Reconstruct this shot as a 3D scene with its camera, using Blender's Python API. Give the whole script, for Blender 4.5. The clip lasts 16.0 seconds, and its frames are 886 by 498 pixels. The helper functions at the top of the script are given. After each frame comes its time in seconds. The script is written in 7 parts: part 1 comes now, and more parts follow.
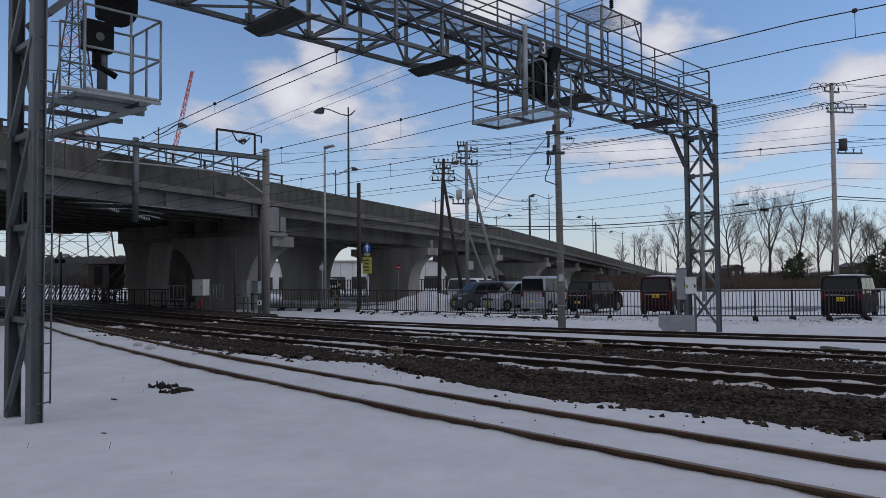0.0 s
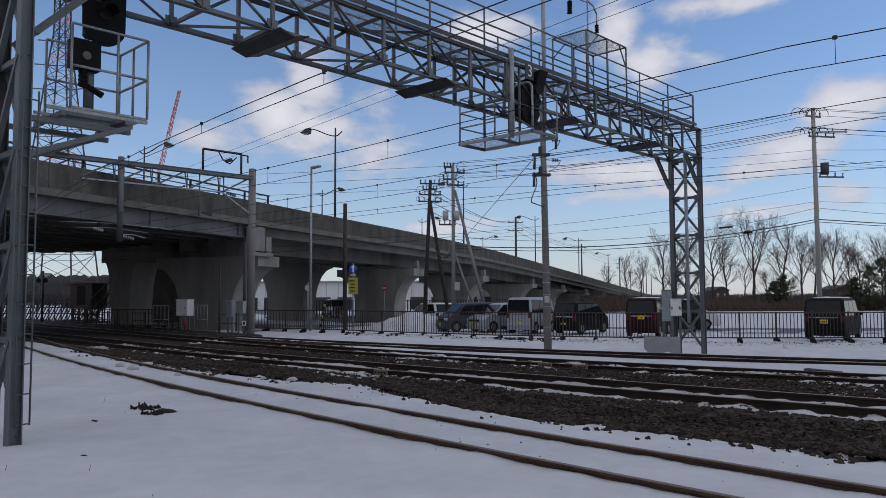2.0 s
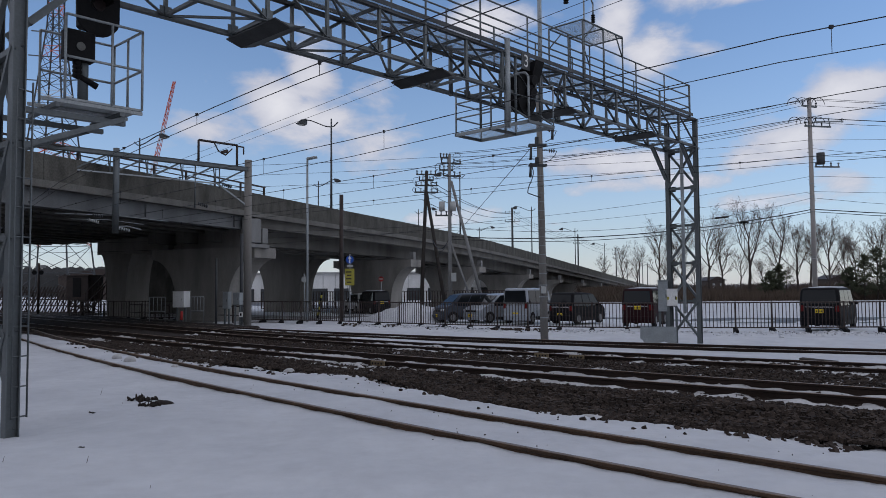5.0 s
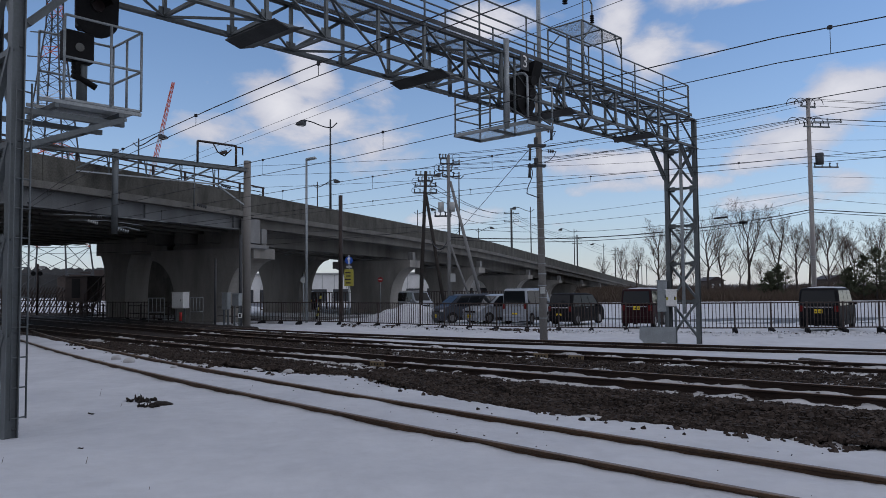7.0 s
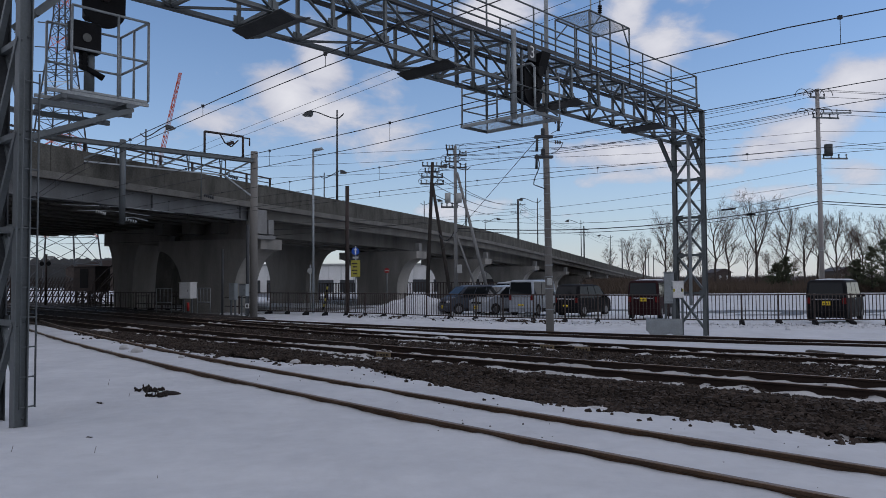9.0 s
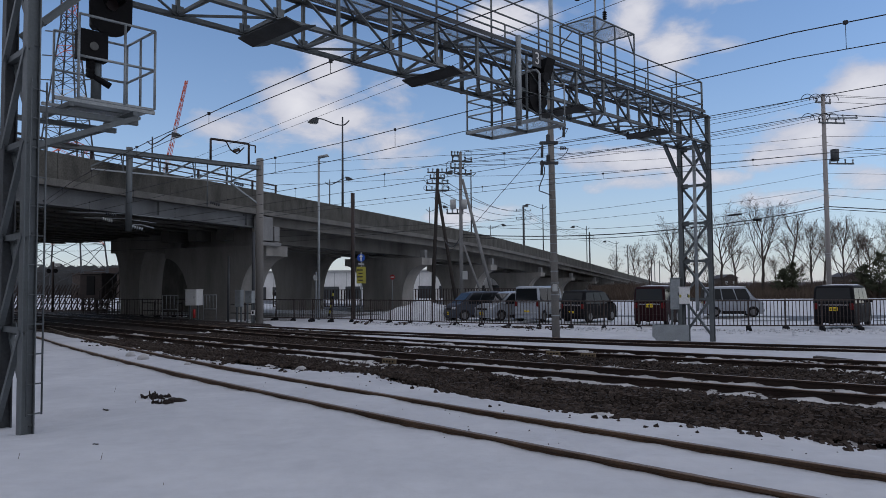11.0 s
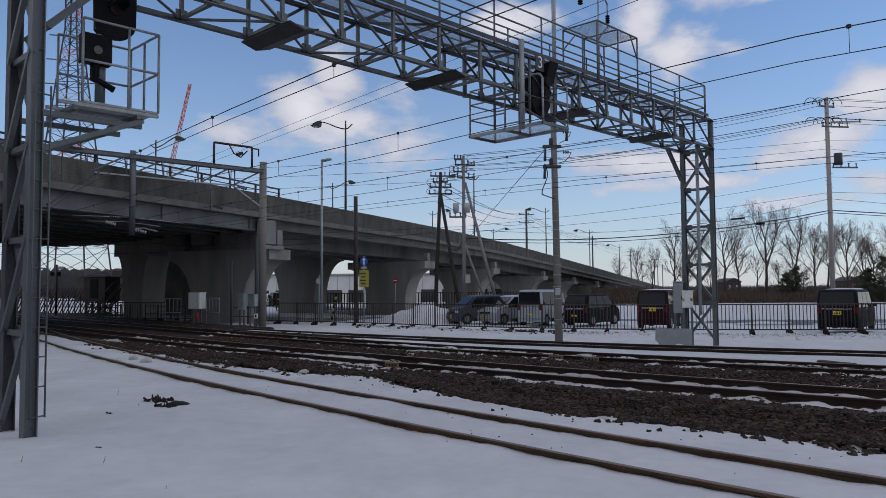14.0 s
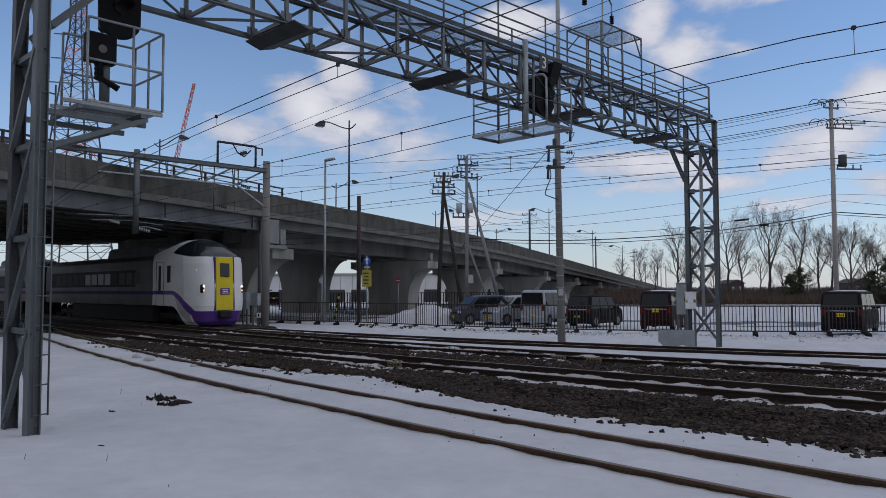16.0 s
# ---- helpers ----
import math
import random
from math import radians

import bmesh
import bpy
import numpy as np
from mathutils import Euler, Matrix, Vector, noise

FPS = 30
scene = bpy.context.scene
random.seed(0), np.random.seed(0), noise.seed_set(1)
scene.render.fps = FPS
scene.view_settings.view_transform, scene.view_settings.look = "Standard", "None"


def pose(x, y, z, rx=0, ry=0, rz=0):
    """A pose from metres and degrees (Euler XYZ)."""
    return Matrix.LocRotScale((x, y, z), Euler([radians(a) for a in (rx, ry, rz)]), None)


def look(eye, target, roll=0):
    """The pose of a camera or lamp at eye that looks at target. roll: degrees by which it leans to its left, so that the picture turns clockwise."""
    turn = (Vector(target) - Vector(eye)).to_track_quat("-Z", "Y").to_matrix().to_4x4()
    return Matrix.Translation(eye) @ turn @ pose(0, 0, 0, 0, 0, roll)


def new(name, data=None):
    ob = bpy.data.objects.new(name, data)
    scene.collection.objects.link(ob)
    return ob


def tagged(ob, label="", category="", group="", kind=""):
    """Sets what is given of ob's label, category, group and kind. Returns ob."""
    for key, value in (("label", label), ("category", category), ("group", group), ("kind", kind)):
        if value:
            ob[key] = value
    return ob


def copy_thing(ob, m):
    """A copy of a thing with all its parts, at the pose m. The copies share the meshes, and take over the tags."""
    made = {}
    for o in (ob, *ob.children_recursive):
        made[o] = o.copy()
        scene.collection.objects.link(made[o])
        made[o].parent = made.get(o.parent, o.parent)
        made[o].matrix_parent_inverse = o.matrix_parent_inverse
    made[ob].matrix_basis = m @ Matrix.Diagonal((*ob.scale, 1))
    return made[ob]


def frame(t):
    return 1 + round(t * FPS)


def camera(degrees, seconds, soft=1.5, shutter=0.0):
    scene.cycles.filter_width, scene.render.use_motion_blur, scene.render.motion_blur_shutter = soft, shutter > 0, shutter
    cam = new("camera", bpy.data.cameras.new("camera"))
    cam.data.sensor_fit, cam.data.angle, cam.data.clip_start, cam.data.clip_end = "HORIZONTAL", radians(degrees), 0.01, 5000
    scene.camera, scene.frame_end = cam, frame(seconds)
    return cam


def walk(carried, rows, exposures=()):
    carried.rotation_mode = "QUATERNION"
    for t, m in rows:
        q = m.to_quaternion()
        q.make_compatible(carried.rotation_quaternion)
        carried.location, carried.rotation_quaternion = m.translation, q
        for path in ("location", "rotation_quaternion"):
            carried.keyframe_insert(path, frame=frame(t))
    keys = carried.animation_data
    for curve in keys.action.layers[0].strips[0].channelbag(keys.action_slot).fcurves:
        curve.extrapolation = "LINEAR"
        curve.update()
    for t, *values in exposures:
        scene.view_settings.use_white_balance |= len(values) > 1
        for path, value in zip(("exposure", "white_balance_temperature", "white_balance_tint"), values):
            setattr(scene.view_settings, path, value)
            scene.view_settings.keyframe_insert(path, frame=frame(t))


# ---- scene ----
# ---- camera ----
EYE_Z = 1.72
cam = camera(60.7, 16.0, soft=0.55)
TURNS = [
    (0, 0.054, 2.077, 0.486), (0.5, 0.665, 2.79, 0.472), (1, 0.188, 3.383, 0.383), (1.5, -0.656, 3.714, 0.358),
    (2, -0.997, 3.651, 0.269), (2.5, -1.13, 3.441, 0.2), (3, -1.372, 3.329, 0.137), (3.5, -1.641, 3.26, 0.135),
    (6, -0.917, 2.853, 0.578), (6.5, -0.853, 2.876, 0.536), (7, -1.308, 3.002, 0.507), (7.5, -1.94, 3.069, 0.518),
    (8, -2.078, 2.825, 0.484), (8.5, -1.437, 2.379, 0.428), (9, -0.82, 2.329, 0.36), (11.5, -0.394, 2.951, 0.486),
    (12, -0.473, 3.058, 0.441), (12.5, -0.435, 3.153, 0.449), (13, -0.372, 3.152, 0.431), (13.5, -0.324, 3.092, 0.455),
    (14, -0.186, 3.084, 0.422), (14.5, -0.004, 3.104, 0.454), (15, 0.225, 3.125, 0.371), (15.5, 0.42, 3.142, 0.262),
    (16, 0.029, 3.091, 0.15)]
walk(cam, [(t, pose(0, 0, EYE_Z, 90 + p, r, y)) for t, y, p, r in TURNS])

# ---- world, sun, exposure ----
scene.view_settings.exposure = 0.0
SUN_AZ, SUN_EL = 91.0, 34.0          # degrees from +y towards +x, and above the horizon
world = bpy.data.worlds.new("world")
scene.world = world
world.use_nodes = True
wn = world.node_tree.nodes
wn.clear()
sky = wn.new("ShaderNodeTexSky")
sky.sky_type, sky.sun_disc = "NISHITA", False
sky.sun_elevation, sky.sun_rotation = radians(SUN_EL), radians(SUN_AZ)
sky.altitude, sky.air_density, sky.dust_density, sky.ozone_density = 50, 1.0, 0.25, 6.0
bg = wn.new("ShaderNodeBackground")
bg.inputs["Strength"].default_value = 0.135
wo = wn.new("ShaderNodeOutputWorld")
world.node_tree.links.new(sky.outputs[0], bg.inputs[0])
world.node_tree.links.new(bg.outputs[0], wo.inputs[0])
sun = new("sun", bpy.data.lights.new("sun", "SUN"))
sun.data.energy, sun.data.angle, sun.data.color = 0.5, radians(14), (1.0, 0.95, 0.88)
_d = Vector((math.sin(radians(SUN_AZ)) * math.cos(radians(SUN_EL)), math.cos(radians(SUN_AZ)) * math.cos(radians(SUN_EL)), math.sin(radians(SUN_EL))))
sun.matrix_world = look(_d * 50, (0, 0, 0))

# ---- materials ----
def mat(name, a, b=None, rough=0.7, metal=0.0, scale=3.0, fine=40.0, bump=0.15, spread=0.35, streak=0.0, dist=0.01, glow=0.0, rand=0.0, grain=0.18, spec=0.2):
    """Two colours mixed by broad stains, fine grain in the tone, roughness and relief; streak stretches the stains downwards."""
    m = bpy.data.materials.new(name)
    m.use_nodes = True
    nt = m.node_tree
    N, L = nt.nodes, nt.links
    p = N["Principled BSDF"]
    b = b or tuple(c * 0.75 for c in a)
    tc = N.new("ShaderNodeTexCoord")
    mp = N.new("ShaderNodeMapping")
    mp.inputs["Scale"].default_value = (1, 1, 1.0 - streak)
    L.new(tc.outputs["Object"], mp.inputs[0])
    n1 = N.new("ShaderNodeTexNoise")
    n1.inputs["Scale"].default_value, n1.inputs["Detail"].default_value, n1.inputs["Roughness"].default_value = scale, 6, 0.62
    L.new(mp.outputs[0], n1.inputs["Vector"])
    n2 = N.new("ShaderNodeTexNoise")
    n2.inputs["Scale"].default_value, n2.inputs["Detail"].default_value = fine, 4
    L.new(tc.outputs["Object"], n2.inputs["Vector"])
    rp = N.new("ShaderNodeMapRange")
    rp.inputs[1].default_value, rp.inputs[2].default_value = 0.5 - spread / 2, 0.5 + spread / 2
    L.new(n1.outputs[0], rp.inputs[0])
    mx = N.new("ShaderNodeMix")
    mx.data_type = "RGBA"
    mx.inputs[6].default_value, mx.inputs[7].default_value = (*a, 1), (*b, 1)
    L.new(rp.outputs[0], mx.inputs[0])
    hv = N.new("ShaderNodeHueSaturation")
    ma = N.new("ShaderNodeMapRange")
    ma.inputs[1].default_value, ma.inputs[2].default_value, ma.inputs[3].default_value, ma.inputs[4].default_value = 0.25, 0.75, 1 - grain, 1 + grain
    L.new(n2.outputs[0], ma.inputs[0])
    val = ma.outputs[0]
    if rand:
        oi = N.new("ShaderNodeObjectInfo")
        mr = N.new("ShaderNodeMapRange")
        mr.inputs[3].default_value, mr.inputs[4].default_value = 1 - rand, 1 + rand
        L.new(oi.outputs["Random"], mr.inputs[0])
        mu = N.new("ShaderNodeMath")
        mu.operation = "MULTIPLY"
        L.new(val, mu.inputs[0])
        L.new(mr.outputs[0], mu.inputs[1])
        val = mu.outputs[0]
    L.new(val, hv.inputs["Value"])
    L.new(mx.outputs[2], hv.inputs["Color"])
    L.new(hv.outputs[0], p.inputs["Base Color"])
    p.inputs["Metallic"].default_value = metal
    p.inputs["Specular IOR Level"].default_value = spec
    rr = N.new("ShaderNodeMapRange")
    rr.inputs[3].default_value, rr.inputs[4].default_value = max(0.03, rough - 0.1), min(1, rough + 0.12)
    L.new(n1.outputs[0], rr.inputs[0])
    L.new(rr.outputs[0], p.inputs["Roughness"])
    if bump:
        bp = N.new("ShaderNodeBump")
        bp.inputs["Strength"].default_value, bp.inputs["Distance"].default_value = bump, dist
        L.new(n2.outputs[0], bp.inputs["Height"])
        L.new(bp.outputs[0], p.inputs["Normal"])
    if glow:
        p.inputs["Emission Color"].default_value, p.inputs["Emission Strength"].default_value = (*a, 1), glow
    return m


def glass(name, tint, rough=0.03):
    m = bpy.data.materials.new(name)
    m.use_nodes = True
    p = m.node_tree.nodes["Principled BSDF"]
    p.inputs["Base Color"].default_value, p.inputs["Roughness"].default_value = (*tint, 1), rough
    p.inputs["Specular IOR Level"].default_value = 0.13
    return m


M_SNOW = mat("snow", (0.585, 0.60, 0.625), (0.46, 0.475, 0.505), 0.75, 0, 0.7, 5.0, 0.75, 0.5, dist=0.035, grain=0.05)
M_SNOWDIRT = mat("trodden_snow", (0.56, 0.56, 0.565), (0.30, 0.295, 0.29), 0.75, 0, 1.6, 18.0, 0.3, 0.5, dist=0.03, grain=0.07)
M_BALLAST = mat("ballast", (0.04, 0.032, 0.028), (0.02, 0.016, 0.014), 0.9, 0, 1.5, 22.0, 0.9, 0.5, dist=0.05)
M_EARTH = mat("earth_and_shaded_snow", (0.06, 0.055, 0.05), (0.32, 0.32, 0.325), 0.95, 0, 0.5, 14.0, 0.6, 0.3, grain=0.3)
M_SCRUB = mat("winter_scrub", (0.12, 0.092, 0.075), (0.07, 0.056, 0.048), 0.95, 0, 0.2, 8.0, 0.3, 0.6)
M_STONE = mat("ballast_stone", (0.066, 0.050, 0.041), (0.030, 0.023, 0.019), 0.9, 0, 3.0, 60.0, 0.5, 0.6)


def by_island(m, lo, hi):
    """Each loose piece of a joined mesh takes its own tone."""
    nt = m.node_tree
    hv = next(n for n in nt.nodes if n.bl_idname == "ShaderNodeHueSaturation")
    old = hv.inputs["Value"].links[0].from_socket
    ge, mr, mu = nt.nodes.new("ShaderNodeNewGeometry"), nt.nodes.new("ShaderNodeMapRange"), nt.nodes.new("ShaderNodeMath")
    mr.inputs[3].default_value, mr.inputs[4].default_value, mu.operation = lo, hi, "MULTIPLY"
    nt.links.new(ge.outputs["Random Per Island"], mr.inputs[0])
    nt.links.new(mr.outputs[0], mu.inputs[0])
    nt.links.new(old, mu.inputs[1])
    nt.links.new(mu.outputs[0], hv.inputs["Value"])


by_island(M_STONE, 0.5, 1.3)
M_RAIL = mat("rusty_rail", (0.105, 0.064, 0.04), (0.04, 0.027, 0.019), 0.65, 0.2, 2.0, 50.0, 0.4, 0.5)
M_RAILTOP = mat("worn_railhead", (0.19, 0.13, 0.09), (0.11, 0.075, 0.052), 0.4, 0.2, 1.0, 30.0, 0.1, 0.5)
M_RAILD = mat("dark_rail", (0.034, 0.022, 0.017), (0.018, 0.012, 0.010), 0.7, 0.1, 2.0, 50.0, 0.4, 0.5)
M_SLEEPER = mat("sleeper", (0.10, 0.085, 0.075), (0.05, 0.042, 0.038), 0.9, 0, 3.0, 40.0, 0.5, rand=0.25)
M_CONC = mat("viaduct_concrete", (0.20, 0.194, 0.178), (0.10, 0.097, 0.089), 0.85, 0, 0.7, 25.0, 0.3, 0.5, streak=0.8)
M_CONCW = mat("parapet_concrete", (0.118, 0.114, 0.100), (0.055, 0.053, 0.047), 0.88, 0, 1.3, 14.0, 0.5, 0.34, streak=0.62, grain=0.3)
M_GIRDER = mat("painted_girder", (0.18, 0.19, 0.195), (0.10, 0.103, 0.105), 0.6, 0, 0.8, 20.0, 0.1, 0.5, streak=0.8)
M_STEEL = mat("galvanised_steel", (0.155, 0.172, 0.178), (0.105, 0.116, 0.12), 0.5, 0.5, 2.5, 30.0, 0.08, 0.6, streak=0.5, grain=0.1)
# pale grating: snow light on the platform's underside is put into the colour
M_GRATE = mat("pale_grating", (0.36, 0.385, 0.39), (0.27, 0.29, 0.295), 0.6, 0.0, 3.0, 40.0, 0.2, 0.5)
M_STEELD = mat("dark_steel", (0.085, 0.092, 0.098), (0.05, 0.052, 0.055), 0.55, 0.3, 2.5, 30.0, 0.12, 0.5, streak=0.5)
M_STEELL = mat("pale_zinc_rail", (0.34, 0.37, 0.38), (0.24, 0.26, 0.27), 0.45, 0.5, 3.0, 40.0, 0.1, 0.5)
M_BLACK = mat("black_paint", (0.008, 0.008, 0.009), (0.013, 0.013, 0.014), 0.6, 0, 4.0, 40.0, 0.1, spec=0.12)
M_WIRE = mat("wire", (0.03, 0.03, 0.032), (0.045, 0.045, 0.05), 0.6, 0.2, 1.0, 10.0, 0.0)
M_POLE = mat("concrete_pole", (0.215, 0.206, 0.19), (0.145, 0.137, 0.127), 0.85, 0, 1.2, 30.0, 0.2, 0.5, streak=0.8)
M_POLEL = mat("pale_pole", (0.235, 0.235, 0.23), (0.16, 0.16, 0.157), 0.8, 0, 1.2, 30.0, 0.2, 0.5, streak=0.8)
M_POLER = mat("weathered_pole", (0.36, 0.335, 0.315), (0.26, 0.243, 0.23), 0.8, 0, 1.2, 30.0, 0.2, 0.5, streak=0.8)
M_GREYBOX = mat("grey_cabinet", (0.42, 0.43, 0.42), (0.33, 0.34, 0.33), 0.55, 0.1, 1.5, 30.0, 0.08, 0.5, streak=0.6)
M_WHITE = mat("white_paint", (0.75, 0.75, 0.74), (0.62, 0.62, 0.60), 0.5, 0, 1.5, 30.0, 0.05, 0.5, streak=0.5)
M_RED = mat("red_paint", (0.45, 0.04, 0.035), (0.32, 0.03, 0.03), 0.5, 0, 2.0, 30.0, 0.05)
M_ORANGE = mat("crane_red", (0.62, 0.13, 0.07), (0.5, 0.1, 0.06), 0.55, 0, 0.5, 10.0, 0.05)
M_YELLOW = mat("yellow_paint", (0.38, 0.34, 0.06), (0.29, 0.26, 0.05), 0.5, 0, 2.0, 30.0, 0.05)
M_BLUE = mat("sign_blue", (0.02, 0.09, 0.42), (0.02, 0.07, 0.34), 0.45, 0, 2.0, 30.0, 0.03)
M_BARK = mat("bark", (0.085, 0.068, 0.06), (0.05, 0.042, 0.038), 0.9, 0, 3.0, 20.0, 0.5)
M_TWIG = mat("twigs", (0.15, 0.112, 0.098), (0.095, 0.072, 0.065), 0.9, 0, 2.0, 20.0, 0.2)
M_GRASS = mat("dead_grass", (0.125, 0.093, 0.07), (0.075, 0.058, 0.046), 0.95, 0, 0.4, 12.0, 0.6, 0.6)
M_PINE = mat("pine_needles", (0.045, 0.055, 0.035), (0.07, 0.075, 0.045), 0.9, 0, 1.0, 20.0, 0.4)
M_ASPH = mat("wet_asphalt", (0.06, 0.06, 0.065), (0.1, 0.1, 0.105), 0.5, 0, 0.6, 30.0, 0.2, 0.6)
M_RUBBER = mat("tyre_rubber", (0.012, 0.012, 0.012), (0.02, 0.02, 0.02), 0.85, 0, 6.0, 40.0, 0.1)
M_CARGLASS = glass("car_glass", (0.012, 0.014, 0.016))
M_CHROME = mat("chrome", (0.6, 0.6, 0.62), (0.45, 0.45, 0.47), 0.2, 0.9, 3.0, 30.0, 0.0)


# ---- mesh helpers ----
def thing(name, m=None, label="", category="", group="", kind=""):
    ob = new(name)
    ob.empty_display_size = 0.2
    ob.matrix_world = m or Matrix()
    return tagged(ob, label, category, group, kind)


def part(name, bm, material, parent=None, label="", smooth=False):
    me = bpy.data.meshes.new(name)
    if smooth:
        for f in bm.faces:
            f.smooth = True
    bm.to_mesh(me)
    bm.free()
    for mm in (material if isinstance(material, (list, tuple)) else [material]):
        me.materials.append(mm)
    ob = new(name, me)
    ob.parent = parent
    if label:
        ob["label"] = label
    return ob


def box(bm, c, s, r=None, bev=0.0, mi=0):
    """A box of centre c and size s, turned by the matrix r, with its edges bevelled."""
    g = bmesh.ops.create_cube(bm, size=1.0, matrix=Matrix.Translation(c) @ (r or Matrix()).to_4x4() @ Matrix.Diagonal((*s, 1)))
    fs = {f for v in g["verts"] for f in v.link_faces}
    for f in fs:
        f.material_index = mi
    if bev:
        es = {e for v in g["verts"] for e in v.link_edges}
        bmesh.ops.bevel(bm, geom=list(es), offset=bev, segments=1, affect="EDGES", profile=0.5)
    return bm


def axis_turn(d, up=(0, 0, 1)):
    """A turn whose x axis points along d, with z as near to up as it can."""
    x = Vector(d).normalized()
    y = Vector(up).cross(x)
    if y.length < 1e-4:
        y = Vector((0, 1, 0))
    y.normalize()
    return Matrix((x, y, x.cross(y))).transposed()


def strut(bm, p, q, w, h, mi=0, up=(0, 0, 1)):
    p, q = Vector(p), Vector(q)
    return box(bm, (p + q) / 2, ((q - p).length, w, h), axis_turn(q - p, up), 0, mi)


def angle_bar(bm, p, q, w, t=0.012, up=(0, 0, 1)):
    """An L-shaped rolled bar from p to q."""
    p, q = Vector(p), Vector(q)
    m = axis_turn(q - p, up)
    h = w / 2
    out = [(-h, -h), (h, -h), (h, h), (h - t, h), (h - t, -h + t), (-h, -h + t)]
    A = [bm.verts.new(p + m @ Vector((0, y, z))) for y, z in out]
    B = [bm.verts.new(q + m @ Vector((0, y, z))) for y, z in out]
    fs = [bm.faces.new((A[i], A[(i + 1) % 6], B[(i + 1) % 6], B[i])) for i in range(6)]
    fs += [bm.faces.new(A[::-1]), bm.faces.new(B)]
    bmesh.ops.recalc_face_normals(bm, faces=fs)
    return bm


def h_beam(bm, p, q, w, h, t=0.02, up=(0, 0, 1)):
    """A rolled H-section from p to q in one closed mesh."""
    p, q = Vector(p), Vector(q)
    m = axis_turn(q - p, up)
    a, b, c = w / 2, h / 2, t / 2
    out = [(-a, -b), (a, -b), (a, -b + t), (c, -b + t), (c, b - t), (a, b - t), (a, b), (-a, b), (-a, b - t), (-c, b - t), (-c, -b + t), (-a, -b + t)]
    A = [bm.verts.new(p + m @ Vector((0, y, z))) for y, z in out]
    B = [bm.verts.new(q + m @ Vector((0, y, z))) for y, z in out]
    fs = [bm.faces.new((A[i], A[(i + 1) % 12], B[(i + 1) % 12], B[i])) for i in range(12)]
    fs += [bm.faces.new(A[::-1]), bm.faces.new(B)]
    bmesh.ops.recalc_face_normals(bm, faces=fs)
    return bm


def tube(bm, p, q, r0, r1=None, n=8, caps=True, mi=0):
    p, q = Vector(p), Vector(q)
    m = axis_turn(q - p)
    r1 = r0 if r1 is None else r1
    rings = []
    for c, r in ((p, r0), (q, r1)):
        rings.append([bm.verts.new(c + m @ Vector((0, r * math.cos(2 * math.pi * i / n), r * math.sin(2 * math.pi * i / n)))) for i in range(n)])
    for i in range(n):
        f = bm.faces.new((rings[0][i], rings[0][(i + 1) % n], rings[1][(i + 1) % n], rings[1][i]))
        f.smooth, f.material_index = True, mi
    if caps:
        bm.faces.new(rings[0][::-1]).material_index = mi
        bm.faces.new(rings[1]).material_index = mi
    return bm


def pipe(bm, pts, r, n=6, mi=0):
    """A round bar bent through the points."""
    for p, q in zip(pts[:-1], pts[1:]):
        tube(bm, p, q, r, r, n, True, mi)
    return bm


def sweep(bm, prof, path, mi=None, close=True):
    """A profile (side, up) carried along path points in the plan; mi gives the material of each side."""
    rows = []
    for i, c in enumerate(path):
        a, b = path[max(0, i - 1)], path[min(len(path) - 1, i + 1)]
        d = Vector((b[0] - a[0], b[1] - a[1], 0)).normalized()
        s = Vector((-d.y, d.x, 0))
        rows.append([bm.verts.new(Vector(c) + s * x + Vector((0, 0, z))) for x, z in prof])
    k = len(prof)
    for a, b in zip(rows[:-1], rows[1:]):
        for j in range(k if close else k - 1):
            f = bm.faces.new((a[j], b[j], b[(j + 1) % k], a[(j + 1) % k]))
            if mi:
                f.material_index = mi[j]
    if close:
        bm.faces.new(rows[0])
        bm.faces.new(rows[-1][::-1])
    return bm


def prism(bm, outline, y0, y1, axis="y", mi=0):
    """An outline (a, b) drawn in the plane across the axis and carried from y0 to y1."""
    def at(a, b, y):
        return (a, y, b) if axis == "y" else ((y, a, b) if axis == "x" else (a, b, y))
    A = [bm.verts.new(at(a, b, y0)) for a, b in outline]
    B = [bm.verts.new(at(a, b, y1)) for a, b in outline]
    k = len(outline)
    fs = [bm.faces.new((A[i], A[(i + 1) % k], B[(i + 1) % k], B[i])) for i in range(k)]
    fs += [bm.faces.new(A[::-1]), bm.faces.new(B)]
    for f in fs:
        f.material_index = mi
    bmesh.ops.recalc_face_normals(bm, faces=fs)
    return bm


def bm_new():
    return bmesh.new()


def lerp_table(tab, x):
    for (a, p), (b, q) in zip(tab[:-1], tab[1:]):
        if x <= b:
            return p + (q - p) * max(0, (x - a) / (b - a))
    return tab[-1][1]

# ---- ground and railway ----
CU, SU = math.cos(radians(40)), math.sin(radians(40))
TRACKS = {"siding": (6.46, -0.11, 0.0030, 0.15, -30), "main_a": (12.15, 0.0421, 0.0037, 0.22, -24),
          "main_b": (16.78, 0.1453, 0.0060, 0.18, -24), "loop": (22.67, 0.2572, 0.0058, 0.06, -36)}
# the overhead wires pull off to one side of the rails
WIRES = {"siding": (6.46, -0.11, 0.0030, 0.15, -30), "main_a": (11.85, 0.055, 0.0040, 0.15, -24),
         "main_b": (17.0, 0.12, 0.0045, 0.12, -24), "loop": (23.5, 0.24, 0.0047, 0.0, -36)}


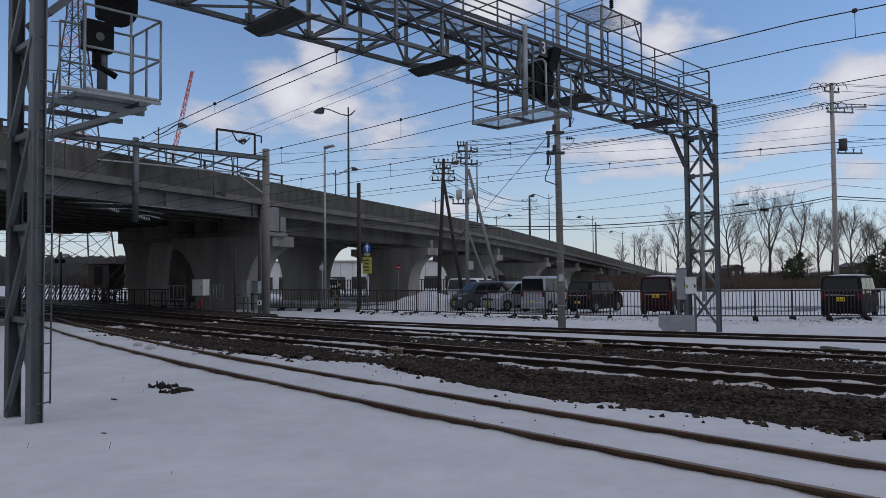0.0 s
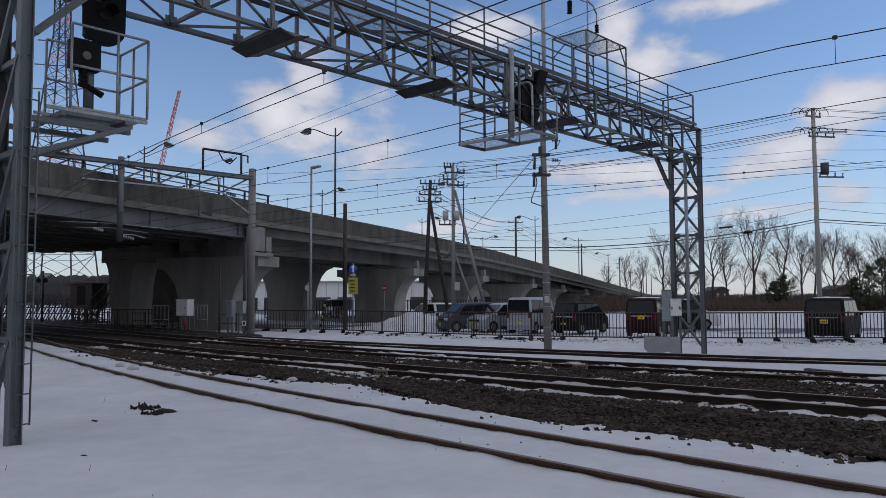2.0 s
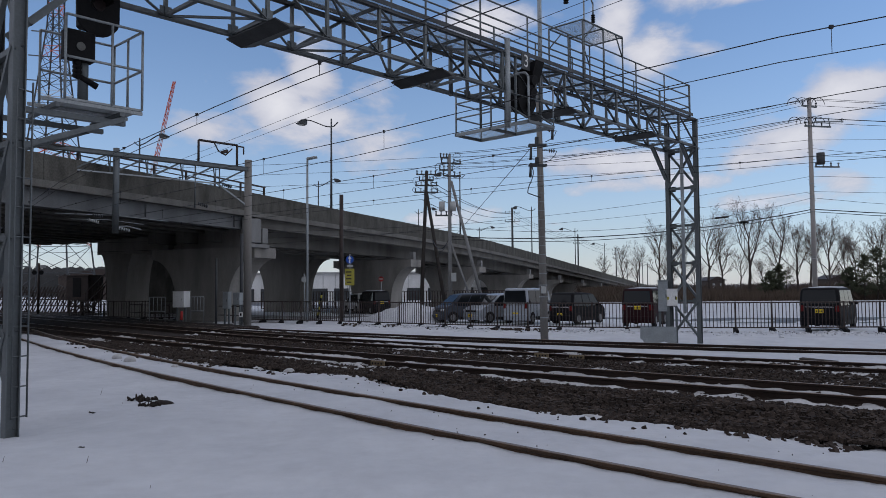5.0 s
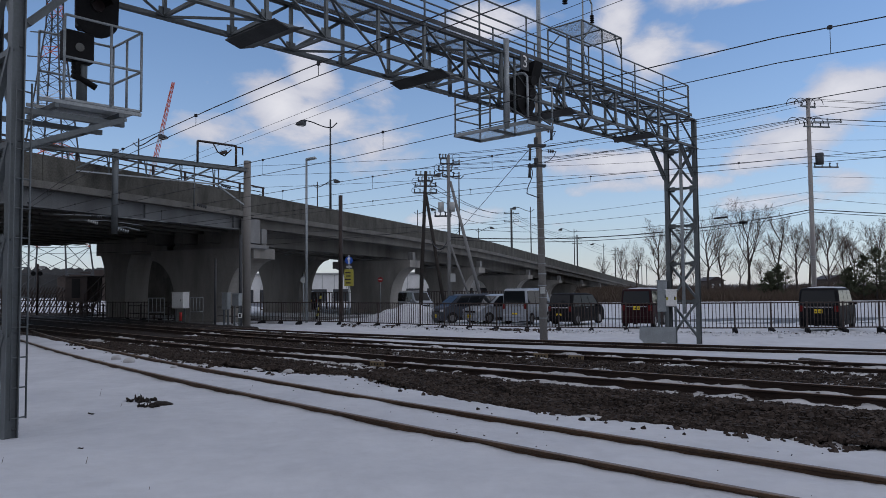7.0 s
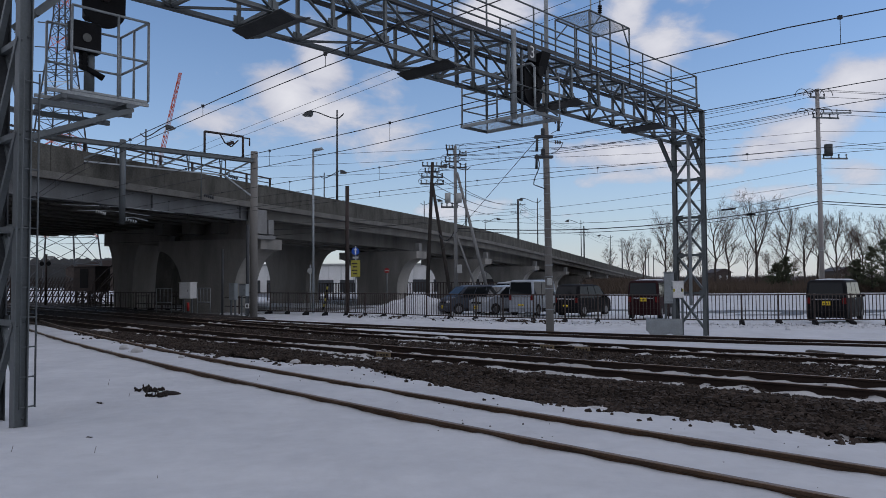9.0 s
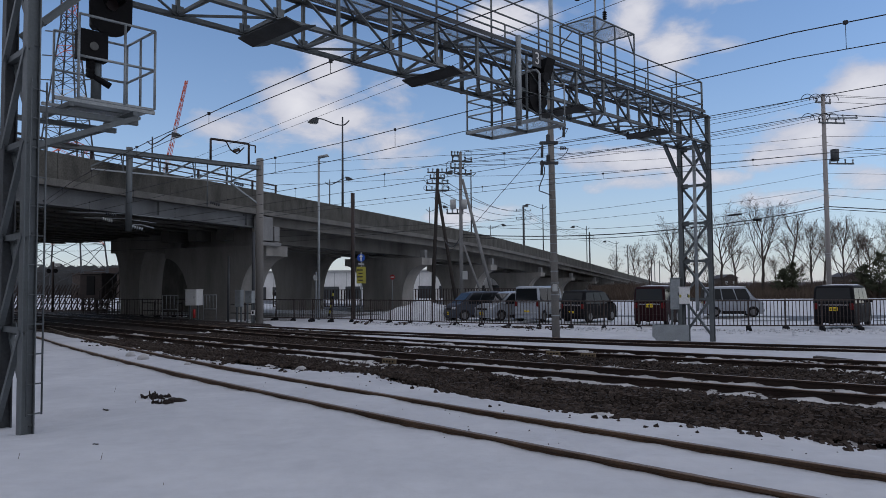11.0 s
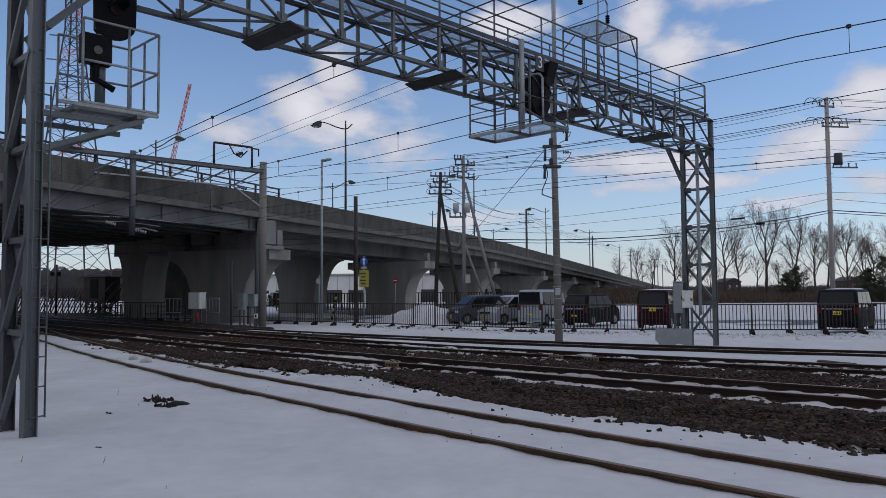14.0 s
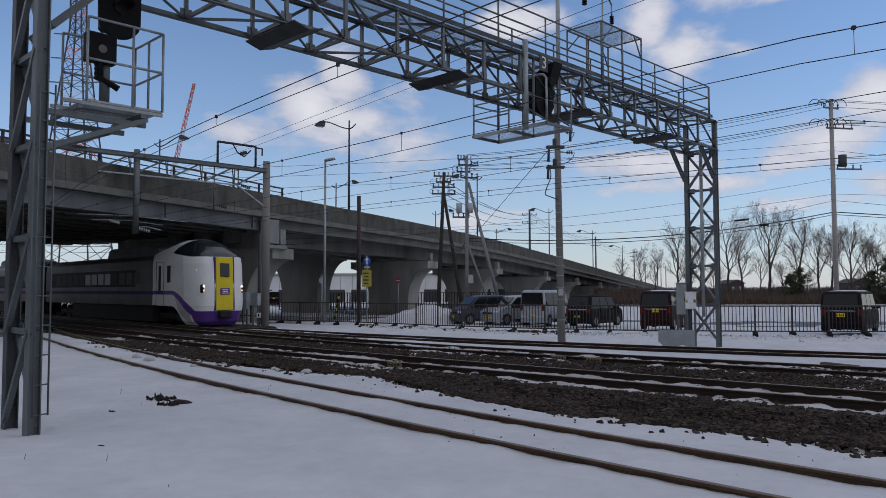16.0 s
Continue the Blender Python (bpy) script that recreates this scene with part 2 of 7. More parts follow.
def xy(u, v):
    """Plan place from u, along the tracks (to the near right), and v, across them (to the far right)."""
    return (u * CU + v * SU, -u * SU + v * CU)


def uv(x, y):
    return (x * CU - y * SU, x * SU + y * CU)


def track_v(name, u, lines=TRACKS):
    a, b, c, _, k = lines[name]
    if u < k:
        return a + b * k + c * k * k + (b + 2 * c * k) * (u - k)
    if u > 0:
        return a + b * u * (0.3 if name == "loop" else 1)
    return a + b * u + c * u * u


EDGE = [(-200, 34), (-120, 24.0), (-60, 16.2), (-37, 13.0), (-30, 12.8), (-23, 11.4), (-18.4, 10.7), (-15, 10.05), (-13, 10.2), (-11.4, 10.4), (-10.3, 10.5), (-9, 9.9),
        (-6.8, 9.1), (-5.4, 9.0), (-3.8, 8.92), (-2, 9.05), (0, 9.3), (40, 9.0)]


def far_edge(u):
    """Far edge of the dark ballast; it reaches the loop rails farther up the line."""
    w = max(0.0, min(1.0, (-15 - u) / 8))
    near = track_v("main_b", u) + 0.72
    return near + max(0.0, track_v("loop", u) - 0.7 - near) * w


BANK_LINE = [(-4.4, 39.8), (-0.4, 36.2), (3, 33.6), (7.5, 31.3), (13, 30.2), (18, 29.9), (30, 29.6)]


def bank_line(x):
    """Where the snow bank's crest runs, below the road fence."""
    return lerp_table(BANK_LINE, x) if x > -4.4 else 99.0


def ground_z(x, y):
    u, v = uv(x, y)
    e, b, l = lerp_table(EDGE, u), track_v("main_b", u), track_v("loop", u)
    z = 0.085 + 0.038 * math.exp(-((v - track_v("siding", u)) / 0.4) ** 2)
    if v > e - 0.2:
        z = 0.085 - 0.22 * min(1, (v - e + 0.2) / 0.7)
    if v > far_edge(u):
        z = 0.10 - 0.12 * min(1, max(0, v - b - 0.7) / max(1.0, l - b - 2.2))
    if v > l + 1.0:
        z = -0.05 - 0.06 * min(1, (v - l - 1.0) / 1.5)
        if v < l + 7:
            z += (0.10 * noise.noise((x * 0.9, y * 0.9, 21)) + 0.055 * noise.noise((x * 2.6, y * 2.6, 22))) * min(1, (v - l - 1.0) / 0.8)
        if v > l + 4:
            z -= 0.15 * min(1, (v - l - 4) / 12)
    r = math.hypot(x, y)
    if r < 60:
        z += (0.075 * noise.noise((x * 0.35, y * 0.35, 1.3)) + 0.032 * noise.noise((x * 1.0, y * 1.4, 2.3)) + 0.007 * noise.noise((x * 3.1, y * 3.1, 5.3))) * (min(1, max(0.25, abs(v - track_v("siding", u)) - 0.9)) if v < e else 0.3)
    if -1.5 < v - track_v("siding", u) < 1.5 and v < e:
        z += 0.022 * noise.noise((x * 1.3, y * 1.3, 4.0)) + 0.015 * noise.noise((x * 4.2, y * 4.2, 9.0))
    z -= 0.10 * math.exp(-(((x + 5.28) ** 2 + (y - 9.53) ** 2) / 1.1))
    if 24 < y < 44:
        d = y - bank_line(x)
        if abs(d) < 4:
            z += (0.05 + 0.07 * noise.noise((x * 0.7, y * 0.7, 61))) * math.exp(-(d / (1.3 if d < 0 else 0.8)) ** 2)
    return z


def axis_steps(lo, hi, fine):
    out, x, s = [], lo, fine
    while x < hi:
        out.append(x)
        x += fine
    for sgn, start in ((1, hi), (-1, lo)):
        x, s = start, fine
        while abs(x) < 3000:
            x, s = x + sgn * s, s * 1.25
            out.append(x)
    return sorted(out + [hi])


bm = bm_new()
gx, gy = axis_steps(-14, 20, 0.16), axis_steps(2, 37, 0.18)
grid = [[bm.verts.new((x, y, ground_z(x, y))) for x in gx] for y in gy]
for j in range(len(gy) - 1):
    for i in range(len(gx) - 1):
        bm.faces.new((grid[j][i], grid[j][i + 1], grid[j + 1][i + 1], grid[j + 1][i])).smooth = True
ground = tagged(part("ground", bm, M_SNOW), "snow-covered flat ground beside the railway", "ground", kind="structure")

def bed_z(u, v):
    """Top of the ballast: low between the rails, a rounded shoulder towards the siding."""
    x, y = xy(u, v)
    e = lerp_table(EDGE, u)
    a = track_v("main_a", u)
    z = -0.03 + 0.085 * min(1, max(0, (v - e - 0.25) / 0.9)) + 0.04 * noise.noise((x * 2.3, y * 2.3, 0)) + 0.02 * noise.noise((x * 6, y * 6, 3))
    return z + 0.09 * math.exp(-((v - (e + a - 1.0) / 2) / 0.8) ** 2) * min(1, max(0, (a - e - 1.4) / 0.8)) + 0.09 * max(0, 1 - abs(v - e) / 0.6)


# ballast bed with a ragged edge against the snow
bm = bm_new()
rows = []
u = -110.0
while u < 22:
    e = lerp_table(EDGE, u) + 0.16 * noise.noise((u * 0.9, 3, 0)) + 0.20 * noise.noise((u * 3.2, 7, 0)) + 0.15 * noise.noise((u * 8.0, 9, 0))
    far = far_edge(u) + 0.15 * noise.noise((u * 0.8, 5, 2)) + 0.12 * noise.noise((u * 3.5, 2, 2))
    if u < -28:
        far = track_v("loop", u) + 2.2
    row = []
    for k in range(29):
        f = k / 28
        v = e + (far - e) * f
        x, y = xy(u, v)
        h = bed_z(u, v) if 0 < k < 28 else -0.22
        row.append(bm.verts.new((x, y, h)))
    rows.append(row)
    u += 0.12 if -22 < u < 1 else 0.5
for a, b in zip(rows[:-1], rows[1:]):
    for k in range(28):
        bm.faces.new((a[k], b[k], b[k + 1], a[k + 1])).smooth = True
bmesh.ops.recalc_face_normals(bm, faces=bm.faces)
tagged(part("ballast_bed", bm, M_BALLAST), "dark brown crushed-stone ballast under the main tracks", "ballast", kind="structure")


# loose ballast stones on the bed
def stone_field(name, count, rng, u0, u1, size, place):
    base = []
    for s in range(14):
        t = bm_new()
        bmesh.ops.create_cube(t, size=1.5)
        turn = Euler((rng.random() * 3, rng.random() * 3, 0)).to_matrix()
        vs = [turn @ Vector([c * (0.75 + 0.45 * rng.random()) for c in v.co]) for v in t.verts]
        bmesh.ops.triangulate(t, faces=t.faces)
        base.append((np.array([[v.x, v.y, v.z * 0.9] for v in vs]), [[v.index for v in f.verts] for f in t.faces]))
        t.free()
    V, F, off = [], [], 0
    for i in range(count):
        got = place(rng, u0 + (u1 - u0) * rng.random())
        if got is None:
            continue
        x, y, z = got
        P, Q = base[i % 14]
        a, k = rng.random() * 6.28, size * (0.45 + 1.25 * rng.random() ** 1.8)
        R = np.array([[math.cos(a), -math.sin(a), 0], [math.sin(a), math.cos(a), 0], [0, 0, 1]])
        V.append(P @ R.T * k + np.array([x, y, z]))
        F += [[off + j for j in f] for f in Q]
        off += len(P)
    me = bpy.data.meshes.new(name)
    me.from_pydata(np.concatenate(V).tolist(), [], F)
    me.materials.append(M_STONE)
    return new(name, me)


def shoulder_place(rng, u):
    e, far = lerp_table(EDGE, u), far_edge(u) - 0.05
    f = rng.random()
    v = e - 0.12 + (far - e) * (f ** 1.6 if rng.random() < 0.7 else f)
    x, y = xy(u, v)
    return x, y, bed_z(u, v) + 0.018


def stray_place(rng, u):
    v = lerp_table(EDGE, u) + 0.15 - abs(rng.gauss(0, 0.32))
    x, y = xy(u, v)
    if noise.noise((x * 1.6, y * 1.6, 31)) + 0.5 * noise.noise((x * 5, y * 5, 33)) < -0.02:
        return None
    return x, y, ground_z(x, y) + 0.005


tagged(stone_field("stray_stones", 3000, random.Random(4), -24, 0.5, 0.027, stray_place), "stray ballast stones lying on the snow edge", "ballast", kind="stuff")
tagged(stone_field("ballast_stones", 84000, random.Random(3), -24, 0.3, 0.027, shoulder_place), "loose dark ballast stones between the tracks", "ballast", kind="stuff")


def speck_place(rng, u):
    v = track_v("siding", u) + rng.uniform(-0.9, 2.2)
    if v > lerp_table(EDGE, u) - 0.2:
        return None
    x, y = xy(u, v)
    return x, y, ground_z(x, y) + 0.002


tagged(stone_field("snow_specks", 130, random.Random(8), -20, 1.0, 0.007, speck_place), "tiny dark specks of dirt on the snow by the siding", "dirt", kind="stuff")


# rails
RAIL_PROF = [(-0.062, -0.153), (0.062, -0.153), (0.062, -0.135), (0.012, -0.115), (0.012, -0.04), (0.034, -0.03), (0.034, -0.004), (0.026, 0.0),
             (-0.026, 0.0), (-0.034, -0.004), (-0.034, -0.03), (-0.012, -0.04), (-0.012, -0.115), (-0.062, -0.135)]
GAUGE = 1.12
RAIL_LABELS = {"siding": "lightly rusted siding rails half buried in snow", "main_a": "rusty main line rails on dark ballast",
               "main_b": "rusty main line rails on snowy ballast", "loop": "rails lying in snow beside the fence"}


def rail_line(name, side, step=1.0, u0=-110.0, u1=22.0):
    out, u = [], u0
    while u <= u1:
        v, s = track_v(name, u), track_v(name, u + 0.1) - track_v(name, u - 0.1)
        x, y = xy(u, v + side * GAUGE / 2 * math.sqrt(1 + (s / 0.2) ** 2))
        out.append((x, y, TRACKS[name][3]))
        u += step
    return out


sleeper_me = None
for name in TRACKS:
    tr = thing("railway_track", None, RAIL_LABELS[name], "railway track", "tracks", "structure")
    for side in (-1, 1):
        bm = bm_new()
        sweep(bm, RAIL_PROF, rail_line(name, side, 1.0, -38.0 if name == "siding" else -110.0), [0] * 6 + [1, 1, 1, 0, 0, 0, 0, 0])
        part("rail", bm, [M_RAIL if name == "siding" else M_RAILD, M_RAILTOP], tr)
    if name in ("main_a", "main_b"):
        if sleeper_me is None:
            bm = bm_new()
            box(bm, (0, 0, 0), (0.22, 2.0, 0.16), None, 0.015)
            for s in (-1, 1):
                box(bm, (0, s * GAUGE / 2, 0.085), (0.2, 0.24, 0.02))
            sleeper_me = bpy.data.meshes.new("sleeper")
            bm.to_mesh(sleeper_me)
            bm.free()
            sleeper_me.materials.append(M_SLEEPER)
        u = -48.0
        while u < 3:
            v = track_v(name, u)
            s = math.degrees(math.atan((track_v(name, u + 0.1) - track_v(name, u - 0.1)) / 0.2))
            sl = new("sleeper", sleeper_me)
            sl.parent = tr
            sl.matrix_basis = pose(*xy(u, v), TRACKS[name][3] - 0.235, 0, 0, -40 + s)
            u += 0.62


# snow lying in patches on the ballast
def patch_mesh(name, keep, u0, u1, v_lo, v_hi, step=0.06):
    V, F, idx = [], [], {}
    nu, nv = int((u1 - u0) / step), 0
    def vert(i, j, h):
        if (i, j) not in idx:
            u = u0 + i * step
            v = v_lo(u) + j * step
            x, y = xy(u, v)
            idx[(i, j)] = len(V)
            V.append((x, y, h(u, v)))
        return idx[(i, j)]
    for i in range(nu):
        u = u0 + i * step
        for j in range(int((v_hi(u) - v_lo(u)) / step)):
            v = v_lo(u) + j * step
            if max(keep(u + a * step, v + b * step) for a in (0, 1) for b in (0, 1)) > 0.012:
                F.append([vert(i + a, j + b, lambda p, q: bed_z(p, q) - 0.01 + min(0.072, keep(p, q))) for a, b in ((0, 0), (1, 0), (1, 1), (0, 1))])
    me = bpy.data.meshes.new(name)
    me.from_pydata(V, [], F)
    me.materials.append(M_SNOWDIRT)
    for p in me.polygons:
        p.use_smooth = True
    return new(name, me)


def patch_height(name, bias=0.0):
    def keep(u, v):
        x, y = xy(u, v)
        d = v - track_v(name, u)
        n = 0.9 * noise.noise((u * 0.30, v * 2.8, 8.0)) + 0.5 * noise.noise((x * 2.2, y * 2.2, 2.0)) + 0.6 * noise.noise((x * 5, y * 5, 5.0)) + 0.4 * noise.noise((x * 12, y * 12, 6.0))
        near = math.exp(-((abs(d) - 0.42) / 0.18) ** 2) * 0.5 + math.exp(-((abs(d) - 0.78) / 0.12) ** 2) * 0.35 - 0.24 - 0.25 * max(0, abs(d) - 0.8)
        fade = max(0.0, -11 - u) * 0.022 + (0.0 if u > -26 else (-26 - u) * 0.2)
        return (n * 0.55 + near - fade + bias) * 0.16
    return keep


for name, bias in (("main_a", 0.29), ("main_b", 0.15)):
    tagged(patch_mesh("snow_patches", patch_height(name, bias), -34, 1, lambda u, n=name: track_v(n, u) - 1.25, lambda u, n=name: track_v(n, u) + 1.3),
           "melting snow patches between and beside rusty rails", "snow", kind="stuff")


def between_height(u, v):
    x, y = xy(u, v)
    n = 0.8 * noise.noise((u * 0.5, v * 2.2, 18.0)) + 0.8 * noise.noise((x * 2.4, y * 2.4, 12.0)) + 0.6 * noise.noise((x * 6, y * 6, 15.0)) + 0.4 * noise.noise((x * 12, y * 12, 16.0))
    return (n * 0.55 - 0.09 - max(0.0, -11 - u) * 0.022 - (0.0 if u > -26 else (-26 - u) * 0.2)) * 0.16


tagged(patch_mesh("snow_patches", between_height, -34, 1, lambda u: track_v("main_a", u) + 1.3, lambda u: track_v("main_b", u) - 1.2),
       "thin melting snow patches on the ballast between two tracks", "snow", kind="stuff")


def edge_height(u, v):
    """Snow islands left among the stones along the edge of the ballast."""
    x, y = xy(u, v)
    e = lerp_table(EDGE, u)
    n = noise.noise((x * 1.5, y * 1.5, 41)) + 0.8 * noise.noise((x * 4.5, y * 4.5, 42)) + 0.5 * noise.noise((x * 11, y * 11, 43))
    return (n * 0.5 - 0.10 - 0.75 * max(0, v - e - 0.05)) * 0.16


tagged(patch_mesh("snow_patches", edge_height, -24, 1, lambda u: lerp_table(EDGE, u) - 0.25, lambda u: lerp_table(EDGE, u) + 0.9, 0.055),
       "small ragged snow islands along the edge of the ballast", "snow", kind="stuff")

# ---- drifting clouds on a far dome ----
def cloud_material():
    m = bpy.data.materials.new("clouds")
    m.use_nodes = True
    nt = m.node_tree
    N, L = nt.nodes, nt.links
    N.clear()

    def math_node(op, a, b=None, c=None, clamp=False):
        n = N.new("ShaderNodeMath")
        n.operation, n.use_clamp = op, clamp
        for i, v in enumerate((a, b, c)):
            if v is None:
                continue
            if isinstance(v, (int, float)):
                n.inputs[i].default_value = v
            else:
                L.new(v, n.inputs[i])
        return n.outputs[0]
    tc = N.new("ShaderNodeTexCoord")
    nm = N.new("ShaderNodeVectorMath")
    nm.operation = "NORMALIZE"
    L.new(tc.outputs["Object"], nm.inputs[0])
    sp = N.new("ShaderNodeSeparateXYZ")
    L.new(nm.outputs[0], sp.inputs[0])
    az = math_node("ARCTAN2", sp.outputs[0], sp.outputs[1])
    el = math_node("ARCSINE", sp.outputs[2])
    # banks: azimuth, elevation, half width, half height, weight
    banks = [(-0.134, 0.274, 0.031, 0.031, 1.0), (-0.178, 0.241, 0.036, 0.031, 1.0), (-0.134, 0.221, 0.052, 0.03, 0.8), (-0.059, 0.262, 0.037, 0.021, 0.42), (-0.257, 0.199, 0.071, 0.019, 0.54),
             (-0.339, 0.184, 0.06, 0.016, 0.34), (-0.052, 0.182, 0.09, 0.025, 0.5), (0.104, 0.341, 0.046, 0.022, 0.9), (0.27, 0.34, 0.027, 0.041, 0.85), (0.304, 0.293, 0.041, 0.028, 0.72),
             (0.378, 0.292, 0.037, 0.01, 0.35), (0.534, 0.221, 0.045, 0.024, 1.0), (0.476, 0.176, 0.06, 0.024, 0.85), (0.426, 0.154, 0.045, 0.021, 0.72), (0.266, 0.16, 0.078, 0.016, 0.92),
             (0.324, 0.132, 0.112, 0.013, 0.55), (0.456, 0.104, 0.071, 0.018, 0.6), (0.522, 0.123, 0.052, 0.022, 0.5), (0.037, 0.089, 0.127, 0.019, 0.42), (0.407, 0.357, 0.09, 0.018, 0.55)]
    total = None
    for a, e, ra, re, w in banks:
        u = math_node("MULTIPLY", math_node("SUBTRACT", az, a), 0.82 / ra)
        v = math_node("MULTIPLY", math_node("SUBTRACT", el, e), 0.80 / re)
        d2 = math_node("MULTIPLY_ADD", u, u, math_node("MULTIPLY", v, v))
        g = math_node("MULTIPLY", math_node("EXPONENT", math_node("MULTIPLY", d2, -1.0)), w)
        total = g if total is None else math_node("MAXIMUM", total, g)
    # past the view, added unseen broken banks carry on the cover and its skylight
    side = math_node("MULTIPLY", math_node("SUBTRACT", math_node("ABSOLUTE", az), 0.68), 4.0, clamp=True)
    high = math_node("MULTIPLY", math_node("SUBTRACT", el, 0.46), 5.0, clamp=True)
    total = math_node("MAXIMUM", total, math_node("MULTIPLY", math_node("MAXIMUM", side, high), 0.585))
    mp = N.new("ShaderNodeMapping")
    mp.inputs["Scale"].default_value = (1, 1, 1.9)
    L.new(nm.outputs[0], mp.inputs[0])
    n1 = N.new("ShaderNodeTexNoise")
    n1.inputs["Scale"].default_value, n1.inputs["Detail"].default_value, n1.inputs["Roughness"].default_value = 13, 12, 0.58
    n1.inputs["Distortion"].default_value = 0.25
    L.new(mp.outputs[0], n1.inputs["Vector"])
    n2 = N.new("ShaderNodeTexNoise")
    n2.inputs["Scale"].default_value, n2.inputs["Detail"].default_value = 5, 4
    L.new(mp.outputs[0], n2.inputs["Vector"])
    cover = math_node("ADD", total, math_node("MULTIPLY", math_node("SUBTRACT", n1.outputs[0], 0.5), 1.35))
    al = N.new("ShaderNodeMapRange")
    al.interpolation_type = "SMOOTHSTEP"
    al.inputs[1].default_value, al.inputs[2].default_value = 0.07, 0.68
    L.new(cover, al.inputs[0])
    # pale veil towards the horizon
    veil = math_node("MULTIPLY", math_node("EXPONENT", math_node("MULTIPLY", el, -6.6)), 0.66)
    alpha = math_node("MINIMUM", math_node("MAXIMUM", math_node("MULTIPLY", al.outputs[0], 0.93), veil), 0.95)
    mix = N.new("ShaderNodeMix")
    mix.data_type = "RGBA"
    mix.inputs[6].default_value, mix.inputs[7].default_value = (0.54, 0.55, 0.64, 1), (0.86, 0.845, 0.875, 1)
    mr = N.new("ShaderNodeMapRange")
    mr.inputs[1].default_value, mr.inputs[2].default_value = 0.4, 1.25
    L.new(math_node("ADD", cover, math_node("MULTIPLY", math_node("SUBTRACT", n2.outputs[0], 0.5), 0.9)), mr.inputs[0])
    L.new(mr.outputs[0], mix.inputs[0])
    em = N.new("ShaderNodeEmission")
    L.new(mix.outputs[2], em.inputs[0])
    em.inputs[1].default_value = 1.0
    tr = N.new("ShaderNodeBsdfTransparent")
    ms = N.new("ShaderNodeMixShader")
    L.new(alpha, ms.inputs[0])
    L.new(tr.outputs[0], ms.inputs[1])
    L.new(em.outputs[0], ms.inputs[2])
    ou = N.new("ShaderNodeOutputMaterial")
    L.new(ms.outputs[0], ou.inputs[0])
    return m


bm = bm_new()
bmesh.ops.create_uvsphere(bm, u_segments=64, v_segments=32, radius=2600)
bmesh.ops.delete(bm, geom=[v for v in bm.verts if v.co.z < -260], context="VERTS")
clouds = tagged(part("backdrop_clouds", bm, cloud_material(), None, smooth=True), "white broken clouds drifting over a blue winter sky", "clouds", kind="structure")

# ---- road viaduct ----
# pier concrete is paler than the deck's, with bounced light put into its colour
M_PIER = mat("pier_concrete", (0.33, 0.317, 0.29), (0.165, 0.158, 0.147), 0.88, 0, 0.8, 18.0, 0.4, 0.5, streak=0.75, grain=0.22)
M_CONCP = mat("pale_concrete", (0.27, 0.27, 0.265), (0.17, 0.17, 0.165), 0.85, 0, 1.5, 25.0, 0.3, 0.5, streak=0.7)
VIA = pose(-10.04, 40.99, -0.164, 0, 0, 67.2) @ Matrix.Scale(1.035, 4)
TOP = [(-90, 6.95), (0, 7.0), (23, 6.95), (40, 6.75), (59, 6.2), (76, 5.65), (93, 5.1), (150, 3.2), (230, 0.6)]
viaduct = thing("road_viaduct", VIA, "grey concrete road viaduct ramping down on flared piers", "viaduct", kind="structure")


def deck_strip(name, material, y0, y1, z0, z1, t0, t1, label="", step=6.0, joints=True):
    bm = bm_new()
    ts = [t0 + (t1 - t0) * i / max(1, math.ceil((t1 - t0) / step)) for i in range(max(1, math.ceil((t1 - t0) / step)) + 1)]
    rows = [[bm.verts.new((t, y, lerp_table(TOP, t) + z)) for y, z in ((y0, z0), (y1, z0), (y1, z1), (y0, z1))] for t in ts]
    for a, b in zip(rows[:-1], rows[1:]):
        for j in range(4):
            bm.faces.new((a[j], b[j], b[(j + 1) % 4], a[(j + 1) % 4]))
    bm.faces.new(rows[0])
    bm.faces.new(rows[-1][::-1])
    bmesh.ops.recalc_face_normals(bm, faces=bm.faces)
    return part(name, bm, material, viaduct, label)


W_MAIN, W_RAMP = 21.0, 7.4
# parapets cast in bays, with open joints between them
t = -84.0
while t < 200:
    L_ = 6.0 if t < 60 else 12.0
    deck_strip("parapet_bay", M_CONCW, 0.0, 0.25, -1.0, 0.0, t + 0.008, t + L_ - 0.008)
    t += L_
deck_strip("far_parapet", M_CONCW, W_MAIN - 0.25, W_MAIN, -1.0, 0.0, -84, 15)
deck_strip("far_parapet", M_CONCW, W_RAMP - 0.25, W_RAMP, -1.0, 0.0, 15, 200)
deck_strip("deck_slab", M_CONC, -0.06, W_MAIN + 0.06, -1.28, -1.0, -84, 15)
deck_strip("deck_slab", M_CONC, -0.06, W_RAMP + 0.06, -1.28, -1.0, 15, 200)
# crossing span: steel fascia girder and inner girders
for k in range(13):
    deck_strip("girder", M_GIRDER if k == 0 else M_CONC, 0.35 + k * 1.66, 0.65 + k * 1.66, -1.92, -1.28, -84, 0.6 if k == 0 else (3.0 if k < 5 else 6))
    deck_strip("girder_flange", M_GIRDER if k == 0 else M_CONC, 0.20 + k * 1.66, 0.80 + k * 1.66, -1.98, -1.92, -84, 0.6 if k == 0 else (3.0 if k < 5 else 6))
for k in range(14):
    bm = bm_new()
    box(bm, (-82 + k * 6.3, 0.30, lerp_table(TOP, -40) - 1.6), (0.06, 0.10, 0.62))
    part("stiffener", bm, M_GIRDER, viaduct)
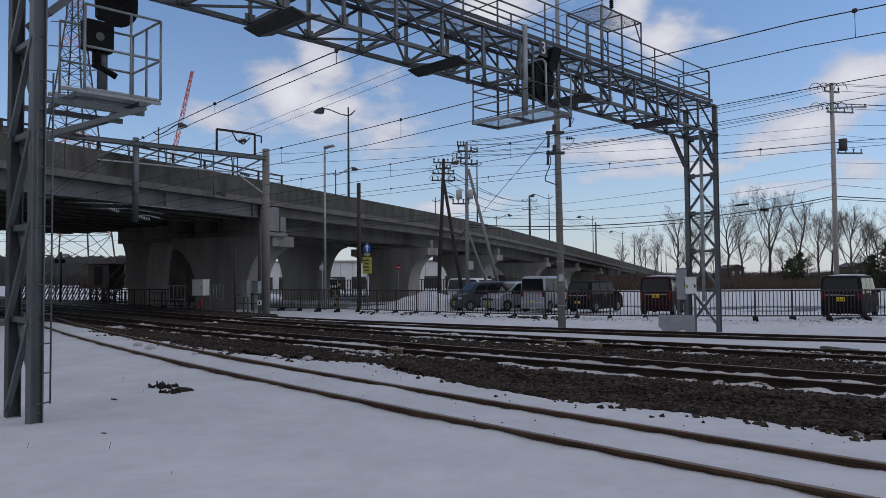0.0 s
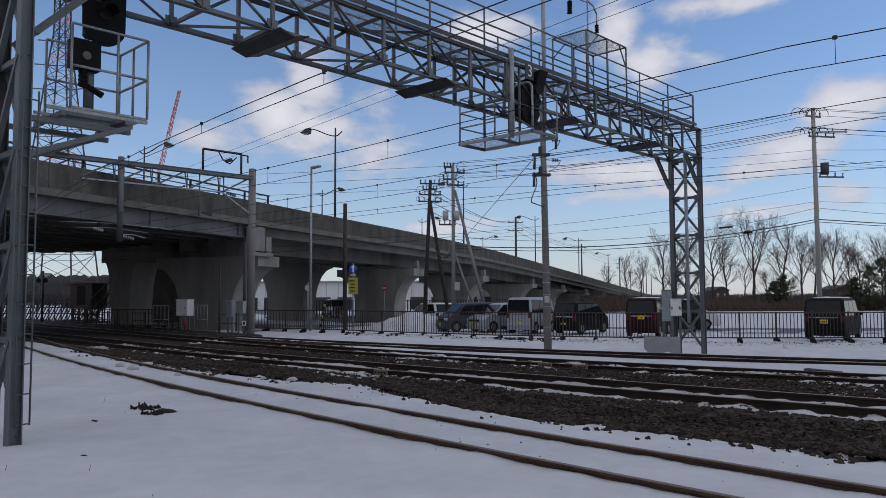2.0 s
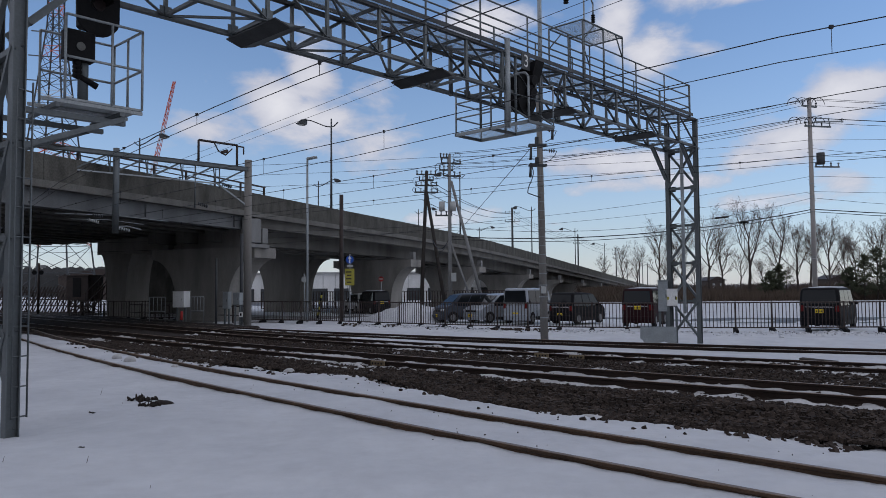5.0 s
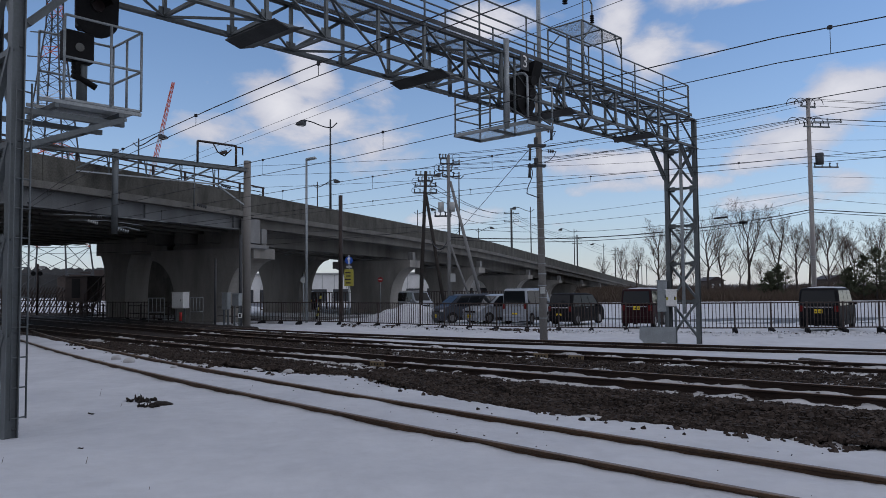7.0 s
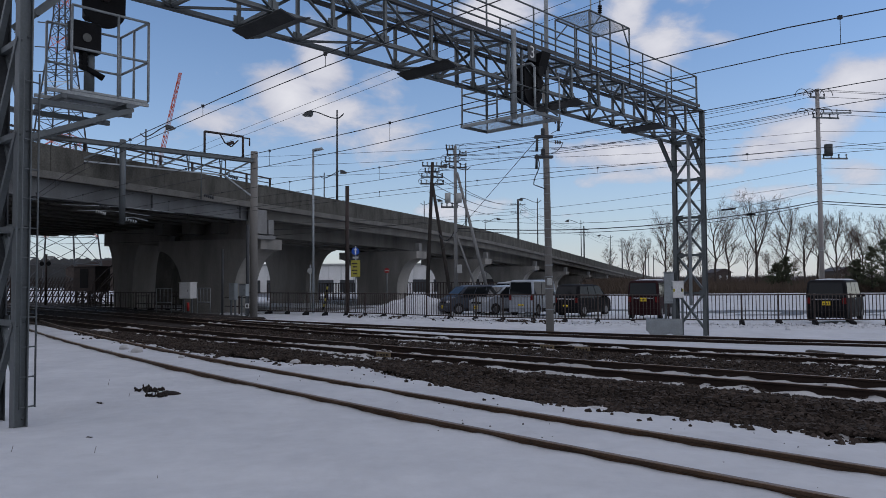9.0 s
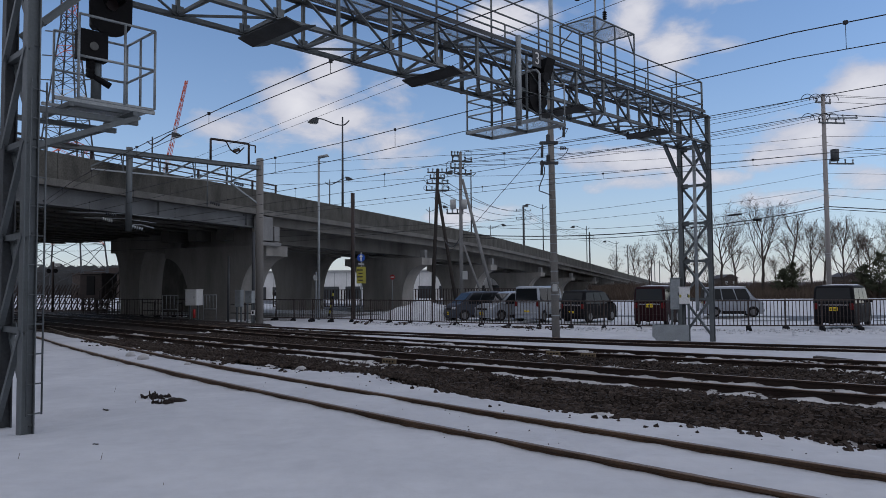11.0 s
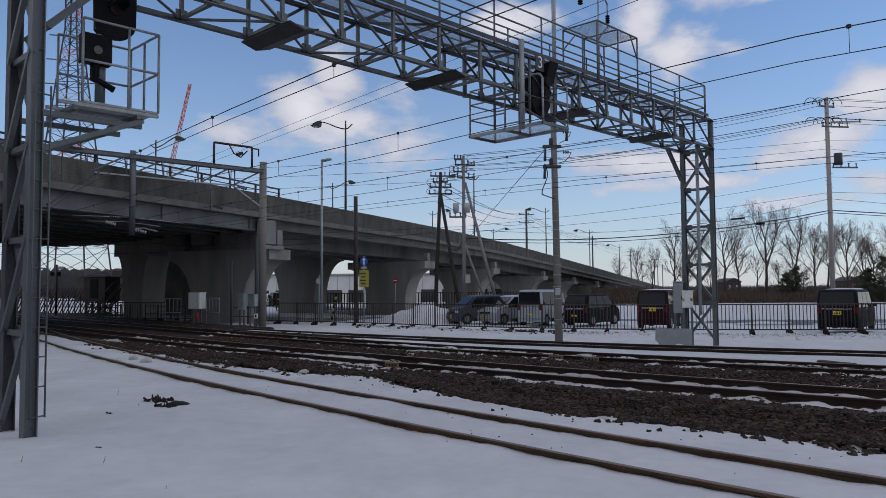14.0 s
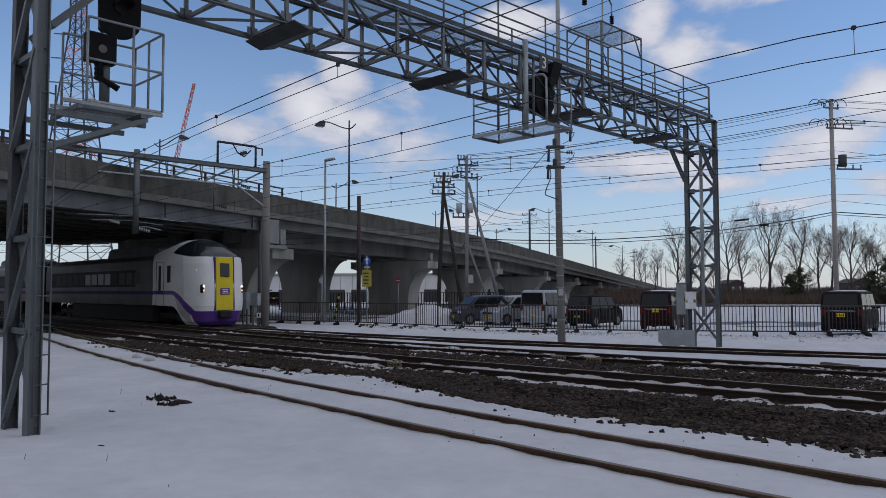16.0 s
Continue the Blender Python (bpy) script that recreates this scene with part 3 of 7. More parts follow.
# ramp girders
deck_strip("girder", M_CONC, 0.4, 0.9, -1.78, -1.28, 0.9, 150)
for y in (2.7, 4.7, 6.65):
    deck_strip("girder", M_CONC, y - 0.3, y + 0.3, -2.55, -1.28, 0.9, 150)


def pier_mesh():
    out = []
    for i in range(13):
        a = math.pi / 2 * i / 12
        out.append((1.75 + 1.75 * (1 - math.cos(a)), 0.9 + 2.65 * math.sin(a)))
    side = [(1.75, -0.4)] + out + [(3.5, 4.12)]
    return side + [(-a, b) for a, b in side[::-1]]


def pier(t, y, h=1.0, w=1.0, material=None):
    bm = bm_new()
    prism(bm, [(y + a * w, b * h if b > 0 else b) for a, b in pier_mesh()], t - 1.0, t + 1.0, "x")
    bmesh.ops.recalc_face_normals(bm, faces=bm.faces)
    part("pier", bm, material or M_PIER, viaduct)
    top = 4.12 * h
    for s in (-1, 1):
        bm = bm_new()
        box(bm, (t, y + s * 3.2 * w, top + 0.3), (0.5, 0.42, 0.7), None, 0.02)
        part("bearing_block", bm, M_CONCP, viaduct)


pier(2.4, 3.6)
pier(5.2, 12.5, 1.21, 0.43)
# third pier takes the dark parapet concrete, painting the shade inside the arch
pier(13.4, 17.8, 1.21, 1.0, M_CONCW)
bm = bm_new()
strut(bm, (2.25, 0.75, 4.9), (5.35, 14.1, 4.9), 1.96, 1.56)
part("crosshead", bm, M_PIER, viaduct)
# second ramp behind the first
for t in (23.1, 40.0, 62.0, 87.0):
    pier(t, 12.1, max(0.3, (lerp_table(TOP, t) - 1.9) / 4.12))
deck_strip("deck_slab", M_CONC, 8.4, 15.6, -1.5, -1.2, 5, 150)
deck_strip("far_parapet", M_CONCW, 8.4, 8.65, -1.2, -0.3, 14, 150)
for y in (9.3, 12.0, 14.8):
    deck_strip("girder", M_CONC, y - 0.3, y + 0.3, -1.85, -1.5, 6, 150)
for t in (23.1, 40.0, 59.0, 76.0, 93.0, 110.0, 127.0):
    pier(t, 3.6, max(0.3, (lerp_table(TOP, t) - 2.55) / 4.4))
# bracket and end block where the crossing span ends
bm = bm_new()
box(bm, (1.0, 0.0, 4.98), (1.3, 0.3, 1.3), None, 0.02)
box(bm, (2.1, 0.02, 4.75), (0.5, 0.25, 0.8), None, 0.02)
box(bm, (1.35, 0.02, 4.17), (2.2, 0.34, 0.2), None, 0.02)
part("end_block", bm, M_CONCP, viaduct)

# bare earth the deck keeps clear of snow; past it, painted shade on snow
bm = bm_new()
g = bmesh.ops.create_grid(bm, x_segments=60, y_segments=24, size=0.5)
for v in g["verts"]:
    a, b = v.co.x * 2, v.co.y * 2
    t, y = -30 + a * 48, 20 + b * 22
    w = VIA @ Vector((t + 1.5 * noise.noise((t * 0.3, y * 0.3, 2)) * abs(a), y + 1.6 * noise.noise((t * 0.3, y * 0.3, 9)) * abs(b), 0))
    v.co = Vector((w.x, w.y, max(ground_z(w.x, w.y) + 0.03 - 0.25 * max(abs(a), abs(b)) ** 30, -0.28 - 0.3 * max(abs(a), abs(b)) ** 30) + 0.05 * noise.noise((w.x * 0.9, w.y * 0.9, 1))))
tagged(part("ground_under_viaduct", bm, M_EARTH, smooth=True), "bare earth under the road viaduct and painted shade on snow beyond", "ground", kind="structure")

# ---- signal gantry ----
GAN = pose(-5.28, 9.53, 0, 0, 0, 45.56)
SPAN = 18.77
ZB, ZT, HY = 5.95, 6.78, 0.5
gantry = thing("signal_gantry", GAN, "grey lattice steel signal gantry spanning the railway tracks", "signal gantry")


def g_part(name, build, material=M_STEEL, parent=gantry, label=""):
    bm = bm_new()
    build(bm)
    return part(name, bm, material, parent, label)


def g_bar(name, p, q, w, material=M_STEEL, parent=gantry, up=(0, 0, 1)):
    return g_part(name, lambda bm: angle_bar(bm, p, q, w, 0.012, up), material, parent)


def g_pipe(name, pts, r, material=M_STEELL, parent=gantry):
    return g_part(name, lambda bm: pipe(bm, pts, r, 6), material, parent)


# columns: two rolled legs, lattice between them, base plates
for s, half, top, first in ((0.0, 0.42, 6.9, -0.06), (SPAN, 0.46, 6.8, 0.0)):
    col = g_part("column", lambda bm: [box(bm, (s, 0, first - 0.06), (0.34, half * 2 + 0.3, 0.06), None, 0.005)], M_STEEL)
    for y in (-1, 1):
        # near column: the y > 0 leg's shade is painted with darker steel
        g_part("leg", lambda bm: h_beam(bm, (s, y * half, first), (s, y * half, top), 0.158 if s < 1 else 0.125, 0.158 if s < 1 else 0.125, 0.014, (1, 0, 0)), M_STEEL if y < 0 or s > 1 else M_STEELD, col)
    n = 5
    for k in range(n):
        z0, z1 = first + 0.12 + (5.75 - first) * k / n, first + 0.12 + (5.75 - first) * (k + 1) / n
        for e in (-0.06, 0.06):
            sgn = 1 if e > 0 else -1
            g_bar("lattice_bar", (s + e, -half * sgn, z0), (s + e, half * sgn, z1), 0.065, M_STEEL, col, (1, 0, 0))
        g_bar("tie_bar", (s, -half, z1), (s, half, z1), 0.075, M_STEEL, col)
        for y in (-1, 1):
            g_part("gusset", lambda bm: box(bm, (s + 0.07, y * (half - 0.14), z1), (0.014, 0.16, 0.16)), M_STEEL, col)
    for y in (-1, 1):
        d = -1 if s > 1 else 1
        g_part("knee_brace", lambda bm: h_beam(bm, (s + d * 0.12, y * half, 5.05), (s + d * 0.95, y * half, 5.92), 0.095, 0.095, 0.012), M_STEEL, col)
# extra conduit on the far column
g_pipe("conduit", [(SPAN - 0.16, -0.08, 0.9), (SPAN - 0.16, -0.08, 6.0)], 0.055, M_STEELL)

# beam: four chords, posts, diagonals, cross bars
beam = thing("beam")
beam.parent = gantry
for y in (-HY, HY):
    for z in (ZB, ZT):
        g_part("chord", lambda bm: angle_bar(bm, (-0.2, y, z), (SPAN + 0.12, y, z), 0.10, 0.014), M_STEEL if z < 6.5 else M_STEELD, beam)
PAN = 16
for k in range(PAN + 1):
    s = SPAN * k / PAN
    s2 = SPAN * (k + 1) / PAN
    for y in (-HY, HY):
        g_bar("post", (s, y, ZB), (s, y, ZT), 0.055, M_STEEL, beam, (1, 0, 0))
        g_part("gusset", lambda bm: box(bm, (s, y, ZB + 0.07), (0.19, 0.014, 0.15), None, 0.0), M_STEEL, beam)
        if k < PAN:
            lo, hi = ((s, ZT), (s2, ZB)) if (k < PAN / 2) == (y < 0) or y < 0 else ((s, ZB), (s2, ZT))
            g_bar("diagonal", (lo[0], y, lo[1]), (hi[0], y, hi[1]), 0.055, M_STEEL, beam)
    for z in (ZB, ZT):
        g_bar("cross_bar", (s, -HY, z), (s, HY, z), 0.05, M_STEEL, beam)
        if k < PAN:
            a = HY if (k + (z > 6)) % 2 else -HY
            g_bar("wind_brace", (s, -a, z), (s2, a, z), 0.045, M_STEEL, beam)

# mesh walkway with handrails
M_MESH = bpy.data.materials.new("expanded_mesh")
M_MESH.use_nodes = True
_n, _l = M_MESH.node_tree.nodes, M_MESH.node_tree.links
_p = _n["Principled BSDF"]
_p.inputs["Base Color"].default_value, _p.inputs["Metallic"].default_value, _p.inputs["Roughness"].default_value = (0.45, 0.47, 0.48, 1), 0.3, 0.5
_tc, _v = _n.new("ShaderNodeTexCoord"), _n.new("ShaderNodeTexVoronoi")
_v.feature = "DISTANCE_TO_EDGE"
_v.inputs["Scale"].default_value = 42
_g = _n.new("ShaderNodeMath")
_g.operation = "LESS_THAN"
_g.inputs[1].default_value = 0.06
_l.new(_tc.outputs["Object"], _v.inputs["Vector"])
_l.new(_v.outputs["Distance"], _g.inputs[0])
_l.new(_g.outputs[0], _p.inputs["Alpha"])

walkway = g_part("walkway", lambda bm: box(bm, (SPAN / 2 + 0.1, 0, ZT + 0.075), (SPAN - 0.6, 0.92, 0.012)), M_MESH, gantry, "expanded metal mesh walkway")
for y in (-0.48, 0.48):
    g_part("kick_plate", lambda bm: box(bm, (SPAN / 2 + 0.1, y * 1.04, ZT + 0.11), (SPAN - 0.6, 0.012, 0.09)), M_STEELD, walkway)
    k = 0
    while 0.6 + k * 1.62 < SPAN - 0.1:
        s = 0.6 + k * 1.62
        g_pipe("rail_post", [(s, y, ZT), (s, y, 7.76)], 0.021, M_STEEL, walkway)
        k += 1
    for z in (7.76, 7.42, 7.08):
        g_pipe("handrail", [(0.4, y, z), (SPAN - 0.4, y, z)], 0.019, M_STEEL, walkway)
for z in (7.76, 7.42, 7.08):
    g_pipe("handrail", [(SPAN - 0.4, -0.48, z), (SPAN - 0.4, 0.48, z)], 0.019, M_STEEL, walkway)
for y in (-0.48, 0.48):
    g_pipe("rail_post", [(SPAN - 0.4, y, ZT), (SPAN - 0.4, y, 7.76)], 0.021, M_STEEL, walkway)

# mesh cage roof over the walkway
cage = g_part("cage_roof", lambda bm: box(bm, (13.5, 0, 8.27), (1.95, 1.0, 0.012)), M_MESH, gantry, "wire mesh cage roof")
for s in (12.55, 13.5, 14.45):
    for y in (-0.5, 0.5):
        g_pipe("cage_post", [(s, y, ZT), (s, y, 8.27)], 0.024, M_STEEL, cage)
    g_pipe("cage_bar", [(s, -0.5, 8.27), (s, 0.5, 8.27)], 0.02, M_STEEL, cage)
for y in (-0.5, 0.5):
    g_pipe("cage_bar", [(12.55, y, 8.27), (14.45, y, 8.27)], 0.022, M_STEEL, cage)
    g_pipe("cage_brace", [(12.55, y, 7.76), (13.1, y, 8.27)], 0.016, M_STEEL, cage)
    g_pipe("cage_brace", [(14.45, y, 7.7), (14.1, y, 8.27)], 0.02, M_STEEL, cage)

# bent cover plates hung under the beam
M_COVER = mat("cover_steel", (0.045, 0.047, 0.048), (0.025, 0.026, 0.027), 0.5, 0.2, 2.0, 30.0, 0.1)
for s, w, l in ((3.7, 0.55, 1.4), (7.4, 0.55, 1.4), (11.75, 0.6, 1.3), (15.6, 0.6, 1.2)):
    def cover(bm):
        prism(bm, [(s - w / 2, 5.84), (s, 5.76), (s + w / 2, 5.84), (s + w / 2, 5.862), (s, 5.785), (s - w / 2, 5.862)], -0.85, l - 0.85)
        for y in (-0.5, 0.4):
            box(bm, (s, y, 5.88), (0.06, 0.06, 0.2))
    g_part("cover_plate", cover, M_COVER, gantry, "dark bent steel cover plate")

def ribbed(bm, top, n, r):
    """A stack of n insulator sheds turned in one piece, hanging from top."""
    prof = [(0.0, 0.0)]
    for i in range(n):
        prof += [(r * 0.5, -0.06 * i), (r, -0.06 * i - 0.02), (r, -0.06 * i - 0.04), (r * 0.5, -0.06 * i - 0.055)]
    rings = [[bm.verts.new((top[0] + q * math.cos(k * math.pi / 6), top[1] + q * math.sin(k * math.pi / 6), top[2] + z)) for k in range(12)] for q, z in prof[1:]]
    for A, B in zip(rings[:-1], rings[1:]):
        for k in range(12):
            bm.faces.new((A[k], A[(k + 1) % 12], B[(k + 1) % 12], B[k]))
    bm.faces.new(rings[0])
    bm.faces.new(rings[-1][::-1])
    bmesh.ops.recalc_face_normals(bm, faces=bm.faces)


# masts and conduits on the beam
g_pipe("mast", [(11.6, 0.1, 5.7), (11.6, 0.1, 10.6)], 0.055, M_STEELL)
g_pipe("conduit", [(9.5, -0.55, 5.12), (9.5, -0.55, 7.05)], 0.065, M_STEELL)
g_pipe("conduit", [(8.9, 0.55, 5.9), (8.9, 0.55, 7.0)], 0.05, M_STEEL)
g_pipe("arm_post", [(14.2, 0.5, 6.8), (14.2, 0.5, 9.75), (14.5, 0.5, 9.68), (14.66, 0.5, 9.5), (14.66, 0.5, 9.2)], 0.025, M_STEELL)
g_part("insulator", lambda bm: ribbed(bm, (14.66, 0.5, 9.2), 4, 0.06), M_BLACK)
g_pipe("insulator_arm", [(14.2, 0.5, 9.7), (13.35, 0.5, 9.62), (13.35, 0.5, 9.5)], 0.018, M_STEELL)
g_part("insulator", lambda bm: ribbed(bm, (13.35, 0.5, 9.5), 6, 0.07), M_BLACK)

# ladder on the near column
ladder = g_part("ladder", lambda bm: [tube(bm, (0.18, -0.42, 0.2), (0.18, -0.42, 4.3), 0.012), tube(bm, (-0.02, -0.50, 0.2), (-0.02, -0.50, 4.3), 0.008)], M_STEEL)
for k in range(12):
    z = 0.22 + k * 0.36
    g_pipe("rung", [(-0.02, -0.50, z), (0.18, -0.42, z)], 0.010, M_STEEL, ladder)

# signal platform beside the near column
P0, P1, Q0, Q1, PZ, PT = 0.70, 1.75, -0.02, 0.92, 4.28, 5.42
plat = g_part("signal_platform", lambda bm: box(bm, ((P0 + P1) / 2, (Q0 + Q1) / 2, PZ), (P1 - P0, Q1 - Q0, 0.035), None, 0.004), M_GRATE, gantry, "small railed steel platform under the signal")
for y in (Q0, (Q0 + Q1) / 2, Q1):
    g_part("joist", lambda bm: box(bm, ((P0 + P1) / 2 - 0.15, y, PZ - 0.05), (P1 - P0 + 0.3, 0.045, 0.045)), M_GRATE, plat)
    g_part("bracket_arm", lambda bm: strut(bm, (0.1, y, PZ - 0.75), (1.5, y, PZ - 0.16), 0.06, 0.07), M_STEEL, plat) if y != (Q0 + Q1) / 2 else None
g_part("bearer", lambda bm: [box(bm, (0.87, y, PZ - 0.21), (1.36, 0.06, 0.07)) for y in (Q0 + 0.1, Q1 - 0.1)], M_STEEL, plat)
g_part("edge_beam", lambda bm: [box(bm, (x, (Q0 + Q1) / 2, PZ - 0.11), (0.06, Q1 - Q0 + 0.1, 0.06)) for x in (0.6, 1.45)], M_STEEL, plat)
for x, y in ((P0, Q0), (1.32, Q0), (P1, Q0), (P1, (Q0 + Q1) / 2), (P1, Q1), (1.25, Q1), (P0, Q1), (0.42, Q1)):
    g_pipe("rail_post", [(x, y, PZ), (x, y, PT)], 0.018, M_STEELL, plat)
for z in (PT, PT - 0.57):
    g_pipe("handrail", [(P0, Q0, z), (P1, Q0, z)], 0.018, M_STEELL, plat)
    g_pipe("handrail", [(P1, Q0, z), (P1, Q1, z)], 0.018, M_STEELL, plat)
    g_pipe("handrail", [(P1, Q1, z), (P0, Q1, z)], 0.018, M_STEELL, plat)

# colour-light signals
def signal_head(bm, c, w, h, d):
    out = []
    for i in range(24):
        a = 2 * math.pi * i / 24
        r = w / 2
        out.append((c[0] + r * math.cos(a), c[2] + (h / 2 - r) * (1 if math.sin(a) >= 0 else -1) + r * math.sin(a)))
    prism(bm, out, c[1], c[1] + d)


M_LENSD = mat("dark_lens", (0.02, 0.015, 0.015), (0.03, 0.02, 0.02), 0.3, 0, 3, 30, 0.0)
M_LENS = mat("signal_lens", (0.10, 0.10, 0.09), (0.14, 0.14, 0.13), 0.15, 0, 3, 30, 0.0)
sig = thing("railway_signal", GAN, "black colour-light railway signal on the near column platform", "railway signal", "railway signals")
HX, HYY = 1.1, 0.34
g_part("background_plate", lambda bm: signal_head(bm, (HX + 0.17, HYY, 6.2), 0.62, 1.75, 0.04), M_BLACK, sig)
g_part("housing", lambda bm: box(bm, (HX + 0.17, HYY + 0.17, 6.2), (0.4, 0.3, 1.5), None, 0.04), M_BLACK, sig)
for i in range(4):
    g_part("hood", lambda bm: prism(bm, [(HX + 0.17 + r * math.cos(a), 5.78 + i * 0.3 + r * math.sin(a)) for r, k in ((0.115, 1), (0.10, -1)) for a in [math.pi * (j / 8) for j in range(9)][::k]], HYY - 0.26, HYY), M_BLACK, sig)
    g_part("lens", lambda bm: tube(bm, (HX + 0.17, HYY - 0.03, 5.78 + i * 0.3), (HX + 0.17, HYY, 5.78 + i * 0.3), 0.09, 0.09, 14), M_LENSD, sig)
g_part("route_lamp_box", lambda bm: box(bm, (HX - 0.1, HYY, 5.12), (0.41, 0.16, 0.42), None, 0.015), M_BLACK, sig)
g_part("lamp_lens", lambda bm: tube(bm, (HX - 0.1, HYY - 0.1, 5.1), (HX - 0.1, HYY - 0.07, 5.1), 0.06, 0.055, 16), M_LENS, sig)
g_part("post", lambda bm: tube(bm, (HX, HYY + 0.08, 4.29), (HX, HYY + 0.08, 5.3), 0.07, 0.07, 10), M_STEEL, sig)
g_part("cable_coil", lambda bm: [tube(bm, (HX - 0.13, HYY + 0.02, 4.9 - i * 0.06), (HX - 0.1, HYY - 0.05, 4.86 - i * 0.06), 0.05, 0.04, 8) for i in range(4)] + [tube(bm, (HX - 0.12, HYY, 4.72), (HX + 0.16, HYY, 4.6), 0.035, 0.05, 8)], M_BLACK, sig)

sig2 = thing("railway_signal", GAN, "black railway signal with number plate hung from the gantry beam", "railway signal", "railway signals")
g_part("floor_mesh", lambda bm: box(bm, (10.28, 0.2, 5.3), (0.92, 2.1, 0.012)), M_MESH, sig2)
for x in (9.84, 10.74):
    g_part("floor_beam", lambda bm: box(bm, (x, 0.2, 5.27), (0.06, 2.12, 0.07)), M_STEELL, sig2)
for y in (-0.85, 0.2, 1.25):
    g_part("floor_beam", lambda bm: box(bm, (10.28, y, 5.265), (0.94, 0.05, 0.06)), M_STEEL, sig2)
    for x in (9.84, 10.74) if y > 0 else ():
        g_pipe("rail_post", [(x, y, 5.3), (x, y, 6.35 if y < 1 else 6.3)], 0.022, M_STEELL, sig2)
for x in (9.84, 10.74):
    for z in (5.65, 6.0, 6.33):
        g_pipe("handrail", [(x, 0.2, z), (x, 1.25, z)], 0.018, M_STEELL, sig2)
g_pipe("guard_loop", [(9.84, 0.2, 6.28), (9.84, -0.6, 6.36), (9.84, -0.76, 6.34), (9.84, -0.84, 6.25), (9.84, -0.85, 5.3)], 0.026, M_STEELL, sig2)
g_pipe("handrail", [(10.74, -0.85, 5.3), (10.74, -0.85, 6.2), (10.74, 0.2, 6.3)], 0.02, M_STEELL, sig2)
for z in (5.65, 6.0, 6.33):
    g_pipe("handrail", [(9.84, 1.25, z), (10.74, 1.25, z)], 0.018, M_STEELL, sig2)
for x in (9.84, 10.74):
    g_pipe("hanger", [(x, 0.5, 5.3), (x, 0.5, 6.8)], 0.03, M_STEEL, sig2)
    g_pipe("hanger", [(x, -0.5, 5.3), (x, -0.5, 6.8)], 0.03, M_STEEL, sig2)
    g_pipe("hanger_brace", [(x, -0.8, 5.35), (x, 0.4, 6.2)], 0.022, M_STEEL, sig2)


def capsule(c, w, h, chamfer=0.0):
    """A tall outline with a round foot and a top cut back on one side."""
    r = w / 2
    low = [(c[0] + r * math.cos(a), c[1] - h / 2 + r + r * math.sin(a)) for a in [math.pi + math.pi * i / 12 for i in range(13)]]
    return low + [(c[0] + r, c[1] + h / 2), (c[0] - r * 0.2, c[1] + h / 2 - chamfer * 0.2), (c[0] - r, c[1] + h / 2 - chamfer)]


g_part("background_plate", lambda bm: prism(bm, capsule((10.25, 6.11), 0.62, 1.16, 0.3), -0.50, -0.46), M_BLACK, sig2)
g_part("housing", lambda bm: prism(bm, capsule((10.25, 6.1), 0.46, 1.0, 0.25), -0.46, -0.2), M_BLACK, sig2)
g_part("visor", lambda bm: prism(bm, [(-0.74, 6.72), (-0.46, 6.66), (-0.46, 6.55), (-0.56, 6.3), (-0.60, 6.3), (-0.72, 6.66)], 10.28, 10.58, "x"), M_BLACK, sig2)
for i in range(3):
    g_part("hood", lambda bm: tube(bm, (10.3, -0.5, 6.32 - i * 0.28), (10.31, -0.68 + i * 0.03, 6.28 - i * 0.28), 0.10, 0.11, 12), M_BLACK, sig2)
plate = g_part("number_plate", lambda bm: box(bm, (10.08, -0.6, 6.66), (0.3, 0.02, 0.36), None, 0.004), M_STEELD, sig2, "dark number plate with a white 3")


def lettering(name, text, size, m, material, parent, thick=0.002):
    cu = bpy.data.curves.new(name, "FONT")
    cu.body, cu.size, cu.align_x, cu.align_y, cu.extrude = text, size, "CENTER", "CENTER", thick
    tmp = bpy.data.objects.new(name, cu)
    me = bpy.data.meshes.new_from_object(tmp)
    bpy.data.objects.remove(tmp)
    me.materials.append(material)
    ob = new(name, me)
    ob.parent = parent
    ob.matrix_basis = m
    return ob


lettering("digit", "3", 0.38, pose(10.08, -0.615, 6.66, 90, 0, 0), M_WHITE, plate)

# cabinets at the far column foot
def cabinet(label, m, w, d, h, material, legs=0.0, extra=None):
    ob = thing("equipment_cabinet", m, label, "cabinet", "lineside cabinets")
    bm = bm_new()
    box(bm, (0, 0, legs + h / 2), (w, d, h), None, 0.015)
    part("body", bm, material, ob)
    bm = bm_new()
    box(bm, (0, -d / 2 - 0.008, legs + h / 2), (w * 0.86, 0.016, h * 0.88), None, 0.006)
    door = part("door", bm, material, ob)
    bm = bm_new()
    box(bm, (w * 0.3, -d / 2 - 0.025, legs + h / 2), (0.03, 0.02, 0.1), None, 0.004)
    part("handle", bm, M_STEELD, door)
    bm = bm_new()
    box(bm, (0, 0, legs + h + 0.012), (w + 0.06, d + 0.06, 0.024), None, 0.006)
    part("lid", bm, material, ob)
    if legs:
        for x in (-w * 0.36, w * 0.36):
            bm = bm_new()
            box(bm, (x, 0, legs / 2), (0.07, 0.07, legs))
            part("leg", bm, M_STEEL, ob)
    return ob


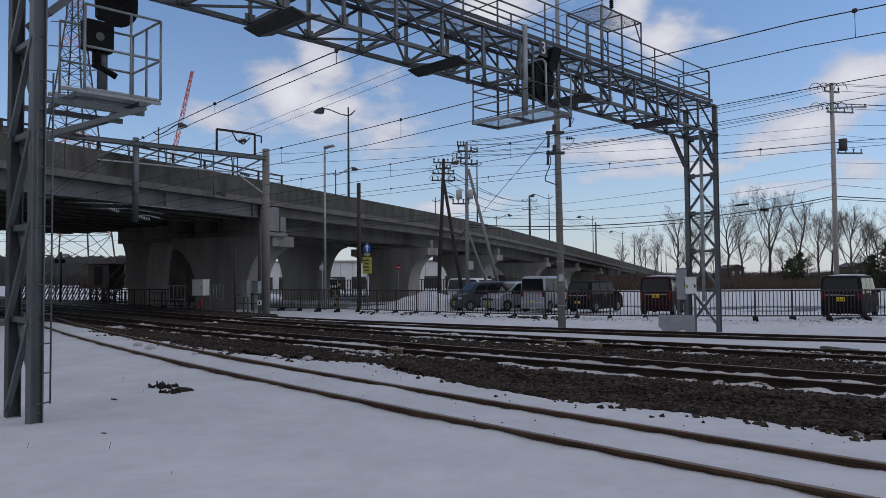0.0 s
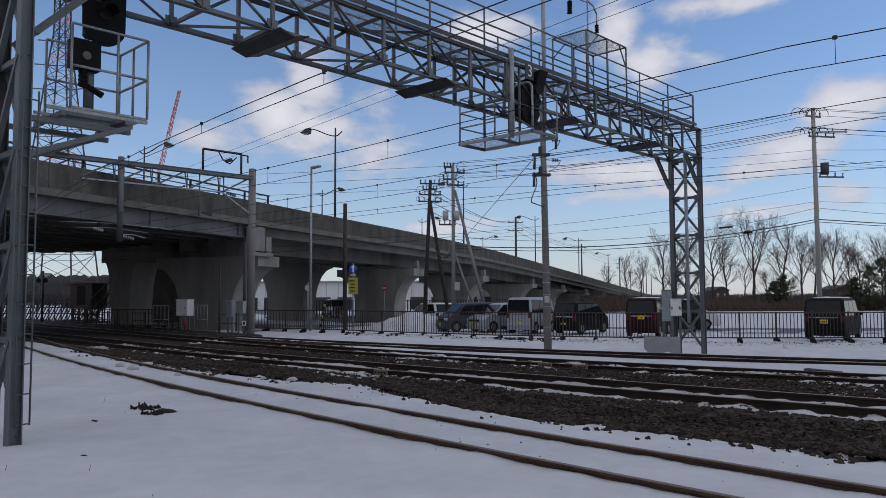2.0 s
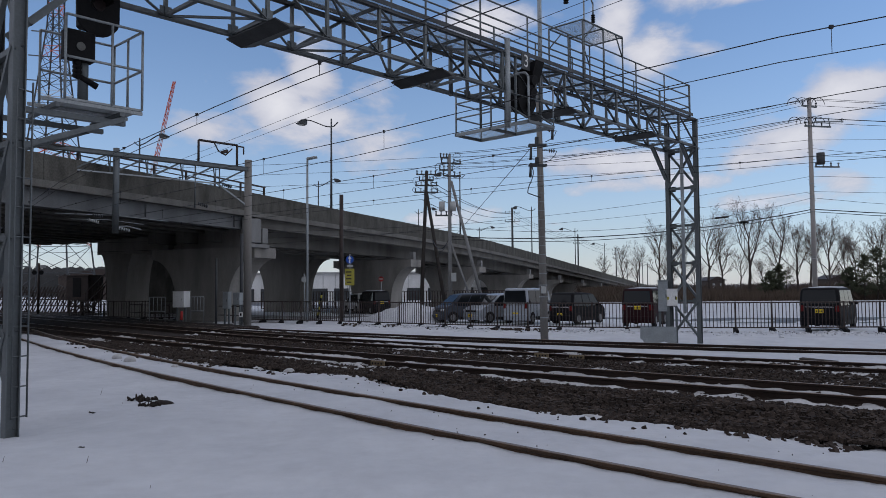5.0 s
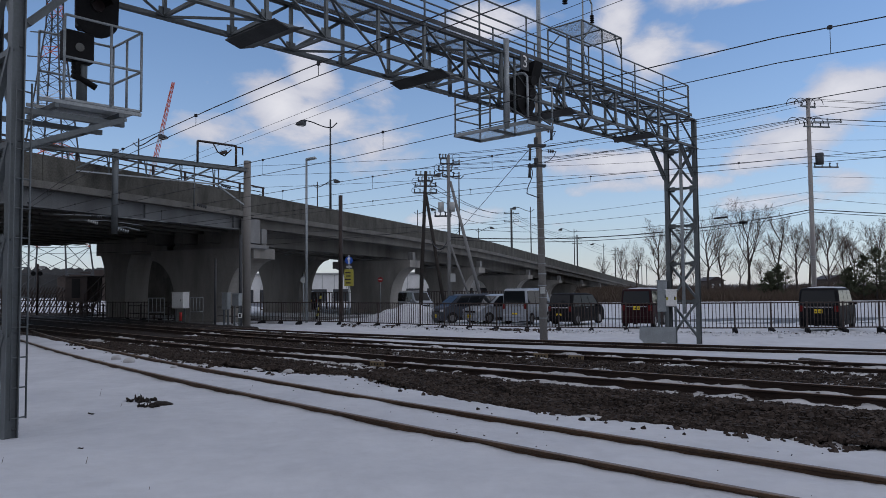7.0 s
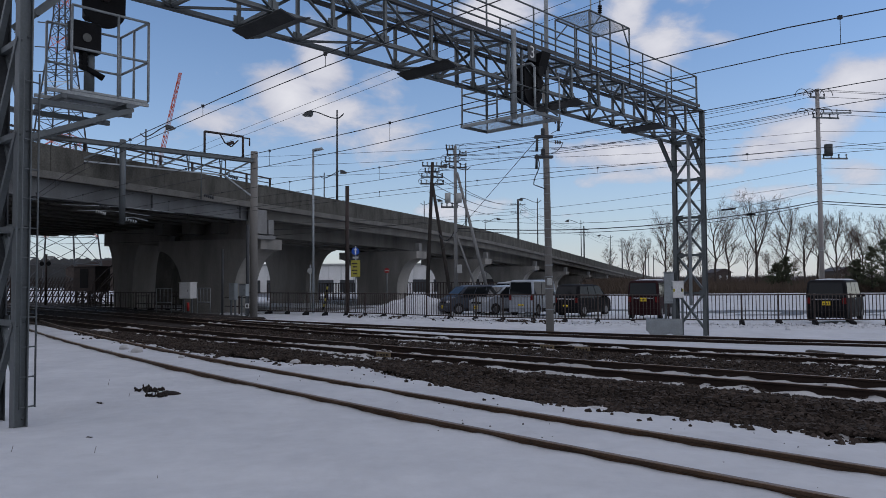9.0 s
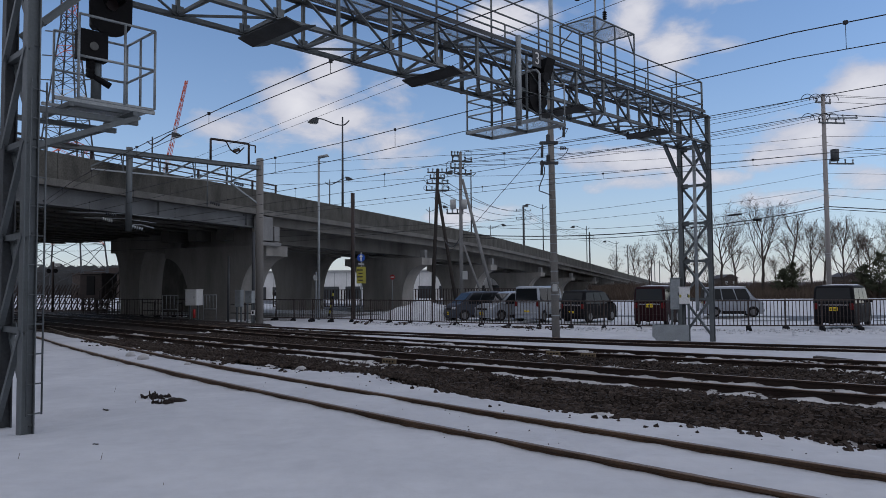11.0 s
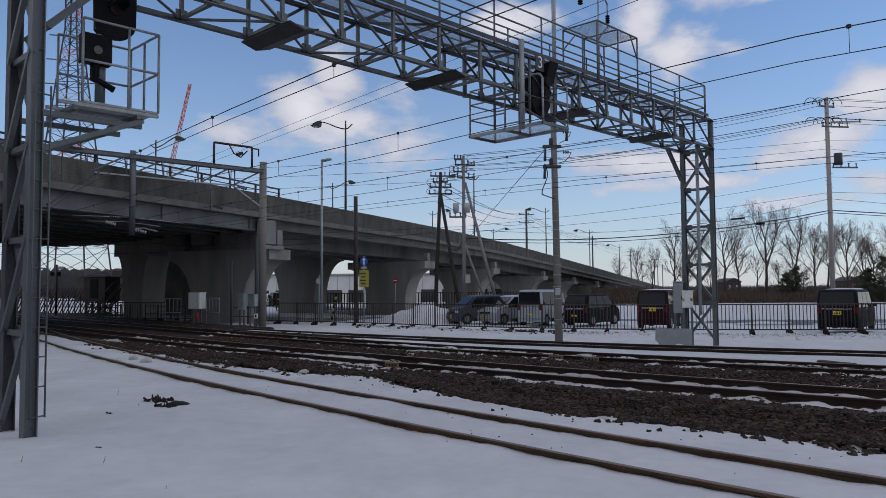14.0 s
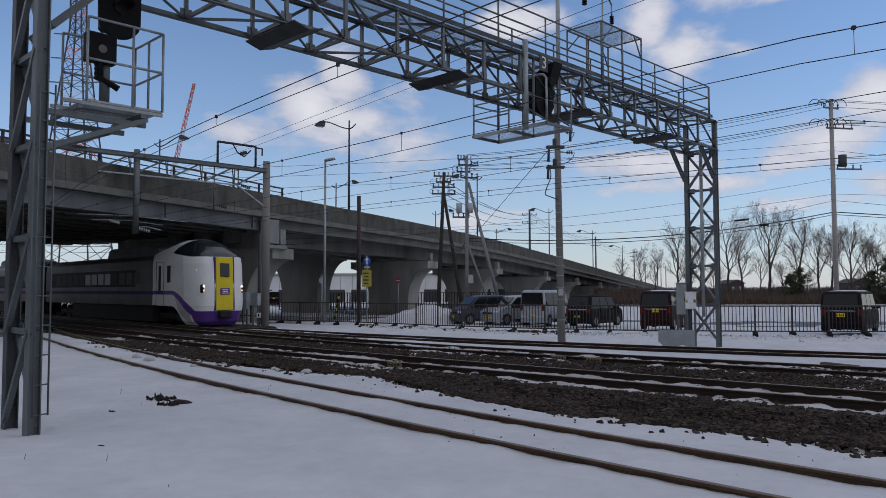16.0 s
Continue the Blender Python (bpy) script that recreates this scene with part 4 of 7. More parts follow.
sheet = thing("steel_sheet", pose(7.1, 23.05, -0.13, 0, 0, -18), "grey steel sheet with a curled foot beside the column", "sheet")
bm = bm_new()
prism(bm, [(-0.56, 0.62), (0.5, 0.62), (0.5, 0.04), (0.34, 0.1), (0.14, 0.17), (-0.04, 0.12), (-0.2, 0.03), (-0.36, 0.02), (-0.5, 0.2), (-0.57, 0.26)], -0.02, 0.02)
bmesh.ops.triangulate(bm, faces=[f for f in bm.faces if len(f.verts) > 4])
part("panel", bm, M_STEELL, sheet)
bm = bm_new()
prism(bm, [(-0.56, 0.62), (-0.52, 0.62), (-0.5, 0.2), (-0.56, 0.26)], 0.0, 0.26)
part("return_edge", bm, M_STEELL, sheet)
bm = bm_new()
box(bm, (0.28, 0.1, 0.33), (0.05, 0.12, 0.66), None, 0.005)
part("stay", bm, M_STEEL, sheet)
cabinet("tall grey cabinet mounted at the gantry column", pose(7.3, 23.25, 0.0, 0, 0, -18), 0.3, 0.3, 0.95, M_STEELL, 0.95)
cb = cabinet("cream switch box with yellow stickers on a post", pose(7.5, 23.0, 0.0, 0, 0, -18), 0.32, 0.24, 0.5, M_WHITE, 1.12)
for x in (-0.12, 0.12):
    bm = bm_new()
    box(bm, (x, -0.14, 1.36), (0.06, 0.012, 0.09))
    part("sticker", bm, M_YELLOW, cb)

# ---- fence beside the road ----
FENCE = [(-24, 51.5), (-15.5, 47.0), (-9, 43.0), (-4.4, 39.8), (-0.4, 36.2), (3, 33.6), (7.5, 31.3), (13, 30.2), (18, 29.9), (30, 29.6), (48, 29.4)]


def along(line, step):
    """Places every step metres along a line of plan points, with the heading in degrees."""
    out, left = [], 0.0
    for (ax, ay), (bx, by) in zip(line[:-1], line[1:]):
        ln = math.hypot(bx - ax, by - ay)
        d = left
        while d < ln:
            out.append((ax + (bx - ax) * d / ln, ay + (by - ay) * d / ln, math.degrees(math.atan2(by - ay, bx - ax))))
            d += step
        left = d - ln
    return out


M_FENCE = mat("fence_brown_black", (0.036, 0.029, 0.027), (0.06, 0.045, 0.04), 0.5, 0.1, 3.0, 40.0, 0.1)
FZ = -0.12
posts = along(FENCE, 1.42)
PICKETS = bpy.data.meshes.new("pickets")
bm = bm_new()
tube(bm, (0, 0, 0.16), (0, 0, 1.14), 0.016, None, 6)
bm.to_mesh(PICKETS)
bm.free()
PICKETS.materials.append(M_FENCE)
for (ax, ay, _), (bx, by, _) in zip(posts[:-1], posts[1:]):
    ln = math.hypot(bx - ax, by - ay)
    az = math.degrees(math.atan2(by - ay, bx - ax))
    pan = thing("fence_panel", pose(ax, ay, FZ, 0, 0, az), "dark brown steel picket fence panel beside the road", "fence", "roadside fence panels")
    bm = bm_new()
    box(bm, (0, 0, 0.58), (0.06, 0.06, 1.24), None, 0.006)
    part("post", bm, M_FENCE, pan)
    bm = bm_new()
    foot_r = random.Random(round(ax * 100))
    fw, fd = foot_r.uniform(0.04, 0.09), foot_r.uniform(0.18, 0.42)
    prism(bm, [(-fd, -0.1), (0.12, -0.1), (0.1, 0.15), (-0.1, 0.15), (-fd, 0.07)], -fw, fw, "x")
    bmesh.ops.bevel(bm, geom=list(bm.edges), offset=0.02, segments=1, affect="EDGES")
    for v in bm.verts:
        v.co += Vector((noise.noise(v.co * 6 + Vector((ax, 0, 0))), noise.noise(v.co * 6 + Vector((0, ax, 3))), 0.4 * noise.noise(v.co * 6 + Vector((9, ax, 0))))) * 0.05
    part("foot", bm, M_BLACK, pan)
    for z in (0.16, 1.16):
        bm = bm_new()
        box(bm, (ln / 2, 0, z), (ln, 0.045, 0.05), None, 0.005)
        part("rail", bm, M_FENCE, pan)
    if ax > -9 and ax < 26:
        for k in range(9):
            pk = new("picket", PICKETS)
            pk.parent = pan
            pk.matrix_basis = pose((k + 1) * ln / 10, 0, 0)
    else:
        for k in range(5):
            pk = new("picket", PICKETS)
            pk.parent = pan
            pk.matrix_basis = pose((k + 1) * ln / 6, 0, 0)


# dirt thrown against the foot of the fence
def fence_foot(rng, u):
    q = rng.random() * (len(FENCE) - 4) + 3
    (ax, ay), (bx, by) = FENCE[int(q)], FENCE[min(int(q) + 1, len(FENCE) - 1)]
    f = q - int(q)
    x, y = ax + (bx - ax) * f, ay + (by - ay) * f - rng.gauss(0.05, 0.45)
    if noise.noise((x * 0.8, y * 0.8, 51)) < 0.05:
        return None
    return x, y, ground_z(x, y) + 0.005


tagged(stone_field("fence_clods", 2200, random.Random(14), 0, 1, 0.02, fence_foot), "dirt clods and stalks on the snow below the fence", "dirt", kind="stuff")


def bank_clod(rng, u):
    x = rng.uniform(-4.3, 6.5)
    y = bank_line(x) - abs(rng.gauss(0, 0.6)) + 0.1
    if noise.noise((x * 0.9, y * 0.4, 77)) < 0.02:
        return None
    return x, y, ground_z(x, y) + 0.015


tagged(stone_field("bank_clods", 900, random.Random(31), 0, 1, 0.05, bank_clod), "clumps of dark dead weeds and earth on the snowy bank", "dirt", kind="stuff")


def snow_lump(rng, u):
    x = rng.uniform(-4.3, 24)
    y = bank_line(x) - abs(rng.gauss(0, 0.9))
    return x, y, ground_z(x, y)


lumps = tagged(stone_field("snow_lumps", 700, random.Random(32), 0, 1, 0.055, snow_lump), "ploughed lumps of snow along the bank below the fence", "snow", kind="stuff")
lumps.data.materials[0] = M_SNOW


# ---- cars ----
def paint(name, c, rough=0.33, metal=0.0):
    m = mat(name, c, tuple(x * 0.8 for x in c), rough, metal, 1.2, 20.0, 0.0, 0.6, grain=0.02, spec=0.1)
    m.node_tree.nodes["Principled BSDF"].inputs["Coat Weight"].default_value = 0.06
    return m


M_CARGLASS.node_tree.nodes["Principled BSDF"].inputs["Specular IOR Level"].default_value = 0.22
M_CARGLASS.node_tree.nodes["Principled BSDF"].inputs["Roughness"].default_value = 0.04
P_BLACK = paint("car_black", (0.013, 0.013, 0.015), 0.6)
P_MAROON = paint("car_dark_maroon", (0.028, 0.011, 0.013), 0.6)
for m in (P_BLACK, P_MAROON):
    m.node_tree.nodes["Principled BSDF"].inputs["Coat Weight"].default_value = 0.02
    m.node_tree.nodes["Principled BSDF"].inputs["Coat Roughness"].default_value = 0.08
    m.node_tree.nodes["Principled BSDF"].inputs["Specular IOR Level"].default_value = 0.05
P_BLUE = paint("car_slate_blue", (0.06, 0.07, 0.09), 0.35, 0.3)
P_SILVER = paint("car_silver", (0.36, 0.39, 0.43), 0.3, 0.3)
P_WHITE = paint("car_white", (0.72, 0.73, 0.74))
M_RIM = mat("alloy_rim", (0.22, 0.22, 0.23), (0.14, 0.14, 0.145), 0.4, 0.6, 4, 40, 0)
M_TAIL = mat("tail_lamp", (0.13, 0.015, 0.015), (0.1, 0.012, 0.012), 0.2, 0, 4, 40, 0)
M_HEAD = mat("lamp_glass", (0.55, 0.57, 0.6), (0.45, 0.46, 0.5), 0.1, 0.2, 4, 40, 0)
M_PLATE = mat("plate_yellow", (0.78, 0.58, 0.04), (0.7, 0.5, 0.04), 0.5, 0, 4, 40, 0)
M_PLATEW = mat("plate_white", (0.75, 0.75, 0.72), (0.68, 0.68, 0.66), 0.5, 0, 4, 40, 0)
M_DARKTRIM = mat("black_trim", (0.015, 0.015, 0.016), (0.02, 0.02, 0.02), 0.6, 0, 4, 40, 0, spec=0.08)

SHAPES = {  # length, width, height, side outline as fractions (x from the tail, z), glass line z0 z1, tail and nose glass leans
    "box_van": (3.4, 1.475, 1.80, [(0.0, 0.10), (0.0, 0.55), (0.015, 0.93), (0.04, 0.99), (0.10, 1.0), (0.66, 1.0), (0.72, 0.97), (0.84, 0.62), (0.97, 0.54), (1.0, 0.44), (1.0, 0.10)]),
    "tall_wagon": (3.5, 1.6, 1.76, [(0.0, 0.10), (0.0, 0.55), (0.01, 0.9), (0.035, 0.985), (0.10, 1.0), (0.64, 1.0), (0.71, 0.96), (0.81, 0.63), (0.97, 0.55), (1.0, 0.45), (1.0, 0.10)]),
    "kei_hatch": (3.4, 1.475, 1.64, [(0.0, 0.10), (0.0, 0.5), (0.02, 0.72), (0.06, 0.97), (0.13, 1.0), (0.58, 0.99), (0.67, 0.93), (0.82, 0.62), (0.96, 0.54), (1.0, 0.43), (1.0, 0.10)]),
    "minivan": (4.8, 1.78, 1.85, [(0.0, 0.10), (0.0, 0.55), (0.02, 0.90), (0.05, 0.98), (0.12, 1.0), (0.56, 0.99), (0.66, 0.93), (0.82, 0.60), (0.97, 0.50), (1.0, 0.40), (1.0, 0.10)]),
    "hatch": (3.8, 1.68, 1.62, [(0.0, 0.10), (0.0, 0.5), (0.03, 0.72), (0.09, 0.97), (0.16, 1.0), (0.54, 0.99), (0.63, 0.93), (0.78, 0.64), (0.95, 0.54), (1.0, 0.42), (1.0, 0.10)]),
    "cab_van": (3.4, 1.475, 1.89, [(0.0, 0.10), (0.0, 0.55), (0.01, 0.94), (0.03, 0.99), (0.08, 1.0), (0.78, 1.0), (0.85, 0.95), (0.95, 0.58), (0.995, 0.5), (1.0, 0.4), (1.0, 0.10)]),
}


PLATE_Z = {"kei_hatch": 0.3, "cab_van": 0.28, "tall_wagon": 0.44, "box_van": 0.5}


def side_x(out, z, nose):
    """Where the outline stands at height z, on its tail or its nose side."""
    pts = [p for p in (out if nose else out)]
    best = None
    for (ax, az), (bx, bz) in zip(pts[:-1], pts[1:]):
        if min(az, bz) - 1e-6 <= z <= max(az, bz) + 1e-6 and abs(bz - az) > 1e-6:
            x = ax + (bx - ax) * (z - az) / (bz - az)
            if best is None or (nose and x > best) or (not nose and x < best):
                best = x
    return best if best is not None else (1.0 if nose else 0.0)


def car(name, shape, m, body_paint, label, category="car", group="parked cars", yellow=True, snowy=False, roof_paint=None):
    """A car that heads along +x, with its middle over the origin."""
    L_, W_, H_, out = SHAPES[shape]
    ob = thing(name, m, label, category, group)
    hw = W_ / 2
    # body: slices across the width, rounded at the corners and narrowing above the waist
    soft = list(out)
    for turn in range(2):
        cut = [soft[0]]
        for (ax, az), (bx, bz) in zip(soft[:-1], soft[1:]):
            cut += [(ax * 0.78 + bx * 0.22, az * 0.78 + bz * 0.22), (ax * 0.22 + bx * 0.78, az * 0.22 + bz * 0.78)]
        soft = cut + [soft[-1]]
    bm = bm_new()
    rows = []
    for f in (-1.0, -0.985, -0.95, -0.88, -0.78, -0.4, 0.0, 0.4, 0.78, 0.88, 0.95, 0.985, 1.0):
        e = max(0.0, abs(f) - 0.72) / 0.28
        inset = 0.15 * (1 - math.sqrt(max(0.0, 1 - e * e)))
        row = []
        for x, z in soft:
            tuck = max(0.0, (z - 0.55)) * 0.20 * W_ / 2
            sx = x + (0.5 - x) * 2 * inset / L_ * (abs(x - 0.5) * 2) ** 2
            sz = z * H_ - 0.55 * inset * max(0.0, (z - 0.8) / 0.2)
            row.append(bm.verts.new(((sx - 0.5) * L_, f * (hw - tuck), sz)))
        rows.append(row)
    k = len(soft)
    for a, b in zip(rows[:-1], rows[1:]):
        for j in range(k):
            bm.faces.new((a[j], a[(j + 1) % k], b[(j + 1) % k], b[j])).smooth = True
    bm.faces.new(rows[0][::-1])
    bm.faces.new(rows[-1])
    bmesh.ops.recalc_face_normals(bm, faces=bm.faces)
    body = part("body", bm, body_paint, ob)
    if roof_paint:
        bm = bm_new()
        box(bm, (-0.06 * L_, 0, H_ + 0.012), (L_ * 0.58, W_ * 0.78, 0.03), None, 0.012)
        part("roof_panel", bm, roof_paint, ob)
    z0, z1 = 0.57, 0.93

    def quad(name, pts, material, off):
        bm = bm_new()
        vs = [bm.verts.new(p) for p in pts]
        f = bm.faces.new(vs)
        n = Vector(off)
        r = bmesh.ops.extrude_face_region(bm, geom=[f])
        for v in r["geom"]:
            if isinstance(v, bmesh.types.BMVert):
                v.co += n
        bmesh.ops.recalc_face_normals(bm, faces=bm.faces)
        return part(name, bm, material, ob)

    def yy(z):
        return hw - max(0.0, z - 0.55) * 0.20 * W_ / 2
    for nose in (False, True):
        e = 0.012 if nose else -0.03
        a0, a1 = (side_x(out, z0 + 0.03, nose) - 0.5) * L_, (side_x(out, z1, nose) - 0.5) * L_
        quad("windscreen" if nose else "rear_window", [(a0 - e, -yy(z0) * 0.86, (z0 + 0.03) * H_), (a0 - e, yy(z0) * 0.86, (z0 + 0.03) * H_), (a1 - e, yy(z1) * 0.84, z1 * H_), (a1 - e, -yy(z1) * 0.84, z1 * H_)], M_CARGLASS, (2 * e, 0, 0.004))
    t0, t1 = side_x(out, z0, False) + 0.03, side_x(out, z1, False) + 0.03
    n0, n1 = min(side_x(out, z0, True) - 0.03, 0.80), side_x(out, z1 - 0.03, True) - 0.04
    cuts = [0.0, 0.36, 0.68, 1.0]
    for s in (-1, 1):
        for c0, c1 in zip(cuts[:-1], cuts[1:]):
            f0, f1 = c0 + 0.012, c1 - 0.012
            b0, b1 = t0 + (n0 - t0) * f0, t0 + (n0 - t0) * f1
            c_0, c_1 = t1 + (n1 - t1) * f0, t1 + (n1 - t1) * f1
            quad("side_window", [((b0 - 0.5) * L_, s * (yy(z0) - 0.01), z0 * H_), ((b1 - 0.5) * L_, s * (yy(z0) - 0.01), z0 * H_), ((c_1 - 0.5) * L_, s * (yy(z1) - 0.01), z1 * H_), ((c_0 - 0.5) * L_, s * (yy(z1) - 0.01), z1 * H_)], M_CARGLASS, (0, s * 0.02, 0.002))
        bm = bm_new()
        box(bm, (0, s * (hw - 0.004), 0.15 * H_), (L_ * 0.4, 0.03, 0.1 * H_), None, 0.01)
        part("side_sill", bm, M_DARKTRIM, ob)
        for c in (0.36, 0.68):
            bm = bm_new()
            box(bm, ((t0 + (n0 - t0) * c - 0.5) * L_, s * (hw - 0.002), 0.36 * H_), (0.012, 0.012, 0.38 * H_))
            part("door_seam", bm, M_DARKTRIM, ob)
        bm = bm_new()
        box(bm, ((n0 - 0.53) * L_, s * (hw + 0.09), 0.61 * H_), (0.1, 0.16, 0.14), None, 0.03)
        part("mirror", bm, body_paint, ob)
        bm = bm_new()
        box(bm, ((0.30) * L_ * -0.2, s * (hw + 0.004), 0.53 * H_), (0.16, 0.03, 0.025), None, 0.008)
        part("door_handle", bm, M_CHROME, ob)
        bm = bm_new()
        box(bm, (-L_ / 2 + 0.03, s * (hw - 0.12), 0.50 * H_), (0.07, 0.16, 0.26), None, 0.02)
        part("tail_light", bm, M_TAIL, ob)
        bm = bm_new()
        box(bm, (L_ / 2 - 0.10, s * (hw - 0.2), 0.43 * H_), (0.2, 0.3, 0.14), None, 0.03)
        part("headlight", bm, M_HEAD, ob)
        for x in (-L_ * 0.325, L_ * 0.315):
            r = 0.29
            bm = bm_new()
            tube(bm, (x, s * (hw - 0.17), r), (x, s * (hw + 0.012), r), r, r, 22)
            bmesh.ops.bevel(bm, geom=[e for e in bm.edges if len(e.link_faces) == 2 and e.calc_face_angle(0) > 1], offset=0.03, segments=1, affect="EDGES")
            wheel = part("wheel", bm, M_RUBBER, ob)
            bm = bm_new()
            tube(bm, (x, s * (hw + 0.008), r), (x, s * (hw + 0.02), r), 0.19, 0.17, 18)
            for j in range(5):
                a = j * 2 * math.pi / 5
                box(bm, (x + 0.1 * math.cos(a), s * (hw + 0.02), r + 0.1 * math.sin(a)), (0.17, 0.012, 0.045), Matrix.Rotation(-a, 3, "Y"))
            part("rim", bm, M_RIM, wheel)
            bm = bm_new()
            prism(bm, [(x + (r + 0.05) * math.cos(a), r + (r + 0.05) * math.sin(a)) for a in [math.pi * q / 10 for q in range(11)]] + [(x - r - 0.05, 0.22 * H_), (x + r + 0.05, 0.22 * H_)], s * (hw + 0.002), s * (hw + 0.006))
            part("wheel_arch", bm, M_DARKTRIM, ob)
    for e, z, w in ((-1, 0.24, 0.9), (1, 0.22, 0.9)):
        bm = bm_new()
        box(bm, (e * (L_ / 2 + 0.01), 0, z * H_), (0.08, W_ * w, 0.16), None, 0.03)
        part("bumper", bm, body_paint, ob)
    for e in (-1, 1):
        bm = bm_new()
        box(bm, (e * (L_ / 2 + 0.022 + (0.03 if e > 0 else 0)), 0, (PLATE_Z.get(shape, 0.42) if e < 0 else 0.25) * H_), (0.012, 0.33, 0.165), None, 0.004)
        pl = part("number_plate", bm, M_PLATE if yellow else M_PLATEW, ob)
        for q in range(4):
            bm = bm_new()
            box(bm, (e * (L_ / 2 + 0.03 + (0.03 if e > 0 else 0)), -0.1 + q * 0.066, (PLATE_Z.get(shape, 0.42) - 0.005 if e < 0 else 0.245) * H_), (0.006, 0.035, 0.07))
            part("plate_mark", bm, M_DARKTRIM, pl)
    bm = bm_new()
    box(bm, (L_ / 2 + 0.005, 0, 0.40 * H_), (0.03, W_ * 0.5, 0.1), None, 0.01)
    part("grille", bm, M_DARKTRIM, ob)
    bm = bm_new()
    box(bm, (-L_ / 2 - 0.005, 0, 0.535 * H_), (0.03, W_ * 0.7, 0.06), None, 0.01)
    part("tailgate_strip", bm, M_CHROME, ob)
    if snowy:
        bm = bm_new()
        g = bmesh.ops.create_grid(bm, x_segments=18, y_segments=10, size=0.5)
        for v in g["verts"]:
            x, y = v.co.x * 2, v.co.y * 2
            edge = max(0, 1 - x ** 6) * max(0, 1 - y ** 6)
            v.co = Vector((-0.05 * L_ + v.co.x * L_ * 0.58, v.co.y * W_ * 0.78, H_ - 0.01 + edge * (0.05 + 0.03 * noise.noise((x * 2, y * 2, L_)))))
        part("roof_snow", bm, M_SNOW, ob, "thin layer of snow on the roof", smooth=True)
    return ob


car("kei_van", "tall_wagon", pose(17.58, 32.8, -0.14, 0, 0, 50), P_BLACK, "black boxy wagon parked beyond the fence", snowy=True)
car("kei_van", "box_van", pose(10.62, 36.7, -0.16, 0, 0, 62), P_MAROON, "dark maroon kei van with snow on its roof beyond the fence", snowy=True)
car("hatchback", "kei_hatch", pose(8.07, 40.4, -0.2, 0, 0, 47), P_BLACK, "black hatchback with yellow plate parked beyond the fence")
car("kei_van", "cab_van", pose(5.55, 41.2, -0.2, 0, 0, 58), P_SILVER, "silver kei cargo van parked beyond the fence")
car("hatchback", "hatch", pose(4.0, 43.2, -0.22, 0, 0, 215), P_SILVER, "silver hatchback parked nose towards the railway")
car("hatchback", "kei_hatch", pose(2.15, 43.5, -0.22, 0, 0, 205), P_BLUE, "slate blue hatchback parked nose towards the railway")
car_a = car("minivan", "minivan", Matrix(), P_WHITE, "white minivan driving along the road", group="moving cars", yellow=False)
car_b = car("kei_van", "box_van", Matrix(), P_BLACK, "black kei van with a snowy roof driving along the road", group="moving cars", snowy=True)
car_c = car("hatchback", "hatch", Matrix(), P_WHITE, "small white car driving towards the crossing", group="moving cars")
car_d = car("kei_van", "box_van", Matrix(), P_SILVER, "pale silver kei van driving away from the crossing", group="moving cars", snowy=True)


# ---- train ----
M_TWHITE = paint("train_white", (0.80, 0.80, 0.79), 0.35)
M_TPURPLE = paint("train_purple", (0.13, 0.06, 0.30), 0.35)
M_TSTRIPE = mat("stripe_purple", (0.085, 0.045, 0.17), (0.07, 0.035, 0.14), 0.6, 0, 1, 30, 0, 0.5, grain=0.03, spec=0.03)
M_TGREY = paint("train_grey", (0.5, 0.5, 0.5), 0.4)
M_TPANE = mat("dim_window", (0.022, 0.021, 0.02), (0.035, 0.034, 0.032), 0.5, 0, 0.6, 20, 0, 0.5, spec=0.05)
# pale panes: light shining through the car is put into the colour
M_TLIT = mat("window_pale_throughlight", (0.62, 0.64, 0.66), (0.42, 0.43, 0.45), 0.6, 0, 1.6, 12, 0, 0.5, spec=0.1)
M_TBLIND = mat("window_blind", (0.15, 0.148, 0.14), (0.10, 0.098, 0.094), 0.7, 0, 2, 20, 0, 0.5, spec=0.05)
M_TYELLOW = paint("train_yellow", (0.70, 0.56, 0.03), 0.4)
M_TSTEEL = mat("train_steel", (0.125, 0.124, 0.12), (0.085, 0.084, 0.082), 0.55, 0.2, 1.0, 60.0, 0.0, 0.5, grain=0.04, spec=0.15)
M_TGLASS = glass("train_glass", (0.012, 0.016, 0.02), 0.12)
M_TGLASS.node_tree.nodes["Principled BSDF"].inputs["Specular IOR Level"].default_value = 0.4
M_TROOF = mat("train_roof", (0.16, 0.16, 0.165), (0.10, 0.10, 0.105), 0.7, 0, 1.0, 30, 0.1)
M_TUNDER = mat("underframe", (0.02, 0.019, 0.018), (0.03, 0.027, 0.025), 0.8, 0, 2.0, 30, 0.2)
M_AMBER = mat("amber_lamp_glow", (1.0, 0.62, 0.3), (1.0, 0.62, 0.3), 0.3, 0, 1, 1, 0, glow=0.9)
M_LAMP = mat("head_lamp_glow", (1.0, 0.95, 0.82), (1.0, 0.95, 0.82), 0.3, 0, 1, 1, 0, glow=2.6)
CAR_L = 21.0


